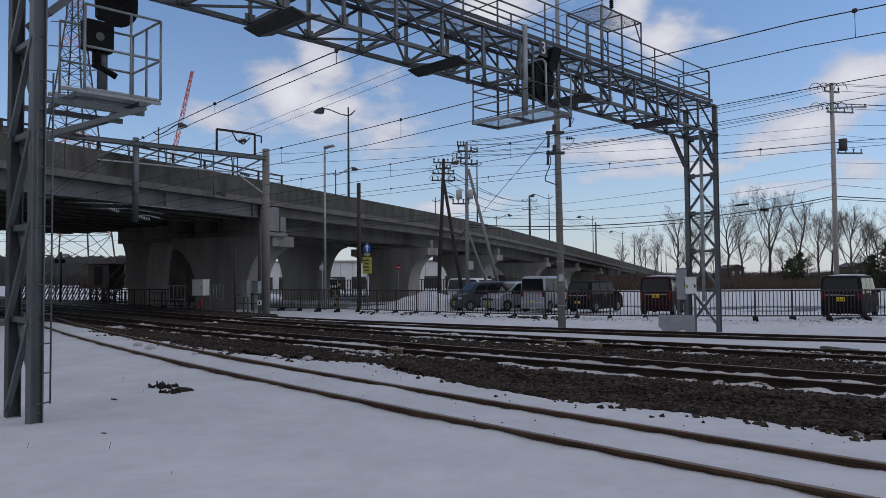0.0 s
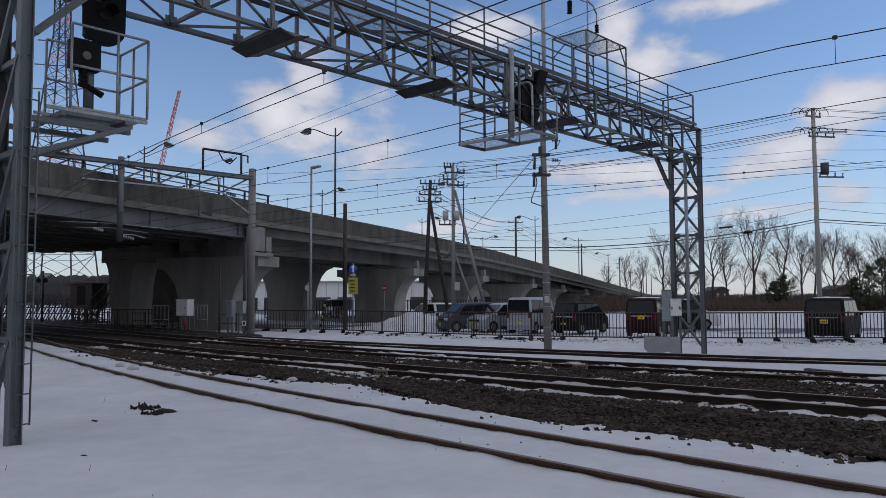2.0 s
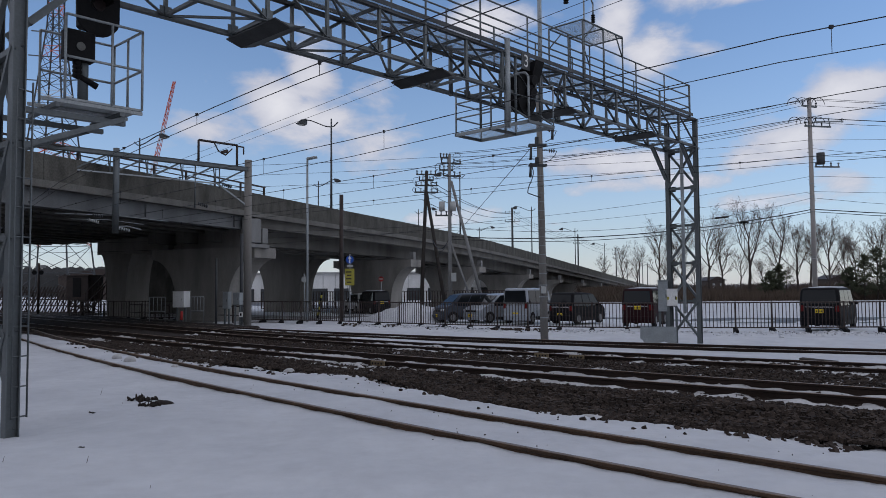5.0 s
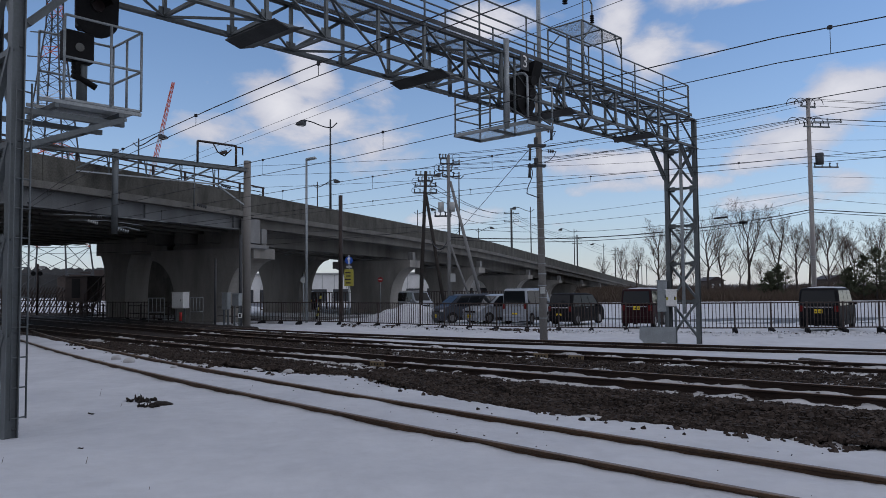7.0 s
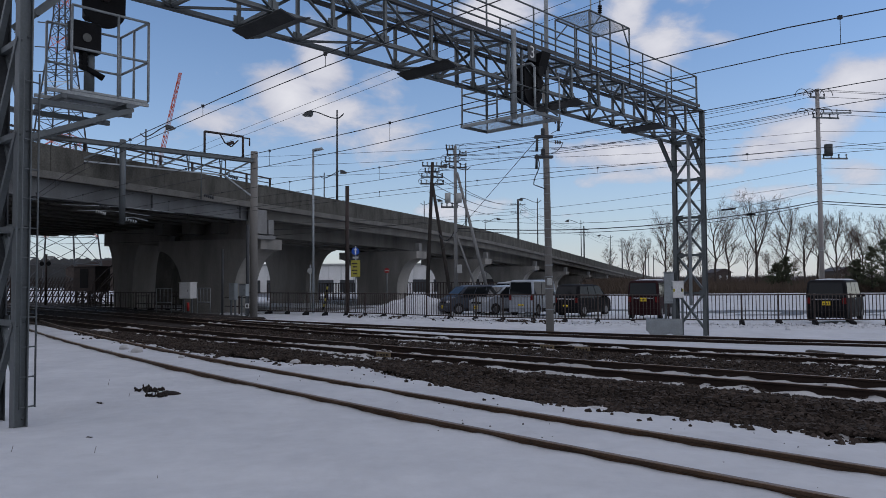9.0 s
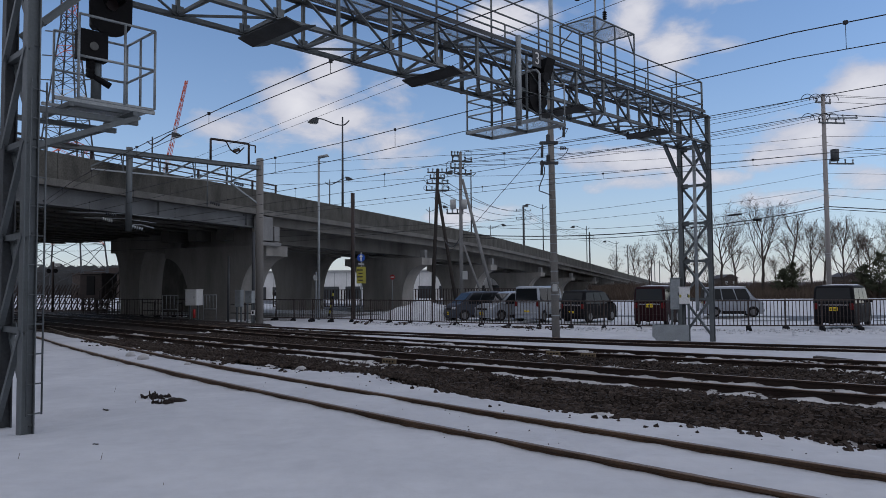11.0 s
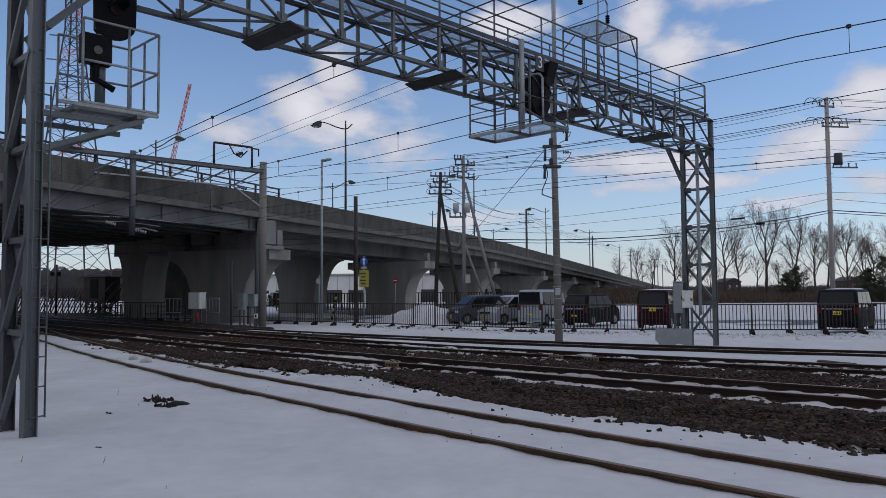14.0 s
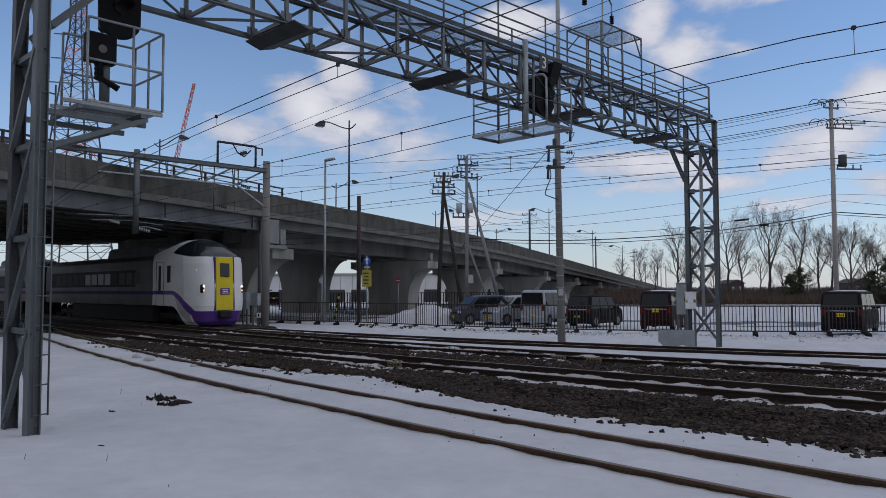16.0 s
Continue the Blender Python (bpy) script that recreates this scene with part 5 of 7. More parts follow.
def nose_slice(z):
    tab = [(0.12, -0.42, 1.12, -1.45), (0.3, -0.2, 1.26, -1.55), (0.8, -0.03, 1.38, -1.95), (0.98, -0.015, 1.395, -2.3), (1.01, 0.0, 1.40, -4.6), (1.2, 0.0, 1.40, -4.6), (2.0, -0.03, 1.40, -4.6), (2.95, -0.12, 1.40, -4.6), (3.27, -0.2, 1.36, -4.6),
           (3.45, -0.45, 1.31, -4.6), (3.56, -0.64, 1.25, -4.4), (3.66, -0.82, 1.19, -3.95), (3.78, -1.03, 1.10, -3.4), (3.95, -1.35, 0.95, -2.85), (4.08, -1.7, 0.75, -2.45), (4.16, -1.95, 0.45, -2.2)]
    for a, b in zip(tab[:-1], tab[1:]):
        if z <= b[0]:
            f = max(0, (z - a[0]) / (b[0] - a[0]))
            return [a[i] + (b[i] - a[i]) * f for i in (1, 2, 3)]
    return tab[-1][1:]


def nose_paint(x, y, z):
    lower = 3.27 + max(0, -0.9 - x) * 0.13
    if lower < z < 4.12 and x > -2.75 + (z - 3.4) * 1.1:
        return 2
    if z > 4.12:
        return 3
    band = 1.62
    if x > -2.45:
        f = min(1, (x + 2.45) / 1.95)
        band = 1.62 - 1.06 * f ** 1.5
    half = 0.085 + 0.13 * max(0, min(1, (x + 2.45) / 1.5))
    if -2.2 < x and band - half - 0.55 * min(1, (x + 2.2) / 0.5) < z < band - half and x < -0.9:
        return 4
    if abs(z - band) < half or (x > -1.0 and z < band + half and z > 0.40 if x > -0.8 else False):
        return 1
    if x > -0.75 and z < 0.78:
        return 1
    return 0


def train_nose(parent):
    zs = [0.12 + i * 0.0125 for i in range(324)]
    n = 140
    bm = bm_new()
    loops = []
    for z in zs:
        f, w, xr = nose_slice(z)
        loop = []
        for i in range(-n, n + 1):
            s = i / n
            if abs(s) > 0.55:
                q = (abs(s) - 0.55) / 0.45
                y, x = w, (f - 1.2) + (xr - f + 1.2) * q
            else:
                y = w * math.sin(math.pi / 2 * abs(s) / 0.55)
                r = y / w
                x = f - 1.2 * r ** 4 * (0.55 + 0.45 * r ** 4)
            x = max(x, xr)
            loop.append(bm.verts.new((x, math.copysign(y, s) if s else 0.0, z)))
        loops.append(loop)
    for a, b in zip(loops[:-1], loops[1:]):
        for i in range(2 * n):
            fc = bm.faces.new((a[i], a[i + 1], b[i + 1], b[i]))
            c = fc.calc_center_median()
            fc.material_index, fc.smooth = nose_paint(c.x, c.y, c.z), True
    bm.faces.new(loops[-1]).material_index = 3
    bm.faces.new(loops[0][::-1]).material_index = 3
    bmesh.ops.remove_doubles(bm, verts=bm.verts, dist=0.0005)
    bmesh.ops.recalc_face_normals(bm, faces=bm.faces)
    return part("nose_shell", bm, [M_TWHITE, M_TPURPLE, M_TGLASS, M_TROOF, M_TGREY], parent)


def car_section(x0, x1, parent, material):
    prof = [(-1.38, 1.0), (-1.40, 1.3), (-1.40, 2.9), (-1.34, 3.22), (-1.15, 3.42), (-0.7, 3.55), (0, 3.6), (0.7, 3.55), (1.15, 3.42), (1.34, 3.22), (1.40, 2.9), (1.40, 1.3), (1.38, 1.0)]
    bm = bm_new()
    prism(bm, prof, x0, x1, "x")
    for f in bm.faces:
        f.material_index = 1 if f.calc_center_median().z > 3.35 else 0
    bmesh.ops.recalc_face_normals(bm, faces=bm.faces)
    return part("car_body", bm, [material, M_TROOF], parent)


def train_car(label, lead):
    ob = thing("train_car", Matrix(), label, "train", "express train")
    x0 = -4.55 if lead else -0.35
    x1 = -CAR_L + 0.3
    car_section(x1, x0, ob, M_TSTEEL)
    for s in (-1, 1):
        bm = bm_new()
        box(bm, ((x0 + x1) / 2, s * 1.402, 1.62), (x0 - x1, 0.012, 0.17))
        part("purple_stripe", bm, M_TSTRIPE, ob)
        bm = bm_new()
        box(bm, ((x0 + x1) / 2 - 0.6, s * 1.40, 2.35), (x0 - x1 - 3.0, 0.014, 0.86), None, 0.004)
        band = part("window_band", bm, M_DARKTRIM, ob)
        k = 0
        while x0 - 1.9 - k * 0.98 > x1 + 2.2:
            bm = bm_new()
            box(bm, (x0 - 1.9 - k * 0.98, s * 1.409, 2.33), (0.80, 0.012, 0.6), None, 0.003)
            part("window_pane", bm, M_TLIT if lead and 4 <= k <= 7 else (M_TBLIND if lead and k < 3 else M_TPANE), band)
            k += 1
        xd = -3.75 if lead else -1.6
        bm = bm_new()
        box(bm, (xd, s * 1.402, 2.05), (0.78, 0.02, 2.06), None, 0.012)
        dr = part("door", bm, M_TWHITE if lead else M_TSTEEL, ob)
        bm = bm_new()
        for dx in (-0.41, 0.41):
            box(bm, (xd + dx, s * 1.408, 2.05), (0.025, 0.016, 2.08))
        box(bm, (xd, s * 1.408, 3.09), (0.84, 0.016, 0.025))
        part("door_frame", bm, M_TSTEEL, dr)
        bm = bm_new()
        box(bm, (xd - 0.02, s * 1.414, 2.3), (0.26, 0.012, 1.2), None, 0.004)
        part("door_window", bm, M_TPANE, dr)
        bm = bm_new()
        box(bm, (xd, s * 1.414, 1.62), (0.78, 0.006, 0.17))
        part("door_stripe", bm, M_TSTRIPE, dr)
        if lead:
            bm = bm_new()
            box(bm, (xd + 0.95, s * 1.404, 2.5), (0.36, 0.02, 0.8), None, 0.01)
            part("cab_side_window", bm, M_TPANE, ob)
        for b in ((-3.4, -17.6) if lead else (-3.0, -18.0)):
            bm = bm_new()
            box(bm, (b, s * 0.95, 0.5), (2.6, 0.16, 0.28), None, 0.04)
            bogie = part("bogie_frame", bm, M_TUNDER, ob)
            for w in (-1.05, 1.05):
                bm = bm_new()
                tube(bm, (b + w, s * 0.49, 0.43), (b + w, s * 0.62, 0.43), 0.43, 0.43, 24)
                part("wheel", bm, M_TUNDER, bogie)
        bm = bm_new()
        box(bm, (-10.5, s * 1.1, 0.58), (11.4, 0.35, 0.8), None, 0.04)
        part("equipment_case", bm, M_TUNDER, ob)
    bm = bm_new()
    prism(bm, [(-11.5, 3.45), (-4.7, 3.45), (-5.0, 3.8), (-6.2, 4.0), (-10.8, 4.0), (-11.3, 3.9)], -1.0, 1.0)
    part("roof_unit", bm, M_TROOF, ob)
    if lead:
        train_nose(ob)
        bm = bm_new()
        box(bm, (-0.06, 0, 2.03), (0.09, 0.86, 2.44), Matrix.Rotation(-0.045, 3, "Y"), 0.02)
        gd = part("front_door", bm, M_TYELLOW, ob, "yellow gangway door in the nose")
        for y in (-0.5, 0.5):
            bm = bm_new()
            box(bm, (-0.095, y * 0.94, 2.03), (0.11, 0.07, 2.46), Matrix.Rotation(-0.045, 3, "Y"), 0.01)
            part("door_surround", bm, M_TSTRIPE, gd)
        bm = bm_new()
        box(bm, (-0.035, 0, 2.66), (0.07, 0.46, 0.62), Matrix.Rotation(-0.045, 3, "Y"), 0.02)
        part("door_window", bm, M_TGLASS, gd)
        bm = bm_new()
        box(bm, (0.015, 0, 1.68), (0.05, 0.46, 0.3), None, 0.01)
        disp = part("train_name_display", bm, M_TPURPLE, gd)
        for z, w in ((1.75, 0.3), (1.67, 0.26), (1.6, 0.34)):
            bm = bm_new()
            box(bm, (0.043, 0, z), (0.008, w, 0.035))
            part("display_mark", bm, M_WHITE, disp)
        bm = bm_new()
        box(bm, (0.02, 0, 0.62), (0.25, 0.62, 0.34), None, 0.05)
        part("coupler", bm, M_TUNDER, ob)
        for s in (-1, 1):
            bm = bm_new()
            box(bm, (-0.25, s * 0.98, 1.8), (0.16, 0.19, 0.38), Matrix.Rotation(s * -0.32, 3, "Z"), 0.04)
            hl = part("headlight_case", bm, M_DARKTRIM, ob)
            for z in (1.91, 1.72):
                bm = bm_new()
                tube(bm, (-0.19, s * 0.96, z), (-0.15, s * 0.96, z), 0.055 if z > 1.8 else 0.04, 0.04, 12)
                part("headlight_lens", bm, M_LAMP if z > 1.8 else M_AMBER, hl)
            bm = bm_new()
            tube(bm, (-0.55, s * 1.12, 2.66), (-0.5, s * 1.14, 2.66), 0.035, 0.035, 10)
            part("marker_light", bm, M_LAMP, ob)
        bm = bm_new()
        box(bm, (-1.6, 0, 0.36), (1.6, 2.2, 0.2), None, 0.05)
        part("snow_plough", bm, M_TUNDER, ob)
    return ob


train_lead = train_car("white and purple express train car with yellow nose door", True)
train_next = train_car("stainless steel express train car with purple stripe", False)

# ---- poles, lamps, wires ----
M_POLEDK = mat("tarred_pole", (0.05, 0.043, 0.038), (0.03, 0.027, 0.025), 0.85, 0, 2.0, 30.0, 0.3, 0.5, streak=0.8)
def pole(name, label, x, y, z0, top, r0, r1, material, category="utility pole", group="utility poles", lean=0.0):
    ob = thing(name, pose(x, y, z0, 0, 0, 0), label, category, group)
    bm = bm_new()
    tube(bm, (0, 0, -0.1), (lean, 0, top - z0), r0, r1, 14)
    part("shaft", bm, material, ob)
    return ob


def crossarm(ob, z, half, az, ins=3, material=M_STEEL, drop=0.0, off=0.0):
    c, s = math.cos(radians(az)), math.sin(radians(az))
    bm = bm_new()
    strut(bm, (-half * c + off * c, -half * s, z), (half * c + off * c, half * s, z + drop), 0.08, 0.09)
    arm = part("crossarm", bm, material, ob)
    for i in range(ins):
        f = -1 + 2 * i / max(1, ins - 1)
        bm = bm_new()
        px, py = (f * half * 0.92 + off) * c, f * half * 0.92 * s
        tube(bm, (px, py, z + 0.03), (px, py, z + 0.2), 0.045, 0.03, 8)
        tube(bm, (px, py, z + 0.2), (px, py, z + 0.27), 0.065, 0.05, 8)
        part("insulator", bm, M_STEELL if i % 2 else M_STEELD, arm)


def bands(ob, zs, r, material=M_STEELL, lean=0.0, tall=0.05):
    for z in zs:
        bm = bm_new()
        tube(bm, (lean * z, 0, z), (lean * z, 0, z + tall), r, r, 14)
        part("band", bm, material, ob)


# concrete pole between the loop and the fence
p1 = pole("utility_pole", "grey concrete pole with steel bands and cable heads", 4.0, 25.75, -0.12, 8.4, 0.135, 0.092, M_POLE, lean=-0.09)
bands(p1, [0.8, 1.5, 1.9, 2.3], 0.14, M_STEELL, -0.0105, 0.03)
bands(p1, [2.65 + 0.3 * k for k in range(11)], 0.125, M_STEELL, -0.0105, 0.018)
for z in (6.02, 6.72):
    bm = bm_new()
    box(bm, (-0.15, -0.09, z), (0.62, 0.05, 0.09), None, 0.01)
    box(bm, (-0.15, 0.05, z), (0.62, 0.05, 0.09), None, 0.01)
    box(bm, (-0.18, -0.05, z + 0.16), (0.13, 0.12, 0.26), None, 0.03)
    bracket = part("cable_bracket", bm, M_STEELD, p1)
    bm = bm_new()
    for k in range(3):
        tube(bm, (0.24 + k * 0.075, -0.05, z + 0.5), (0.28 + k * 0.075, -0.05, z + 0.5), 0.065, 0.045, 12)
    tube(bm, (0.0, -0.05, z + 0.52), (0.52, -0.05, z + 0.49), 0.012, None, 6)
    part("strain_insulator", bm, M_FENCE, bracket)
    bm = bm_new()
    pipe(bm, [(0.5, -0.05, z + 0.48), (0.44, -0.06, z + 0.34), (0.3, -0.07, z + 0.2), (0.1, -0.08, z + 0.1)], 0.012, 6)
    part("jumper_cable", bm, M_WIRE, bracket)
for k, (dx, z) in enumerate(((-0.4, 6.2), (-0.42, 5.6), (0.35, 6.9))):
    bm = bm_new()
    tube(bm, (dx, -0.1, z), (dx + 0.02, -0.1, z + 0.5), 0.05, 0.035, 8)
    part("cable_head", bm, M_STEELD, p1)
bm = bm_new()
pts = [(-0.42 + 0.1 * math.sin(k * 0.6), -0.12, 6.1 - k * 0.13) for k in range(9)] + [(-0.1, -0.15, 4.9)]
pipe(bm, pts, 0.018, 6)
part("jumper_cable", bm, M_WIRE, p1)
bm = bm_new()
box(bm, (-0.05, -0.24, 1.75), (0.16, 0.12, 0.24), None, 0.02)
part("meter_box", bm, M_GREYBOX, p1)

# tall pole by the road
p2 = pole("utility_pole", "tall grey concrete utility pole with transformer and wires", 23.6, 45.5, -0.3, 13.2, 0.158, 0.115, M_POLER)
crossarm(p2, 13.0, 0.6, 20, 3)
crossarm(p2, 11.75, 0.9, 10, 4, M_STEEL, 0, 0.5)
crossarm(p2, 12.0, 1.0, 10, 3, M_STEELL, 0.1, 1.2)
crossarm(p2, 9.25, 0.8, 5, 4, M_STEEL, 0.0, 1.0)
bm = bm_new()
tube(bm, (0.55, -0.1, 9.4), (0.55, -0.1, 10.1), 0.24, 0.24, 14)
part("transformer", bm, M_STEELD, p2)
for k in range(8):
    bm = bm_new()
    a0 = k * 0.35
    z = 13.1 if k < 4 else 11.9
    pipe(bm, [(-1.0 + k % 4 * 0.5 + 0.4 * math.cos(a), -0.1, z + 0.42 * math.sin(a)) for a in [math.pi * (j / 8) for j in range(9)]], 0.02, 5)
    part("jumper_cable", bm, M_WIRE, p2)
bands(p2, [3.6, 3.75, 6.5, 7.4, 8.2], 0.152)
for k in range(22):
    bm = bm_new()
    tube(bm, (-0.22 if k % 2 else 0.10, 0, 3.0 + k * 0.42), (-0.10 if k % 2 else 0.22, 0, 3.0 + k * 0.42), 0.012, None, 5)
    part("step_bolt", bm, M_STEELD, p2)

# pale pole with struts by the parked cars
p3 = pole("utility_pole", "pale grey utility pole with transformers and diagonal struts", 1.4, 44.5, -0.25, 9.62, 0.125, 0.09, M_POLEL)
for z, h, o in ((9.68, 0.3, -0.25), (9.35, 0.62, 0.1), (8.95, 0.42, -0.2), (8.6, 0.55, 0.15)):
    crossarm(p3, z, h, 15, 4, M_STEELD, 0, o)
for x in (-0.46, 0.2):
    bm = bm_new()
    tube(bm, (x, -0.15, 6.5), (x, -0.15, 7.05), 0.17, 0.17, 12)
    part("transformer", bm, M_GREYBOX, p3)
crossarm(p3, 6.25, 0.5, 5, 4, M_STEELD, 0, -0.35)
bm = bm_new()
tube(bm, (0.1, 0, 8.3), (2.15, -0.4, 0.0), 0.08, 0.11, 12)
part("strut", bm, M_POLEL, p3)
bm = bm_new()
tube(bm, (0.1, 0, 4.5), (1.68, 0.3, 0.0), 0.06, 0.07, 10)
part("strut", bm, M_POLEL, p3)
bm = bm_new()
box(bm, (0.2, -0.1, 2.6), (0.3, 0.2, 0.5), None, 0.02)
part("sign_board", bm, M_GREYBOX, p3)

# dark twin-leg pole
p4 = pole("utility_pole", "dark twin-leg utility pole with four crossarms", -0.38, 50.5, -0.3, 9.6, 0.14, 0.11, M_POLEDK, lean=0.45)
bm = bm_new()
tube(bm, (0.42, 0, 8.5), (1.75, 0, 0), 0.10, 0.13, 12)
part("strut", bm, M_POLEDK, p4)
for z, h in ((9.35, 0.68), (8.95, 0.5), (8.6, 0.75), (8.15, 0.8)):
    crossarm(p4, z + 0.3, h, 5, 5, M_STEELD, 0, 0.42)

for ob, x0, zs in ((p3, 0.45, (9.7, 9.3, 8.9)), (p3, -0.6, (9.1, 8.8)), (p4, 0.9, (9.3, 8.9, 8.5)), (p4, -0.25, (9.2, 8.6))):
    for k, z in enumerate(zs):
        bm = bm_new()
        rr = 0.24 - 0.04 * k
        pipe(bm, [(x0 + rr * math.cos(a) * (1 + 0.3 * k), -0.12, z + rr * math.sin(a)) for a in [0.4 + 5.2 * q / 12 for q in range(13)]], 0.014, 5)
        part("jumper_cable", bm, M_WIRE, ob)
# poles beyond the viaduct
for x, y, top, n in ((12.6, 110, 13.4, 2), (34.3, 170, 13.6, 2), (55.5, 220, 13.2, 2), (75, 265, 12.6, 2), (80, 300, 12.0, 1), (92, 320, 11.5, 1), (97, 330, 12.2, 1)):
    q = pole("utility_pole", "distant dark utility pole beyond the viaduct", x, y, -0.5, top, 0.2, 0.14, M_STEELD, group="far poles")
    for k in range(n):
        crossarm(q, top - 0.3 - k * 1.2, 1.1, 0, 4, M_STEELD)

# street lamps
def street_lamp(label, m, h, arm, side, mirrored_tail=True):
    ob = thing("street_lamp", m, label, "street lamp", "street lamps")
    bm = bm_new()
    tube(bm, (0, 0, 0), (0, 0, h), 0.085, 0.05, 10)
    part("pole", bm, M_STEELD, ob)
    bm = bm_new()
    za = h - 0.55
    pts = [(0, 0, za)]
    for k in range(9):
        f = (k + 1) / 9
        pts.append((0, side * arm * f, za + 0.02 + 0.62 * f * f * (3 - 2 * f)))
    pipe(bm, [(0, -side * 0.5, za + 0.28), (0, -side * 0.2, za + 0.04)] + pts, 0.04, 6)
    part("arm", bm, M_STEELD, ob)
    bm = bm_new()
    e = pts[-1]
    prism(bm, [(e[1] - side * 0.1, e[2] + 0.06), (e[1] + side * 0.2, e[2] + 0.02), (e[1] + side * 0.62, e[2] - 0.22), (e[1] - side * 0.05, e[2] - 0.3)], -0.16, 0.16, "x")
    head = part("lamp_head", bm, M_STEELD, ob)
    bm = bm_new()
    prism(bm, [(e[1] - side * 0.02, e[2] - 0.31), (e[1] + side * 0.56, e[2] - 0.245), (e[1] + side * 0.5, e[2] - 0.30), (e[1] + side * 0.1, e[2] - 0.36)], -0.12, 0.12, "x")
    part("lens", bm, M_GREYBOX, head, "pale lamp glass")
    return ob


def on_deck(t, y, dz=0.0):
    return VIA @ pose(t, y, lerp_table(TOP, t) + dz, 0, 0, 0)


for t in (10.3, 34.6, 61.0, 88.0, 116.0):
    street_lamp("dark street lamp with a curved arm on the viaduct parapet", on_deck(t, 0.5, -1.0), 7.0, 2.0, 1)
for t, y in ((9.4, 15.7), (32.9, 15.0), (57, 14.5), (80, 14.0), (-14, 19.5)):
    street_lamp("dark street lamp with a curved arm on the far parapet", on_deck(t, y, -1.2), 7.0, 2.0, -1)
# slim lamp post by the road
lp = pole("street_lamp", "slim pale grey lamp post beside the viaduct", -6.9, 44.0, -0.25, 9.3, 0.085, 0.06, M_STEELL, "street lamp", "street lamps")
bm = bm_new()
tube(bm, (0, 0, 9.5), (0.6, 0, 9.62), 0.035, 0.03, 8)
part("arm", bm, M_STEELL, lp)
bm = bm_new()
box(bm, (0.25, 0, 9.63), (0.62, 0.2, 0.12), Matrix.Rotation(-0.18, 3, "Y"), 0.04)
part("lamp_head", bm, M_STEELL, lp)
pole("steel_pole", "dark brown steel mast standing before the viaduct", -5.1, 45.6, -0.25, 7.4, 0.13, 0.12, M_FENCE, "mast", "masts")

# ---- catenary portal over the tracks ----
CAT0, CAT1 = Vector((-8.55, 36.4)), Vector((-19.4, 26.2))
cat_d = (CAT1 - CAT0).normalized()
portal = thing("catenary_portal", pose(CAT0.x, CAT0.y, -0.15, 0, 0, math.degrees(math.atan2(cat_d.y, cat_d.x))), "grey steel catenary portal with droppers over the tracks", "catenary portal")
PL = (CAT1 - CAT0).length
bm = bm_new()
tube(bm, (0, 0, -0.1), (0, 0, 8.1), 0.19, 0.17, 16)
part("mast", bm, M_POLE, portal)
bm = bm_new()
tube(bm, (PL, 0, -0.1), (PL, 0, 8.1), 0.19, 0.17, 16)
part("mast", bm, M_POLE, portal)
for s in (-0.13, 0.13):
    bm = bm_new()
    h_beam(bm, (0, s, 7.65), (PL, s, 7.65), 0.09, 0.18, 0.012)
    part("beam", bm, M_STEEL, portal)
bm = bm_new()
strut(bm, (1.55, 0, 6.82), (PL - 1.5, 0, 6.82), 0.05, 0.06)
part("lower_chord", bm, M_STEELL, portal)
for x0, x1, z0, z1 in ((0.15, 1.6, 5.95, 6.82), (PL - 0.15, PL - 1.6, 5.95, 6.82)):
    bm = bm_new()
    strut(bm, (x0, 0, z0), (x1, 0, z1), 0.06, 0.07)
    part("knee_brace", bm, M_STEELL, portal)
for k in range(9):
    x0 = 0.2 + k * 1.6
    if x0 + 1.5 > PL:
        break
    bm = bm_new()
    strut(bm, (x0, 0, 7.6), (x0 + 1.35, 0, 6.86), 0.06, 0.07)
    part("brace", bm, M_STEEL, portal)
    for e in (-0.13, 0.13):
        bm = bm_new()
        strut(bm, (x0 + 1.55, e, 7.6), (x0 + 1.5, 0, 6.86), 0.04, 0.04)
        part("hanger", bm, M_STEEL, portal)
for x, zlow, r in ((6.25, 4.3, 0.13), (2.7, 5.6, 0.03), (1.5, 6.6, 0.03)):
    bm = bm_new()
    tube(bm, (x, 0.0, zlow), (x, 0.0, 7.9 if r > 0.1 else 7.6), r, r, 12)
    dp = part("drop_post", bm, M_STEEL, portal)
    bm = bm_new()
    for k in range(5):
        tube(bm, (x - 0.1 - k * 0.1, 0.1, zlow + 0.2 - k * 0.02), (x - 0.16 - k * 0.1, 0.12, zlow + 0.19 - k * 0.02), 0.09, 0.06, 10)
    part("insulator", bm, M_STEELL if r > 0.1 else M_STEELD, dp)
for za, xa, xb, rr in ((5.05, 3.9, 8.6, 0.022), (4.85, 5.0, 8.0, 0.018), (4.62, 5.1, 6.3, 0.03)):
    bm = bm_new()
    pipe(bm, [(xa, -0.12, za - 0.12), ((xa + xb) / 2, -0.12, za), (xb, -0.12, za - 0.05)], rr, 6)
    part("registration_tube", bm, M_STEELL, portal)
for xa, za, dx in ((6.75, 4.98, 0.05), (6.9, 4.72, 0.1)):
    bm = bm_new()
    for k in range(5):
        tube(bm, (xa + k * 0.085, -0.12, za + k * dx * 0.2), (xa + k * 0.085 + 0.05, -0.12, za + k * dx * 0.2), 0.075, 0.05, 10)
    part("insulator", bm, M_STEELD if za > 4.8 else M_GREYBOX, portal)
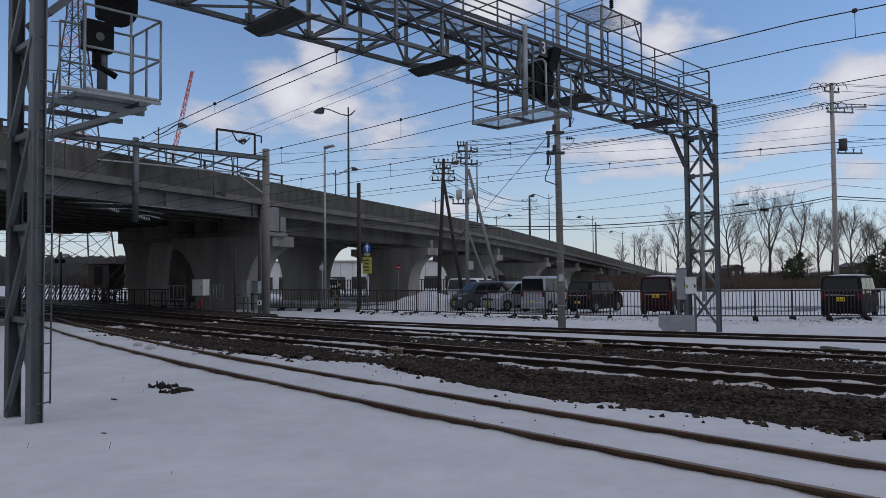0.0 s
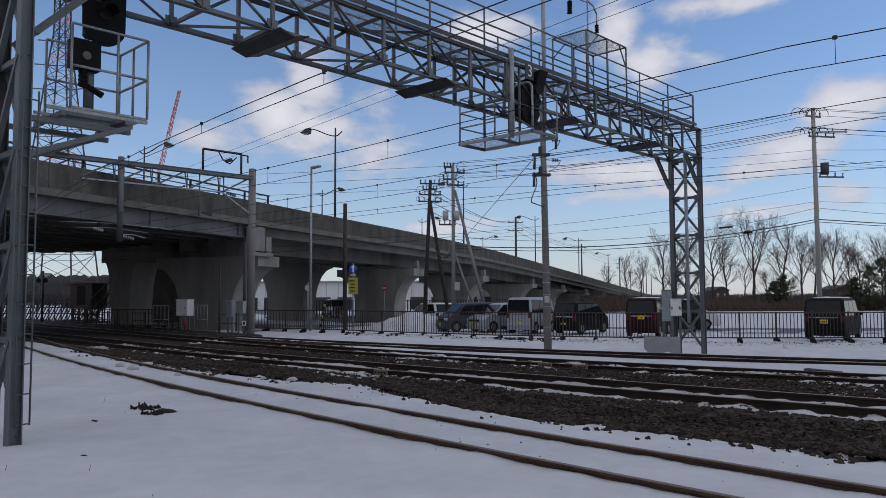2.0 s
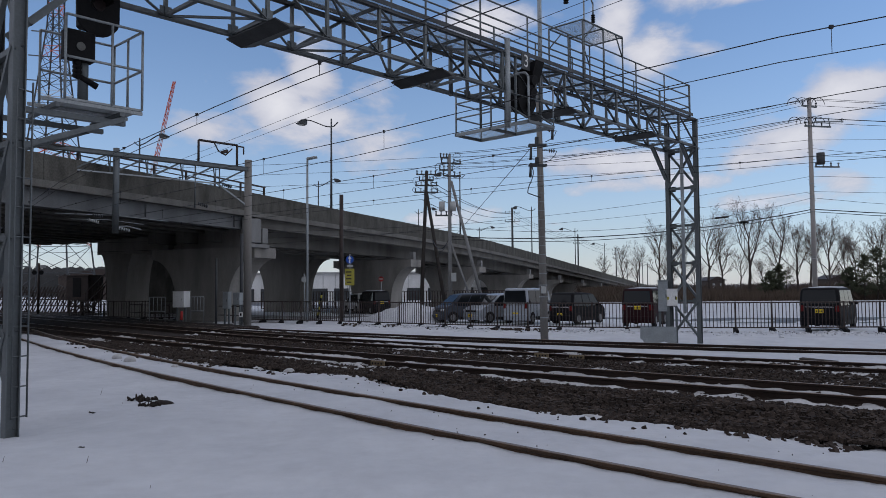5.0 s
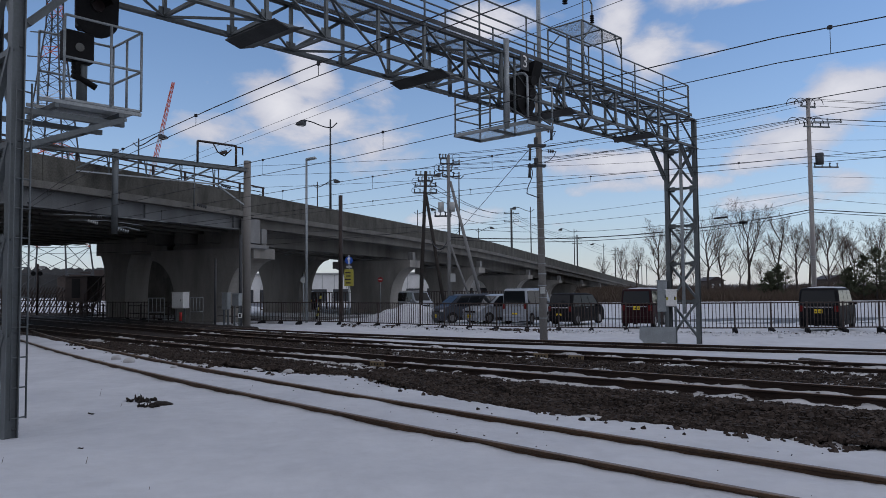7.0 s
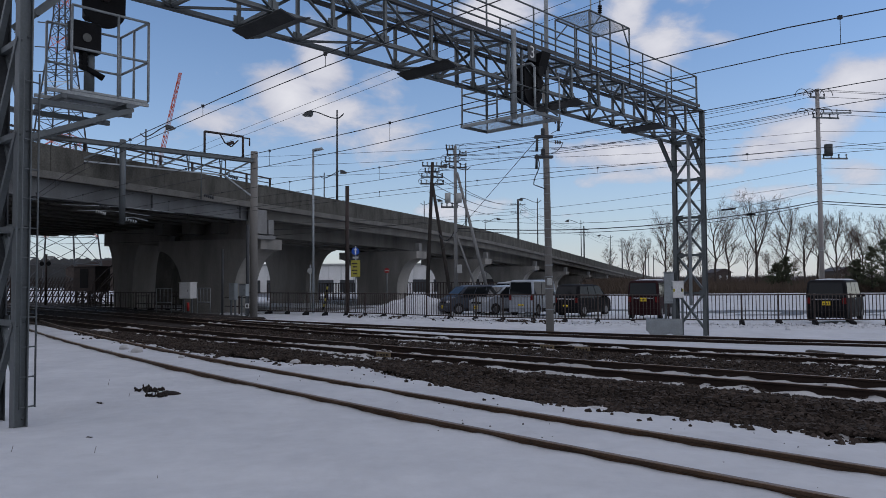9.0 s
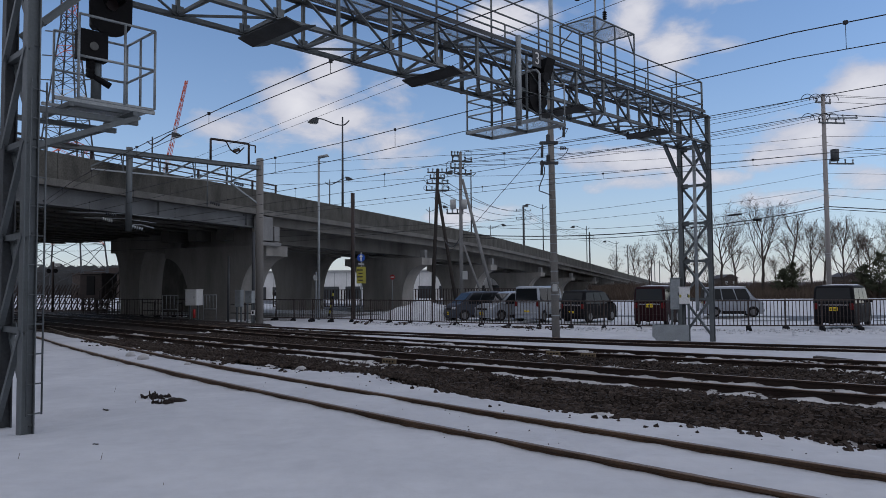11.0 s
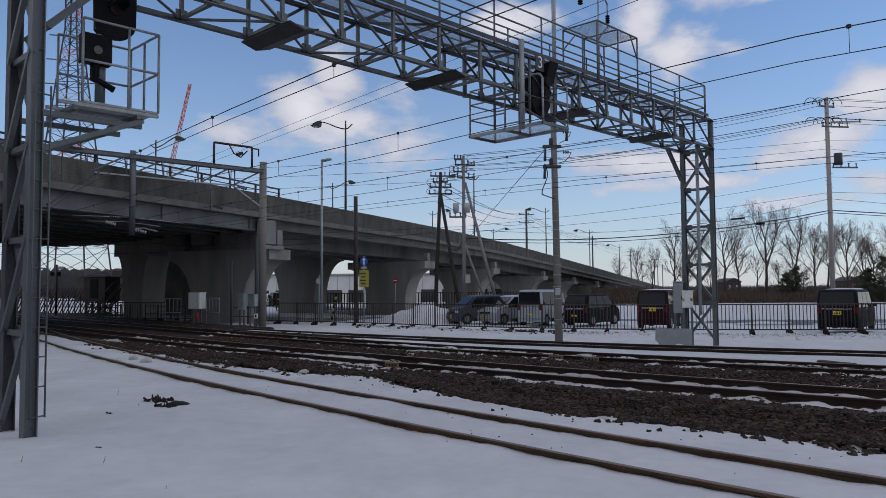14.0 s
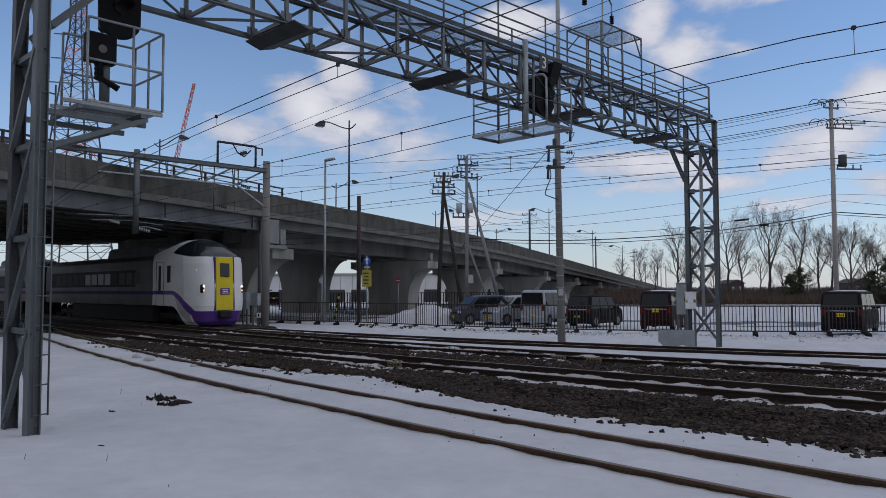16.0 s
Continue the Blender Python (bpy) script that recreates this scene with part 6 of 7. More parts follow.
for x0, x1 in ((0.6, 2.55),):
    bm = bm_new()
    pipe(bm, [(x0, 0, 7.7), (x0, 0, 8.75), (x1, 0, 8.75), (x1, 0, 7.7)], 0.055, 8)
    fr = part("upper_frame", bm, M_FENCE, portal)
    bm = bm_new()
    pipe(bm, [(x1 - 0.75, 0, 8.75), (x1 - 1.0, 0, 8.35), (x1 - 1.35, 0, 8.2), (x1 - 1.7, 0, 8.55)], 0.03, 6)
    part("registration_arm", bm, M_FENCE, fr)
    bm = bm_new()
    box(bm, (x1 - 1.3, 0, 8.36), (0.34, 0.16, 0.16), Matrix.Rotation(0.4, 3, "Y"), 0.03)
    part("insulator", bm, M_FENCE, fr)
    bm = bm_new()
    pipe(bm, [(x0, 0, 8.7), (x0 - 0.35, 0, 8.7), (x0 - 0.35, 0, 8.35)], 0.035, 6)
    part("end_arm", bm, M_FENCE, fr)


def wire(label, pts, r, group, sag=0.0, seg=10):
    """An overhead wire through its holds, hanging by sag metres between each two."""
    cu_pts = []
    for a, b in zip(pts[:-1], pts[1:]):
        a, b = Vector(a), Vector(b)
        for k in range(seg + (b == Vector(pts[-1]))):
            f = k / seg
            p = a.lerp(b, f)
            p.z -= sag * 4 * f * (1 - f)
            cu_pts.append(p)
    bm = bm_new()
    rings = []
    for i, c in enumerate(cu_pts):
        d = (cu_pts[min(i + 1, len(cu_pts) - 1)] - cu_pts[max(i - 1, 0)])
        m = axis_turn(d)
        rings.append([bm.verts.new(c + m @ Vector((0, r * math.cos(a), r * math.sin(a)))) for a in (0.5, 2.07, 3.64, 5.21)])
    for a, b in zip(rings[:-1], rings[1:]):
        for j in range(4):
            bm.faces.new((a[j], b[j], b[(j + 1) % 4], a[(j + 1) % 4])).smooth = True
    return tagged(part("overhead_wire", bm, M_WIRE), label, "wire", group)


# contact and carrying wires along each track, with droppers
LIFT = {"main_a": [(-14, 0), (-12, 0.04), (-9, 0.15), (-6, 0.26), (-3, 0.39), (8, 0.42)], "main_b": [(-17, 0), (-12, 0.11), (-9, 0.21), (-6, 0.35), (-3, 0.5), (0, 0.62), (18, 1.2)],
        "loop": [(-24, 0), (-20, 0.05), (-12, 0.2), (-6, 0.24), (0, 0.28), (18, 0.3)], "siding": [(-100, 0), (20, 0)]}
for name, hi, lo, first in (("siding", 5.12, 4.93, -4.1), ("main_a", 5.0, 4.62, -2.3), ("main_b", 5.05, 4.68, -11.3), ("loop", 5.0, 4.83, -6.8)):
    us = [-95, -75, -55, -37, -24, -20, -16, -12, -9, -6, -3, 0, 8, 18]
    def at(u, z):
        return (*xy(u, track_v(name, u, WIRES)), z + lerp_table(LIFT[name], u))
    wire("thin dark carrying wire above the track", [at(u, hi) for u in us], 0.0085, "catenary wires")
    wire("thin dark contact wire above the track", [at(u, lo) for u in us], 0.007, "catenary wires")
    for k in range(9):
        u = first - 4.35 * k
        bm = bm_new()
        tube(bm, at(u, lo), at(u, hi), 0.005, 0.005, 4)
        box(bm, at(u, hi), (0.05, 0.05, 0.05))
        tagged(part("dropper", bm, M_WIRE), "short dropper wire between the catenary wires", "wire", "droppers")
# feeder lines high along the railway
for q in (12.7, 13.3):
    wire("thin feeder line high above the tracks", [(0.796 * q - 0.605 * t, 0.605 * q + 0.796 * t, 8.02) for t in (-9, 0, 20, 45, 80)], 0.008, "feeder wires")

# power lines between the poles and out of view
A3, A2 = (1.4, 44.5), (23.6, 45.5)
for dz2, dz3, dy in ((13.25, 9.75, 0.2), (13.05, 9.6, -0.2), (12.9, 9.5, 0.5), (12.05, 9.1, 0.2), (11.9, 8.95, -0.3), (11.8, 8.8, 0.4)):
    wire("dark power line between utility poles", [(A3[0], A3[1] + dy, dz3), (A2[0], A2[1] + dy, dz2), (60, 48 + dy, dz2 + 0.3)], 0.013, "power lines", 0.45)
for z2, z3, z4 in ((10.62, 9.5, 12.0), (10.1, 8.9, 7.5), (9.64, 8.2, 10.0), (8.38, 5.44, 8.7), (7.44, 5.1, 7.8)):
    wire("thin service line between utility poles", [(-40, 47, z3 - 0.4), (A3[0], A3[1], z3), (A2[0], A2[1], z2), (60, 47, z4)], 0.010, "service lines", 0.3)
wire("thin service line between utility poles", [(-40, 47, 4.7), (A3[0], A3[1], 5.3), (A2[0], A2[1], 7.05), (60, 47, 7.3)], 0.012, "service lines", 0.95)
wire("thick black telephone cable strung between poles", [(0.4, 50.5, 5.0), (A3[0], A3[1], 4.75), (A2[0], A2[1], 6.35), (60, 48, 6.9)], 0.03, "telephone cables", 0.7)
wire("thick black telephone cable strung between poles", [(A3[0], A3[1], 4.6), (A2[0], A2[1], 6.2), (60, 48, 6.8)], 0.02, "telephone cables", 0.75)
for x, z, ln, r, tilt in ((17.9, 5.86, 0.86, 0.055, 6), (19.25, 5.56, 0.5, 0.085, 3)):
    sleeve = thing("cable_closure", pose(x, 45.25, z, 0, -tilt, 2.6), "black cable splice sleeve hung on an overhead line", "cable closure", "cable closures")
    bm = bm_new()
    tube(bm, (-ln / 2, 0, 0), (ln / 2, 0, 0), r, r, 12)
    bmesh.ops.bevel(bm, geom=[e for e in bm.edges if e.calc_face_angle(0) > 1], offset=0.02, segments=2, affect="EDGES")
    part("sleeve", bm, M_BLACK, sleeve)
    for e in (-1, 1):
        bm = bm_new()
        tube(bm, (e * ln * 0.36, 0, 0), (e * ln * 0.36 + 0.03, 0, 0), r + 0.015, r + 0.015, 12)
        part("clamp", bm, M_STEELD, sleeve)
for z, zz in ((9.3, 12.6), (8.3, 12.2), (7.6, 11.4), (8.9, 12.9)):
    wire("thin power line running off beyond the viaduct", [(-0.2, 50.5, z), (12.6, 110, zz), (34.3, 170, zz + 0.3), (55.5, 220, zz), (75, 265, zz - 0.6)], 0.022, "far power lines", 0.9)
wire("stay wire running down from the concrete pole", [(3.7, 25.8, 6.6), (0.5, 52, 3.6)], 0.012, "stay wires")

# viaduct handrail on the crossing span
for k in range(24):
    t = -46 + k * 2.1
    bm = bm_new()
    box(bm, (t, 0.14, lerp_table(TOP, t) + 0.24), (0.09, 0.09, 0.5), None, 0.01)
    part("rail_post", bm, M_FENCE, viaduct)
deck_strip("handrail", M_FENCE, 0.10, 0.18, 0.43, 0.5, -46, 2.4)
deck_strip("handrail", M_FENCE, 0.12, 0.16, 0.2, 0.24, -46, 2.4)

# ---- under and beyond the viaduct ----
def sign_post(label, x, y, h, faces):
    ob = thing("road_sign", pose(x, y, -0.25), label, "road sign", "road signs")
    bm = bm_new()
    tube(bm, (0, 0, 0), (0, 0, h), 0.04, 0.04, 10)
    part("post", bm, M_STEELL, ob)
    for kind, z, w, hh, material in faces:
        bm = bm_new()
        if kind == "disc":
            tube(bm, (0, -0.05, z), (0, -0.075, z), w / 2, w / 2, 28)
        else:
            box(bm, (0, -0.065, z), (w, 0.025, hh), None, 0.01)
        pl = part("plate", bm, material, ob)
        if kind == "disc" and material == M_BLUE:
            bm = bm_new()
            prism(bm, [(-0.04, z - 0.2), (0.04, z - 0.2), (0.04, z + 0.06), (0.12, z + 0.06), (0, z + 0.22), (-0.12, z + 0.06), (-0.04, z + 0.06)], -0.085, -0.078)
            part("arrow", bm, M_WHITE, pl)
        if kind == "disc" and material == M_RED:
            bm = bm_new()
            box(bm, (0, -0.083, z), (w * 0.7, 0.01, w * 0.18))
            part("bar", bm, M_WHITE, pl)
        if kind == "board" and material == M_YELLOW:
            for q in range(4):
                bm = bm_new()
                box(bm, (-0.06 + 0.03 * (q % 2), -0.082, z + 0.3 - q * 0.2), (w * 0.62 - 0.08 * (q % 2), 0.008, 0.07))
                part("writing_bar", bm, M_FENCE, pl)
    return ob


sign_post("blue arrow sign above a yellow notice board on one post", -4.5, 44.6, 4.0, [("disc", 3.68, 0.46, 0, M_BLUE), ("board", 3.3, 0.34, 0.12, M_GREYBOX), ("board", 2.66, 0.54, 0.98, M_YELLOW)])
sign_post("small red no-entry sign on a thin post", -3.7, 62, 2.9, [("disc", 2.75, 0.42, 0, M_RED)])
sign_post("round grey sign seen from the back on a post", -7.3, 45.5, 2.9, [("disc", 2.55, 0.36, 0, M_GREYBOX)])

cabinet("pale grey crossing control cabinet on a frame", pose(-13.12, 40.9, -0.15, 0, 0, -20), 0.72, 0.55, 0.85, M_WHITE, 0.95)
for x0, x1 in ((-14.85, -13.95), (-12.65, -11.9)):
    gr = thing("guard_rail", pose(x0, 41.0, -0.15), "white tubular guard frame beside a cabinet", "guard rail", "guard rails")
    for z in (0.75, 1.5):
        bm = bm_new()
        tube(bm, (0, 0, z), (x1 - x0, -0.2, z), 0.025, None, 8)
        part("bar", bm, M_STEELL, gr)
    for k in range(5):
        bm = bm_new()
        tube(bm, ((x1 - x0) * k / 4, -0.05 * k, 0.0 if k in (0, 4) else 0.75), ((x1 - x0) * k / 4, -0.05 * k, 1.5), 0.018, None, 6)
        part("post", bm, M_STEELL, gr)
cabinet("narrow grey relay box on a post by the track", pose(-10.25, 39.2, -0.15, 0, 0, -20), 0.34, 0.3, 0.85, M_STEELL, 0.9)
cabinet("small grey junction box on legs by the mast", pose(-9.6, 38.8, -0.15, 0, 0, -20), 0.4, 0.3, 0.6, M_STEELL, 1.1)
pole("steel_pole", "thin dark lineside post", -11.0, 39.9, -0.2, 3.4, 0.06, 0.05, M_STEELD, "post", "lineside posts")
pole("steel_pole", "thin dark lineside post", -9.55, 39.3, -0.2, 4.6, 0.09, 0.08, M_STEELD, "post", "lineside posts")
mk = thing("marker_post", pose(-12.95, 40.4, -0.15), "short red lineside marker post", "marker post")
bm = bm_new()
tube(bm, (0, 0, 0.3), (0, 0, 0.75), 0.07, 0.07, 12)
part("body", bm, M_RED, mk)
bm = bm_new()
tube(bm, (0, 0, 0), (0, 0, 0.3), 0.04, 0.04, 10)
part("stem", bm, M_STEELD, mk)
ks = thing("kilometre_board", pose(-9.3, 38.2, -0.15), "small white lineside number board", "board")
bm = bm_new()
box(bm, (0, 0, 0.62), (0.2, 0.02, 0.24), None, 0.005)
part("board", bm, M_WHITE, ks)
bm = bm_new()
box(bm, (0, -0.014, 0.62), (0.08, 0.006, 0.14))
part("marking", bm, M_DARKTRIM, ks)
bm = bm_new()
tube(bm, (0, 0.02, 0), (0, 0.02, 0.6), 0.02, None, 6)
part("stem", bm, M_STEELD, ks)

# striped crossing gate by the road
gt = thing("crossing_gate", pose(-6.45, 45.0, -0.25), "yellow and black striped crossing gate post", "crossing gate")
for k in range(9):
    bm = bm_new()
    tube(bm, (0.03 * k, 0, 0.25 + k * 0.17), (0.03 * (k + 1), 0, 0.42 + k * 0.17), 0.06, 0.06, 8)
    part("stripe", bm, M_YELLOW if k % 2 else M_BLACK, gt)

# snow pile behind the fence
bm = bm_new()
bmesh.ops.create_grid(bm, x_segments=44, y_segments=26, size=1.0)
for v in bm.verts:
    x, y = v.co.x, v.co.y
    r = math.sqrt(min(1, x * x + y * y))
    h = max(0, (1 - r * r)) ** 0.55 * (1.15 + 0.5 * x)
    h *= 0.85 + 0.3 * noise.noise((x * 2.2, y * 2.2, 3)) + 0.12 * noise.noise((x * 7, y * 7, 1))
    v.co = Vector((-1.4 + x * 2.6, 44.5 + y * 1.9, -0.3 + max(0, h)))
tagged(part("snow_mound", bm, M_SNOW, smooth=True), "heap of ploughed snow behind the fence", "snow pile")

# clods of debris showing through the near snow
def debris(label, x, y, s, seed):
    rng = random.Random(seed)
    bm = bm_new()
    for k in range(46):
        m = Matrix.Translation((rng.uniform(-1, 1) * s, rng.uniform(-0.45, 0.45) * s, rng.uniform(-0.02, 0.12) * s)) @ Euler((rng.random() * 3, rng.random() * 3, rng.random() * 3)).to_matrix().to_4x4() @ Matrix.Diagonal((rng.uniform(0.08, 0.36) * s, rng.uniform(0.04, 0.14) * s, rng.uniform(0.03, 0.10) * s, 1))
        bmesh.ops.create_icosphere(bm, subdivisions=2, radius=1, matrix=m)
    for v in bm.verts:
        v.co += Vector((noise.noise(v.co * 9), noise.noise(v.co * 9 + Vector((3, 3, 3))), noise.noise(v.co * 9 + Vector((7, 1, 2))))) * 0.12 * s
    ob = tagged(part("debris", bm, M_BALLAST, smooth=True), label, "debris", "debris in the snow")
    ob.matrix_world = pose(x, y, ground_z(x, y), 0, 0, -25)
    return ob


debris("dark clod of soil and weeds poking through the snow", -4.38, 11.80, 0.23, 2)
# this dark lump stands for the shadow in the hollow by the stone
debris("dark lump painting the shadowed hollow beside a stone in the snow", -3.98, 11.05, 0.17, 6)


def flat_stone(label, x, y, a, b, h, seed, material):
    bm = bm_new()
    bmesh.ops.create_icosphere(bm, subdivisions=3, radius=1, matrix=Matrix.Diagonal((a, b, h, 1)))
    for v in bm.verts:
        v.co += v.co.normalized() * (0.09 * noise.noise(v.co * 9 + Vector((seed, 0, 0))) + 0.03 * noise.noise(v.co * 30)) * a * 2
    ob = tagged(part("stone", bm, material, smooth=True), label, "stone", "stones in the snow")
    ob.matrix_world = pose(x, y, ground_z(x, y), 0, 0, -15)
    return ob


flat_stone("flat brown stone half sunk in the snow", -3.86, 11.25, 0.18, 0.12, 0.05, 3, M_BALLAST)
flat_stone("snow-capped lump at the edge of the ballast", -2.79, 15.46, 0.12, 0.1, 0.08, 5, M_SNOWDIRT)
# dry weed stalks standing in the snow
for x, y, h in ((-5.19, 12.24, 0.13), (-4.48, 11.29, 0.06), (-3.99, 7.28, 0.07), (-3.24, 7.35, 0.08), (-2.33, 6.48, 0.03)):
    bm = bm_new()
    tube(bm, (0, 0, -0.02), (0.02 * h / 0.1, 0.01, h * 0.8), 0.003, 0.002, 5)
    st = tagged(part("weed_stalk", bm, M_GRASS), "thin dry weed stalk standing in the snow", "weed", "weeds in the snow")
    st.matrix_world = pose(x, y, ground_z(x, y))
# concrete cover slabs lying by the tracks
for x, y, ln, az in ((8.64, 16.61, 0.75, -42), (6.32, 14.55, 0.95, -44), (7.7, 13.31, 0.6, -40), (0.28, 17.66, 0.4, -40)):
    bm = bm_new()
    box(bm, (0, 0, 0), (ln, 0.26, 0.05), None, 0.012)
    sb = tagged(part("cover_slab", bm, M_SLEEPER), "grey concrete cable cover slab between the tracks", "slab", "cover slabs")
    sb.matrix_world = pose(x, y, 0.06, 0, 3, az)
debris("small scrap lying on the snow", -3.6, 8.05, 0.035, 8)
debris("small grey stone on the snow", -4.6, 10.6, 0.05, 9)
for k, (x, y, a) in enumerate(((-7.37, 18.26, 0.13), (-6.71, 17.35, 0.14), (-7.39, 20.42, 0.13), (-5.34, 16.23, 0.07), (-7.6, 17.9, 0.06))):
    flat_stone("snow-dusted lump of ice between the siding rails", x, y, a, a * 0.8, a * 0.75, 20 + 3 * k, M_SNOWDIRT)
# yellowish joint boards on the rails
for name, u in (("main_b", -9.3), ("main_b", -8.4), ("main_a", -10.9)):
    bm = bm_new()
    box(bm, (0, 0, 0.0), (0.36, 0.05, 0.1), None, 0.005)
    jb = thing("joint_plate", pose(*xy(u, track_v(name, u) - 0.72), TRACKS[name][3] - 0.04, 0, 0, -38), "pale rusty fishplate board beside a rail", "fishplate", "fishplates")
    part("plate", bm, mat("pale_rust", (0.22, 0.17, 0.10), (0.12, 0.09, 0.06), 0.8, 0, 4, 40, 0.2) if "pale_rust" not in bpy.data.materials else bpy.data.materials["pale_rust"], jb)
    for q in range(4):
        bm = bm_new()
        tube(bm, (-0.12 + q * 0.08, -0.026, 0), (-0.12 + q * 0.08, -0.034, 0), 0.02, None, 8)
        part("bolt", bm, M_DARKTRIM, jb)

# level crossing and equipment under the bridge
lc = thing("crossing_signal", pose(-28.6, 56.5, -0.2), "dark level crossing signal post with lamps", "crossing signal")
bm = bm_new()
tube(bm, (0, 0, 0), (0, 0, 4.0), 0.09, 0.08, 10)
part("post", bm, M_FENCE, lc)
for dx, z in ((-0.25, 3.3), (0.25, 3.3)):
    bm = bm_new()
    tube(bm, (dx, -0.1, z), (dx, -0.16, z), 0.17, 0.17, 18)
    part("lamp", bm, M_BLACK, lc)
bm = bm_new()
box(bm, (0.35, -0.1, 3.75), (0.45, 0.05, 0.22), None, 0.01)
part("notice", bm, M_WHITE, lc)
hut = thing("equipment_hut", pose(-27.0, 60.5, -0.2, 0, 0, -20), "dark equipment hut on steel legs", "hut")
bm = bm_new()
box(bm, (0, 0, 2.15), (2.2, 1.6, 1.9), None, 0.04)
part("body", bm, M_FENCE, hut)
bm = bm_new()
box(bm, (0, 0, 3.13), (2.4, 1.8, 0.08), None, 0.02)
part("roof", bm, M_FENCE, hut)
for x in (-0.95, -0.3, 0.3, 0.95):
    for y in (-0.7, 0.7):
        bm = bm_new()
        box(bm, (x, y, 0.8), (0.09, 0.09, 1.6))
        part("leg", bm, M_FENCE, hut)
for x0, x1, z0, z1 in ((-0.95, 0.95, 0.2, 1.2), (0.95, -0.95, 0.2, 1.2), (-0.95, 0.95, 0.7, 0.7), (-0.95, 0.95, 1.15, 1.15)):
    for y in (-0.72, 0.72):
        bm = bm_new()
        strut(bm, (x0, y, z0), (x1, y, z1), 0.07, 0.07)
        part("leg_brace", bm, M_FENCE, hut)
bm = bm_new()
box(bm, (0.0, -0.82, 2.2), (0.8, 0.04, 1.5), None, 0.01)
part("door", bm, M_DARKTRIM, hut)
# dark sheet laid over the snow by the hut as painted shade
bm = bm_new()
g = bmesh.ops.create_grid(bm, x_segments=40, y_segments=24, size=0.5)
for v in g["verts"]:
    a, b = v.co.x * 2, v.co.y * 2
    x, y = -26.4 + a * 5.2, 60.2 + b * 4.0
    rim = max(abs(a), abs(b)) + 0.25 * noise.noise((x * 0.7, y * 0.7, 4))
    v.co = Vector((x, y, ground_z(x, y) + (0.06 if rim < 0.85 else -0.12) + 0.05 * noise.noise((x, y, 2))))
tagged(part("trampled_ground", bm, M_BALLAST, smooth=True), "dark sheet painting the shade on the ground around the equipment hut", "ground", kind="structure")
st = thing("stair_rail", pose(-24.8, 58.0, -0.2, 0, 0, -30), "dark steel stair with handrails by the hut", "stairs")
for s in (0, 0.8):
    for z in (0.0, 0.9):
        bm = bm_new()
        tube(bm, (-1.6, s, 0.9 + z), (1.6, s, 2.9 + z), 0.04, None, 6)
        part("stringer", bm, M_FENCE, st)
    for k in range(5):
        bm = bm_new()
        tube(bm, (-1.6 + k * 0.8, s, 0.0), (-1.6 + k * 0.8, s, 1.8 + k * 0.5), 0.035, None, 6)
        part("baluster", bm, M_FENCE, st)
for k in range(9):
    lf = thing("lattice_fence", pose(-36.5 + k * 1.15, 63.5 - k * 0.35, -0.2, 0, 0, -17), "dark diagonal lattice fence panel in snow", "fence", "lattice fence panels")
    for q in range(4):
        bm = bm_new()
        strut(bm, (q * 0.3, 0, 0.1), (q * 0.3 + 1.25, 0, 2.3), 0.06, 0.06)
        part("slat", bm, M_FENCE, lf)
    for q in (0.0, 0.575):
        bm = bm_new()
        box(bm, (q, 0.05, 1.0), (0.08, 0.06, 2.0))
        part("post", bm, M_FENCE, lf)
    for z in (0.25, 0.75, 1.25, 1.8):
        bm = bm_new()
        box(bm, (0.57, 0, z), (1.15, 0.05, 0.08))
        part("rail", bm, M_FENCE, lf)
for k in range(12):
    bf = thing("lineside_fence", pose(-24.5 + k * 1.25, 54.5 - k * 1.1, -0.2, 0, 0, -41), "low dark railing beside the track under the bridge", "fence", "lineside railings")
    for z in (0.5, 1.0):
        bm = bm_new()
        tube(bm, (0, 0, z), (1.66, 0, z), 0.03, None, 6)
        part("rail", bm, M_FENCE, bf)
    bm = bm_new()
    box(bm, (0, 0, 0.55), (0.07, 0.07, 1.1))
    part("post", bm, M_FENCE, bf)

# roadside railing beyond the piers
for k in range(10):
    rf = thing("road_railing", pose(-16 + k * 2.4, 74 - k * 0.2, -0.3), "dark roadside railing beyond the viaduct", "fence", "far railings")
    for z in (0.15, 1.75):
        bm = bm_new()
        box(bm, (1.2, 0, z), (2.4, 0.06, 0.07))
        part("rail", bm, M_FENCE, rf)
    for q in range(9):
        bm = bm_new()
        box(bm, (q * 0.267, 0, 0.95), (0.11, 0.05, 1.6))
        part("baluster", bm, M_FENCE, rf)

# pale warehouse behind the viaduct
wh = thing("warehouse", pose(-14, 132, -0.4), "long pale grey warehouse beyond the viaduct", "building")
bm = bm_new()
box(bm, (0, 0, 2.3), (52, 14, 4.6), None, 0.05)
part("wall", bm, M_WHITE, wh)
bm = bm_new()
box(bm, (0, 0, 4.75), (53, 15, 0.3), None, 0.05)
part("roof", bm, M_GREYBOX, wh)
for k in range(26):
    bm = bm_new()
    box(bm, (-25 + k * 2, -7.03, 2.3), (0.08, 0.08, 4.4))
    part("wall_rib", bm, M_GREYBOX, wh)
for k in range(13):
    bm = bm_new()
    box(bm, (-24 + k * 4, -7.05, 1.1), (3.5 if k % 3 else 2.4, 0.12, 2.2), None, 0.02)
    part("loading_door", bm, M_STEELD, wh, "dark closed loading door")
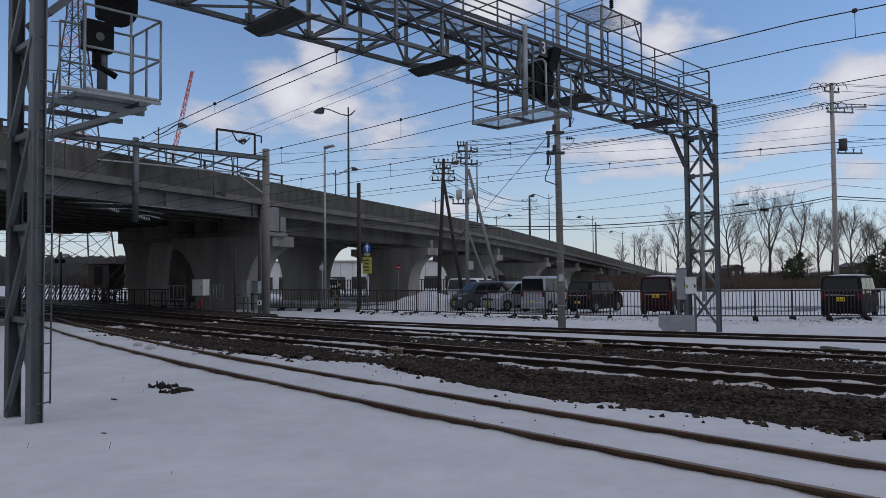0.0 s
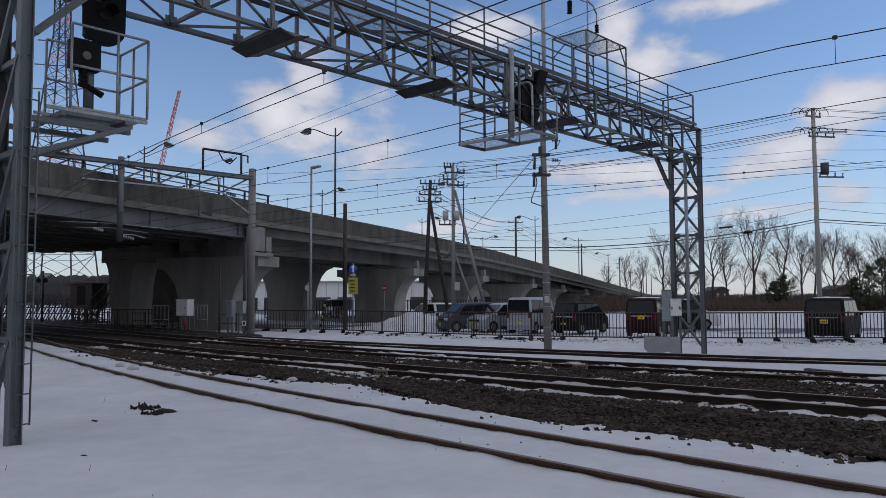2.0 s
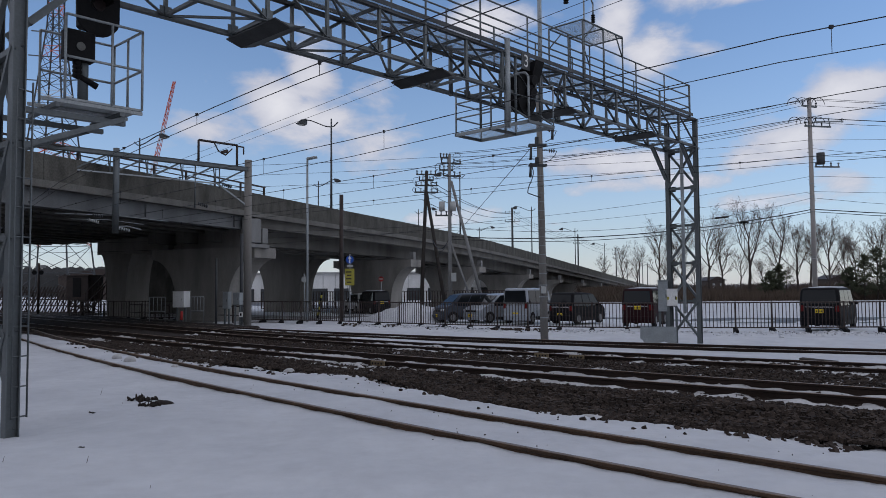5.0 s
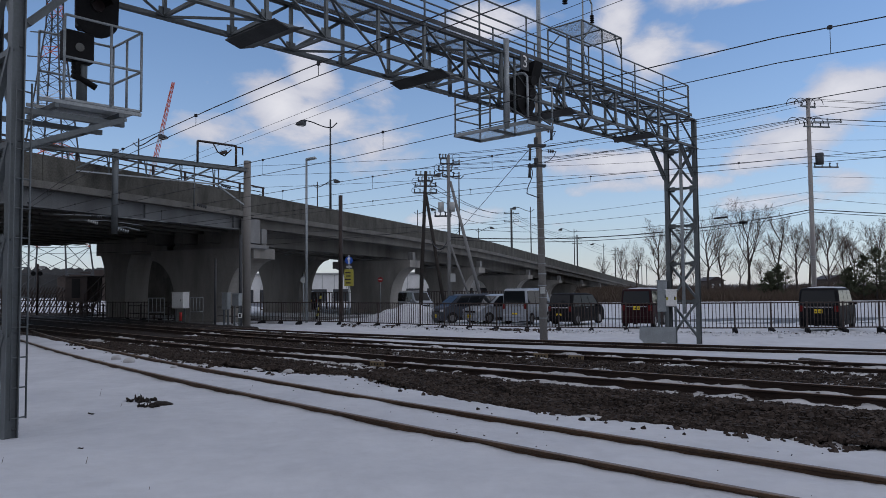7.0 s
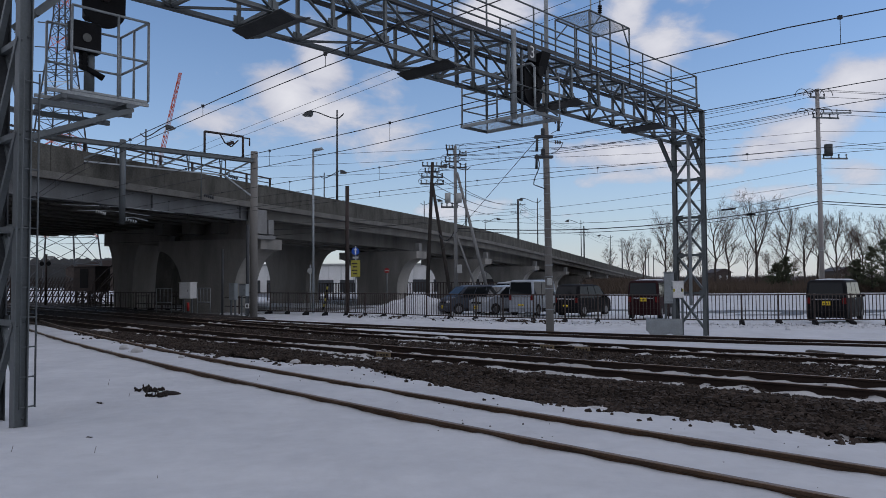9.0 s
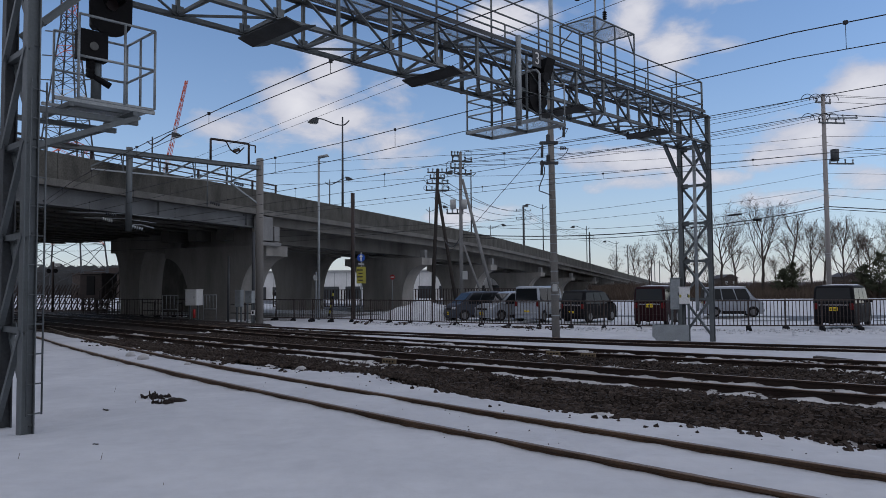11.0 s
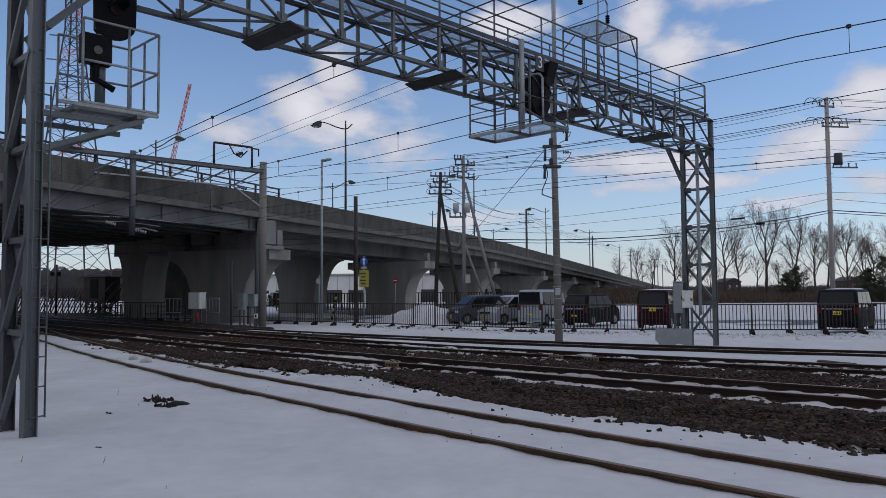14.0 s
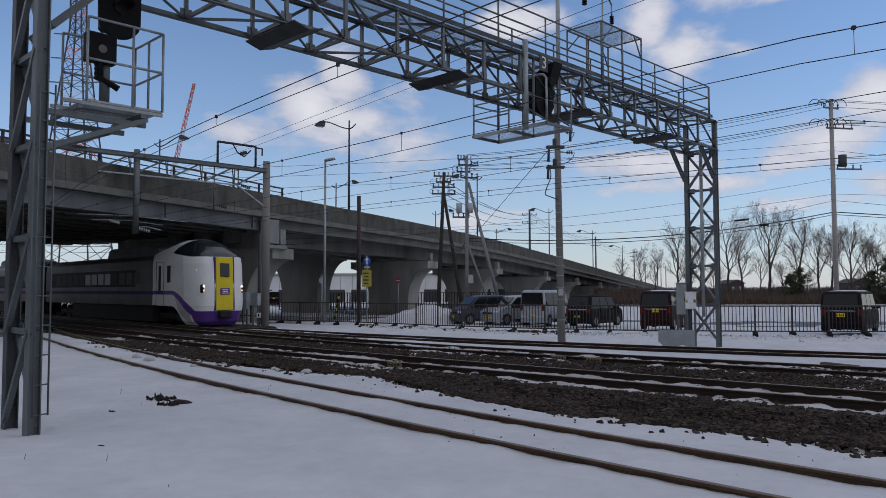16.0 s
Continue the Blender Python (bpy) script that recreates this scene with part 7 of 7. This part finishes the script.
# houses far beyond the field
for x, y, w, h in ((95, 250, 5.2, 3.9), (128, 235, 8.0, 4.0), (-52, 150, 12, 4.0), (-70, 170, 20, 5.5)):
    hs = thing("house", pose(x, y, -0.4, 0, 0, 8), "dark brown house with snowy eaves beyond the field", "house", "far houses")
    bm = bm_new()
    box(bm, (0, 0, h / 2), (w, 7, h), None, 0.03)
    part("wall", bm, M_BARK, hs)
    bm = bm_new()
    prism(bm, [(-w / 2 - 0.5, h), (w / 2 + 0.5, h), (w * 0.1, h + 1.3), (-w * 0.1, h + 1.3)], -4, 4)
    part("roof", bm, M_FENCE, hs)
    for q in (-0.25, 0.25):
        bm = bm_new()
        box(bm, (q * w, -3.53, h * 0.6), (w * 0.16, 0.08, h * 0.3), None, 0.02)
        wdw = part("window", bm, M_GREYBOX, hs)
        bm = bm_new()
        box(bm, (q * w, -3.56, h * 0.43), (w * 0.19, 0.1, 0.1))
        part("sill", bm, M_WHITE, wdw)

# lattice mast and crane behind the viaduct
tw = thing("lattice_tower", pose(-59.8, 122, -0.4), "tall red and white lattice steel tower", "tower")
def tw_half(z):
    return max(0.9, 5.25 - 0.096 * z)
lev = [0, 5, 9.5, 13.5, 17, 20, 22.8, 25.4, 27.8, 30, 32, 34, 36, 37.8, 39.6, 41.4, 43.2, 45, 46.8, 48.6, 50.4, 52.2]
for n, (a, b) in enumerate(zip(lev[:-1], lev[1:])):
    material = M_ORANGE if (n // 3) % 2 == 0 else M_WHITE
    A = [(sx * tw_half(a), sy * tw_half(a), a) for sx, sy in ((-1, -1), (1, -1), (1, 1), (-1, 1))]
    B = [(sx * tw_half(b), sy * tw_half(b), b) for sx, sy in ((-1, -1), (1, -1), (1, 1), (-1, 1))]
    for i in range(4):
        j = (i + 1) % 4
        for p, q, w in ((A[i], B[i], 0.2), (A[i], B[j], 0.075), (A[j], B[i], 0.075), (B[i], B[j], 0.075)):
            bm = bm_new()
            strut(bm, p, q, w, w)
            part("leg" if w > 0.15 else "brace", bm, (material if n % 4 == 2 and w < 0.15 else M_STEELD), tw)
for z, w in ((36, 4.2), (40, 3.6), (44, 3.2)):
    for s in (-1, 1):
        bm = bm_new()
        strut(bm, (s * 0.7, 0, z), (s * (w + 0.7), 0, z + 0.3), 0.16, 0.16)
        part("arm", bm, M_STEEL, tw)
M_CRANEW = mat("crane_white", (0.62, 0.48, 0.47), (0.5, 0.4, 0.39), 0.55, 0, 0.5, 10.0, 0.05)
cr = thing("crane", pose(-53.6, 150, 8), "red and white lattice crane boom behind the viaduct", "crane")
C0, C1 = Vector((-5.9, 0, -8)), Vector((3.65, 0, 35.3))
for n in range(14):
    p, q = C0.lerp(C1, n / 14), C0.lerp(C1, (n + 1) / 14)
    w0, w1 = 0.56 - 0.026 * n, 0.56 - 0.026 * (n + 1)
    material = M_ORANGE if n > 10 or n % 3 == 0 else M_CRANEW
    for s in (-1, 1):
        for e in (-1, 1):
            bm = bm_new()
            strut(bm, p + Vector((s * w0, e * w0, 0)), q + Vector((s * w1, e * w1, 0)), 0.09, 0.09)
            part("chord", bm, material, cr)
        bm = bm_new()
        strut(bm, p + Vector((s * w0, -w0, 0)), q + Vector((-s * w1, -w1, 0)), 0.08, 0.08)
        part("lacing", bm, material, cr)


# ---- trees and scrub ----
def tree(label, x, y, h, r, seed, low=0.26, group="bare trees"):
    """A bare tree: a short trunk that forks into rising limbs and a round crown of fine twigs; h and r are its height and crown radius."""
    rng = random.Random(seed)
    ob = thing("bare_tree", pose(x, y, -0.45, 0, 0, rng.random() * 360), label, "tree", group)
    crown, trunk = bm_new(), bm_new()

    def grow(p, d, ln, w, level):
        """One nearly straight shoot that bends up a little and bears side shoots, shorter towards its tip."""
        steps = (7, 6, 4, 2)[level]
        for k in range(steps):
            d = (d + Vector((rng.gauss(0, 0.07), rng.gauss(0, 0.07), rng.gauss(0.045, 0.05)))).normalized()
            q = p + d * ln / steps
            w2 = max(0.007, w * (1 - 0.8 / steps))
            tube(crown, p, q, w, w2, (6, 4, 3, 3)[level], False, int(level > 1))
            p, w = q, w2
            f = (k + 1) / steps
            if level < 3 and f > (0.28, 0.3, 0.2)[level]:
                for i in range(2 if rng.random() < (0.3, 0.15, 0.0)[level] else 1):
                    side = Matrix.Rotation(rng.random() * 6.283, 3, d) @ d.orthogonal().normalized()
                    a = rng.uniform(0.45, 0.95)
                    e = (d * math.cos(a) + side * math.sin(a) + Vector((0, 0, 0.12))).normalized()
                    grow(p, e, ln * rng.uniform(0.38, 0.62) * (1.15 - 0.55 * f), max(0.009, w * rng.uniform(0.5, 0.68)), level + 1)

    p, w, rise = Vector((0, 0, 0)), h * 0.0215, 0.62 * h
    for k in range(10):
        q = p + Vector((rng.gauss(0, 0.03 + 0.009 * k), rng.gauss(0, 0.03 + 0.009 * k), rise / 10))
        tube(trunk, p, q, w, w * 0.89, 10, False)
        p, w = q, w * 0.89
        f = p.z / h
        if f > low:
            for i in range(2 if k == 5 else 1):
                a, lean = k * 2.4 + i * 2.9 + rng.uniform(-0.5, 0.5), rng.uniform(0.5, 1.0) - 0.3 * f
                ln = min(r / math.sin(lean + 0.1), (h - p.z) / math.cos(lean)) * rng.uniform(0.68, 0.9)
                grow(p, Vector((math.sin(lean) * math.cos(a), math.sin(lean) * math.sin(a), math.cos(lean))), ln, w * rng.uniform(0.42, 0.62), 0)
    for i in range(3):
        a = rng.random() * 6.283
        grow(p, Vector((0.28 * math.cos(a), 0.28 * math.sin(a), 1)).normalized(), h * rng.uniform(0.26, 0.34), w * 0.75, 0)
    part("trunk", trunk, M_BARK, ob)
    part("crown", crown, [M_BARK, M_TWIG], ob)
    return ob


def at_bearing(px, d):
    return ((px - 784) / 1339 * d, d)


tree_kinds = [tree("tall bare winter tree with a round crown by the field", *at_bearing(1359, 104), 14.1, 4.2, 11), tree("bare winter tree with fine twigs at the edge of the field", *at_bearing(1287, 110), 13.1, 4.4, 12, 0.3),
              tree("broad low bare tree by the road", *at_bearing(1448, 100), 10.5, 4.3, 17, 0.2), tree("slim bare tree with rising twigs", *at_bearing(1198, 124), 12.8, 2.9, 23, 0.2)]
for px, d, kind, sc, rot in ((1414, 95, 3, 1.2, 40), (1505, 70, 2, 1.0, 150), (1550, 73, 2, 0.86, 60), (1600, 74, 0, 0.8, 10), (1240, 96, 3, 1.05, 120), (1312, 100, 3, 1.0, 200), (1470, 90, 1, 0.95, 80),
                             (1134, 130, 3, 0.98, 200), (1100, 150, 3, 0.86, 300), (1160, 120, 3, 0.9, 80), (1222, 84, 3, 0.8, 10), (1536, 95, 1, 0.85, 210), (1382, 82, 2, 0.6, 95), (1262, 88, 2, 0.62, 170),
                             (1428, 80, 2, 0.5, 250), (1522, 80, 2, 0.5, 20), (1212, 100, 2, 0.66, 130), (1344, 110, 1, 0.8, 130)):
    x, y = at_bearing(px, d * 1.38)
    copy_thing(tree_kinds[kind], pose(x, y, -0.45, 0, 0, rot) @ Matrix.Scale(sc, 4))


def conifer(label, x, y, h, w, seed):
    """A dark evergreen of many small needle sprays on a trunk."""
    rng = random.Random(seed)
    ob = thing("evergreen", pose(x, y, -0.45), label, "tree", "evergreens")
    bm = bm_new()
    tube(bm, (0, 0, 0), (0, 0, h * 0.85), 0.12, 0.03, 8)
    part("trunk", bm, M_BARK, ob)
    V, F = [], []
    for k in range(46):
        f = (k + rng.random()) / 46
        a, reach = rng.random() * 6.283, w * (1 - f) ** 0.6 * rng.uniform(0.55, 1.1)
        root = Vector((0, 0, h * (0.1 + 0.8 * f)))
        out = Vector((math.cos(a), math.sin(a), rng.uniform(0.15, 0.55)))
        for q in range(84):
            g = rng.random() ** 0.6
            c = root + out * reach * g + Vector((rng.gauss(0, 0.13), rng.gauss(0, 0.13), rng.gauss(0, 0.10)))
            o = Vector((rng.gauss(0, 1), rng.gauss(0, 1), rng.gauss(0.5, 0.8))).normalized() * rng.uniform(0.16, 0.34)
            sd = o.orthogonal().normalized() * rng.uniform(0.035, 0.065)
            n = len(V)
            V += [tuple(c - sd), tuple(c + o), tuple(c + sd)]
            F.append((n, n + 1, n + 2))
    me = bpy.data.meshes.new("needles")
    me.from_pydata(V, [], F)
    me.materials.append(M_PINE)
    nd = new("needles", me)
    nd.parent = ob
    return ob


for k, (px, d, h, w) in enumerate(((1398, 101, 4.4, 2.2), (1414, 102, 5.4, 2.4), (1542, 97, 4.8, 2.4), (1568, 96, 6.6, 2.8), (1592, 96, 7.6, 3.0), (1614, 97, 7.2, 3.0))):
    conifer("dark green evergreen shrub at the edge of the field", *at_bearing(px, d), h, w, 40 + k)


def grass_band(label, seed, count, place, hgt, material=None):
    rng = random.Random(seed)
    V, F = [], []
    for k in range(count):
        x, y, z = place(rng)
        a = rng.random() * 6.283
        h = hgt * (0.45 + 0.8 * rng.random())
        w = 0.02 + 0.02 * rng.random()
        lx, ly = rng.gauss(0, 0.28) * h, rng.gauss(0, 0.28) * h
        n = len(V)
        V += [(x - w * math.cos(a), y - w * math.sin(a), z), (x + w * math.cos(a), y + w * math.sin(a), z), (x + lx, y + ly, z + h), (x + lx * 0.4 + w, y + ly * 0.4, z + h * 0.55)]
        F += [(n, n + 1, n + 3), (n, n + 3, n + 2)]
    me = bpy.data.meshes.new("dry_grass")
    me.from_pydata(V, [], F)
    me.materials.append(material or M_GRASS)
    return tagged(new("dry_grass", me), label, "grass", kind="stuff")


grass_band("tall brown dead grass along the far field edge", 61, 26000, lambda r: (lambda px, d: (*at_bearing(px, d), -0.45))(r.uniform(1060, 1640), r.uniform(96, 120)), 1.5)
grass_band("brown dead scrub beneath the end of the ramp", 62, 5000, lambda r: (lambda px, d: (*at_bearing(px, d), -0.45))(r.uniform(1075, 1135), r.uniform(100, 118)), 1.9)
grass_band("brown leafless scrub between field and trees", 63, 20000, lambda r: (lambda px, d: (*at_bearing(px, d), -0.9 + 0.9 * noise.noise((px * 0.02, d * 0.05, 3)) + 0.5 * noise.noise((px * 0.09, d * 0.1, 5))))(r.uniform(1060, 1640), r.uniform(108, 140)), 2.3, M_SCRUB)

# low bank under the dead grass
bm = bm_new()
prism(bm, [(98, -0.6), (106, 0.3), (130, 0.45), (150, -0.6)], 22, 200, "x")
tagged(part("bank", bm, M_GRASS), "low earth bank covered with dead grass", "bank", kind="structure")

# asphalt road beyond the fence
bm = bm_new()
road_line = [(-31, 124), (-15, 89), (-8.5, 73), (-4, 62.5), (1.5, 52.5), (8, 46.7), (14, 44), (22, 42.5), (45, 40.7), (140, 33)]
sweep(bm, [(-3.6, -0.05), (3.6, -0.05), (3.6, 0.012), (-3.6, 0.012)], [(x, y, -0.27) for x, y in road_line])
tagged(part("road", bm, M_ASPH), "wet dark asphalt road with snowy edges", "road", kind="structure")

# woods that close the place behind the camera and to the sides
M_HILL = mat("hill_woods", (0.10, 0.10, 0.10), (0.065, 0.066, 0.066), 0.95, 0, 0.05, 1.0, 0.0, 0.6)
# distance haze is painted into this paler woods colour
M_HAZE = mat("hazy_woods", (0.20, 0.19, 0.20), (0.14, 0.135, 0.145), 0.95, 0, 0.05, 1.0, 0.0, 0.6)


def wood_wall(label, seed, r0, r1, a0, a1, h, count, size=1.0, z0=-0.5, material=None):
    rng = random.Random(seed)
    V, F = [], []
    for k in range(count):
        a, r = radians(rng.uniform(a0, a1)), rng.uniform(r0, r1)
        x, y = r * math.sin(a), r * math.cos(a)
        t = h * (0.55 + 0.6 * rng.random())
        w = rng.uniform(0.25, 1.1) * size
        c, s = math.cos(a), -math.sin(a)
        z = rng.uniform(0, t)
        n = len(V)
        b, tips = rng.random() * 6.283, []
        for g, e in ((0.0, 1.0), (2.2, 0.8), (3.9, 0.6)):
            q = w * e * math.cos(b + g)
            tips.append((x + q * c, y + q * s, z0 + z + w * e * math.sin(b + g)))
        V += tips
        F.append((n, n + 1, n + 2))
    me = bpy.data.meshes.new("woods")
    me.from_pydata(V, [], F)
    me.materials.append(material or M_TWIG)
    return tagged(new("woods", me), label, "woods", kind="stuff")


def ridge(label, r, a0, a1, h, seed, material):
    """A low wooded rise: a crest line of uneven height with slopes to both sides."""
    bm, rows = bm_new(), []
    n = 160
    for i in range(n + 1):
        a = radians(a0 + (a1 - a0) * i / n)
        z = h * (0.88 + 0.14 * noise.noise((i * 0.09, seed, 0)) + 0.08 * noise.noise((i * 0.5, seed, 3)))
        rows.append([bm.verts.new((q * math.sin(a), q * math.cos(a), e)) for q, e in ((r - 3, -0.6), (r, z), (r + 60, z * 1.1), (r + 160, -0.6))])
    for a, b in zip(rows[:-1], rows[1:]):
        for k in range(3):
            bm.faces.new((a[k], b[k], b[k + 1], a[k + 1]))
    bmesh.ops.recalc_face_normals(bm, faces=bm.faces)
    return tagged(part("backdrop_ridge", bm, material), label, "hill", kind="structure")


ridge("dark wooded hill crest in the distance", 300, -36, -13, 11.6, 5, M_HILL)
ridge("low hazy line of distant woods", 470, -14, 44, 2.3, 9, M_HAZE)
wood_wall("dark bare woods behind the railway", 71, 110, 150, 75, 255, 9.0, 12000, 1.6)
wood_wall("dark bare woods beside the railway", 72, 110, 160, 255, 315, 9.0, 6000, 1.6)
wood_wall("dark wooded hillside in the distance", 73, 294, 299.5, -34, -14, 9.6, 70000, 0.3, material=M_HILL)
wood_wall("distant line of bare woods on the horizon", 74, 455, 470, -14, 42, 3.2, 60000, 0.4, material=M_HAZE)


# ---- what moves ----
LANE_FAR = [(-30, 125), (-14, 90), (-8, 75), (-3.5, 64), (2, 54), (8, 49), (14, 46.5), (22, 45), (45, 43), (140, 36)]
LANE_NEAR = [(-31, 122), (-16, 87), (-9, 71), (-4.5, 61), (1, 51), (8, 44.5), (14, 41.5), (22, 40), (45, 38.5), (140, 31)]


def lane_pose(lane, x, back=False):
    """The place on a lane that lies x metres along it, counted from its second point, and the heading there."""
    def at(q):
        q += math.dist(lane[0], lane[1])
        for a, b in zip(lane[:-1], lane[1:]):
            ln = math.dist(a, b)
            if q <= ln or b == lane[-1]:
                return (a[0] + (b[0] - a[0]) * q / ln, a[1] + (b[1] - a[1]) * q / ln)
            q -= ln
    a, b, c = at(x - 3), at(x), at(x + 3)
    az = math.degrees(math.atan2(c[1] - a[1], c[0] - a[0])) + (180 if back else 0)
    return pose(b[0], b[1], -0.26, 0, 0, az)


def drive(ob, lane, table, back=False):
    rows, t = [], 0.0
    while t <= 16.001:
        rows.append((t, lane_pose(lane, lerp_out(table, t), back)))
        t += 0.25
    walk(ob, rows)


def lerp_out(tab, t):
    """Linear between the rows, going on at the last pace outside them."""
    if t < tab[0][0]:
        (a, p), (b, q) = tab[0], tab[1]
    elif t > tab[-1][0]:
        (a, p), (b, q) = tab[-2], tab[-1]
    else:
        for (a, p), (b, q) in zip(tab[:-1], tab[1:]):
            if t <= b:
                break
    return p + (q - p) * (t - a) / (b - a)


TRAIN_AT, TRAIN_GO = Vector((-10.05, 34.85)), Vector((22.0, -22.47))


def train_rows(back):
    """The nose at TRAIN_AT at 16 s; each car stands back metres behind it on the straight."""
    d = TRAIN_GO.normalized()
    az = math.degrees(math.atan2(d.y, d.x))
    ts = [i * 0.5 for i in range(32)] + [15.7, 15.8, 15.9, 15.967, 16.0]
    return [(t, pose(*(TRAIN_AT + TRAIN_GO * (t - 16) - d * back), 0.0, 0, 0, az)) for t in ts if t < 15.6 or t >= 15.7]


def motions():
    drive(car_a, LANE_FAR, [(0, 40.0), (1, 47.2), (1.4, 50.2), (2.2, 56.6), (2.6, 60.4), (3, 64.7), (4, 76), (16, 150)])
    drive(car_b, LANE_NEAR, [(0, 79), (1, 65.7), (1.4, 60.6), (1.8, 57.0), (2.4, 52.0), (2.8, 49.0), (3.2, 45.7), (3.7, 40.9), (5, 29), (6, 16), (8, 2), (16, -20)], True)
    drive(car_c, LANE_NEAR, [(0, 43.2), (0.6, 41.7), (1.2, 40.2), (2, 38.0), (2.8, 36.0), (3.7, 33.5), (5, 26), (6, 15), (8, 0), (16, -25)], True)
    drive(car_d, LANE_FAR, [(0, 2), (4.5, 22), (5.8, 28.9), (6.6, 31.6), (7.0, 33.6), (7.4, 35.7), (7.8, 38.6), (8.2, 41.0), (8.6, 42.8), (9.4, 46.5), (11.3, 59.7), (11.6, 62.6), (11.9, 66.2), (13, 80), (16, 115)])
    walk(clouds, [(t, pose(0, 0, 0, 0, 0, 1.35 - 0.09 * t)) for t in range(17)])
    walk(train_lead, train_rows(0))
    walk(train_next, train_rows(CAR_L + 0.3))


motions()
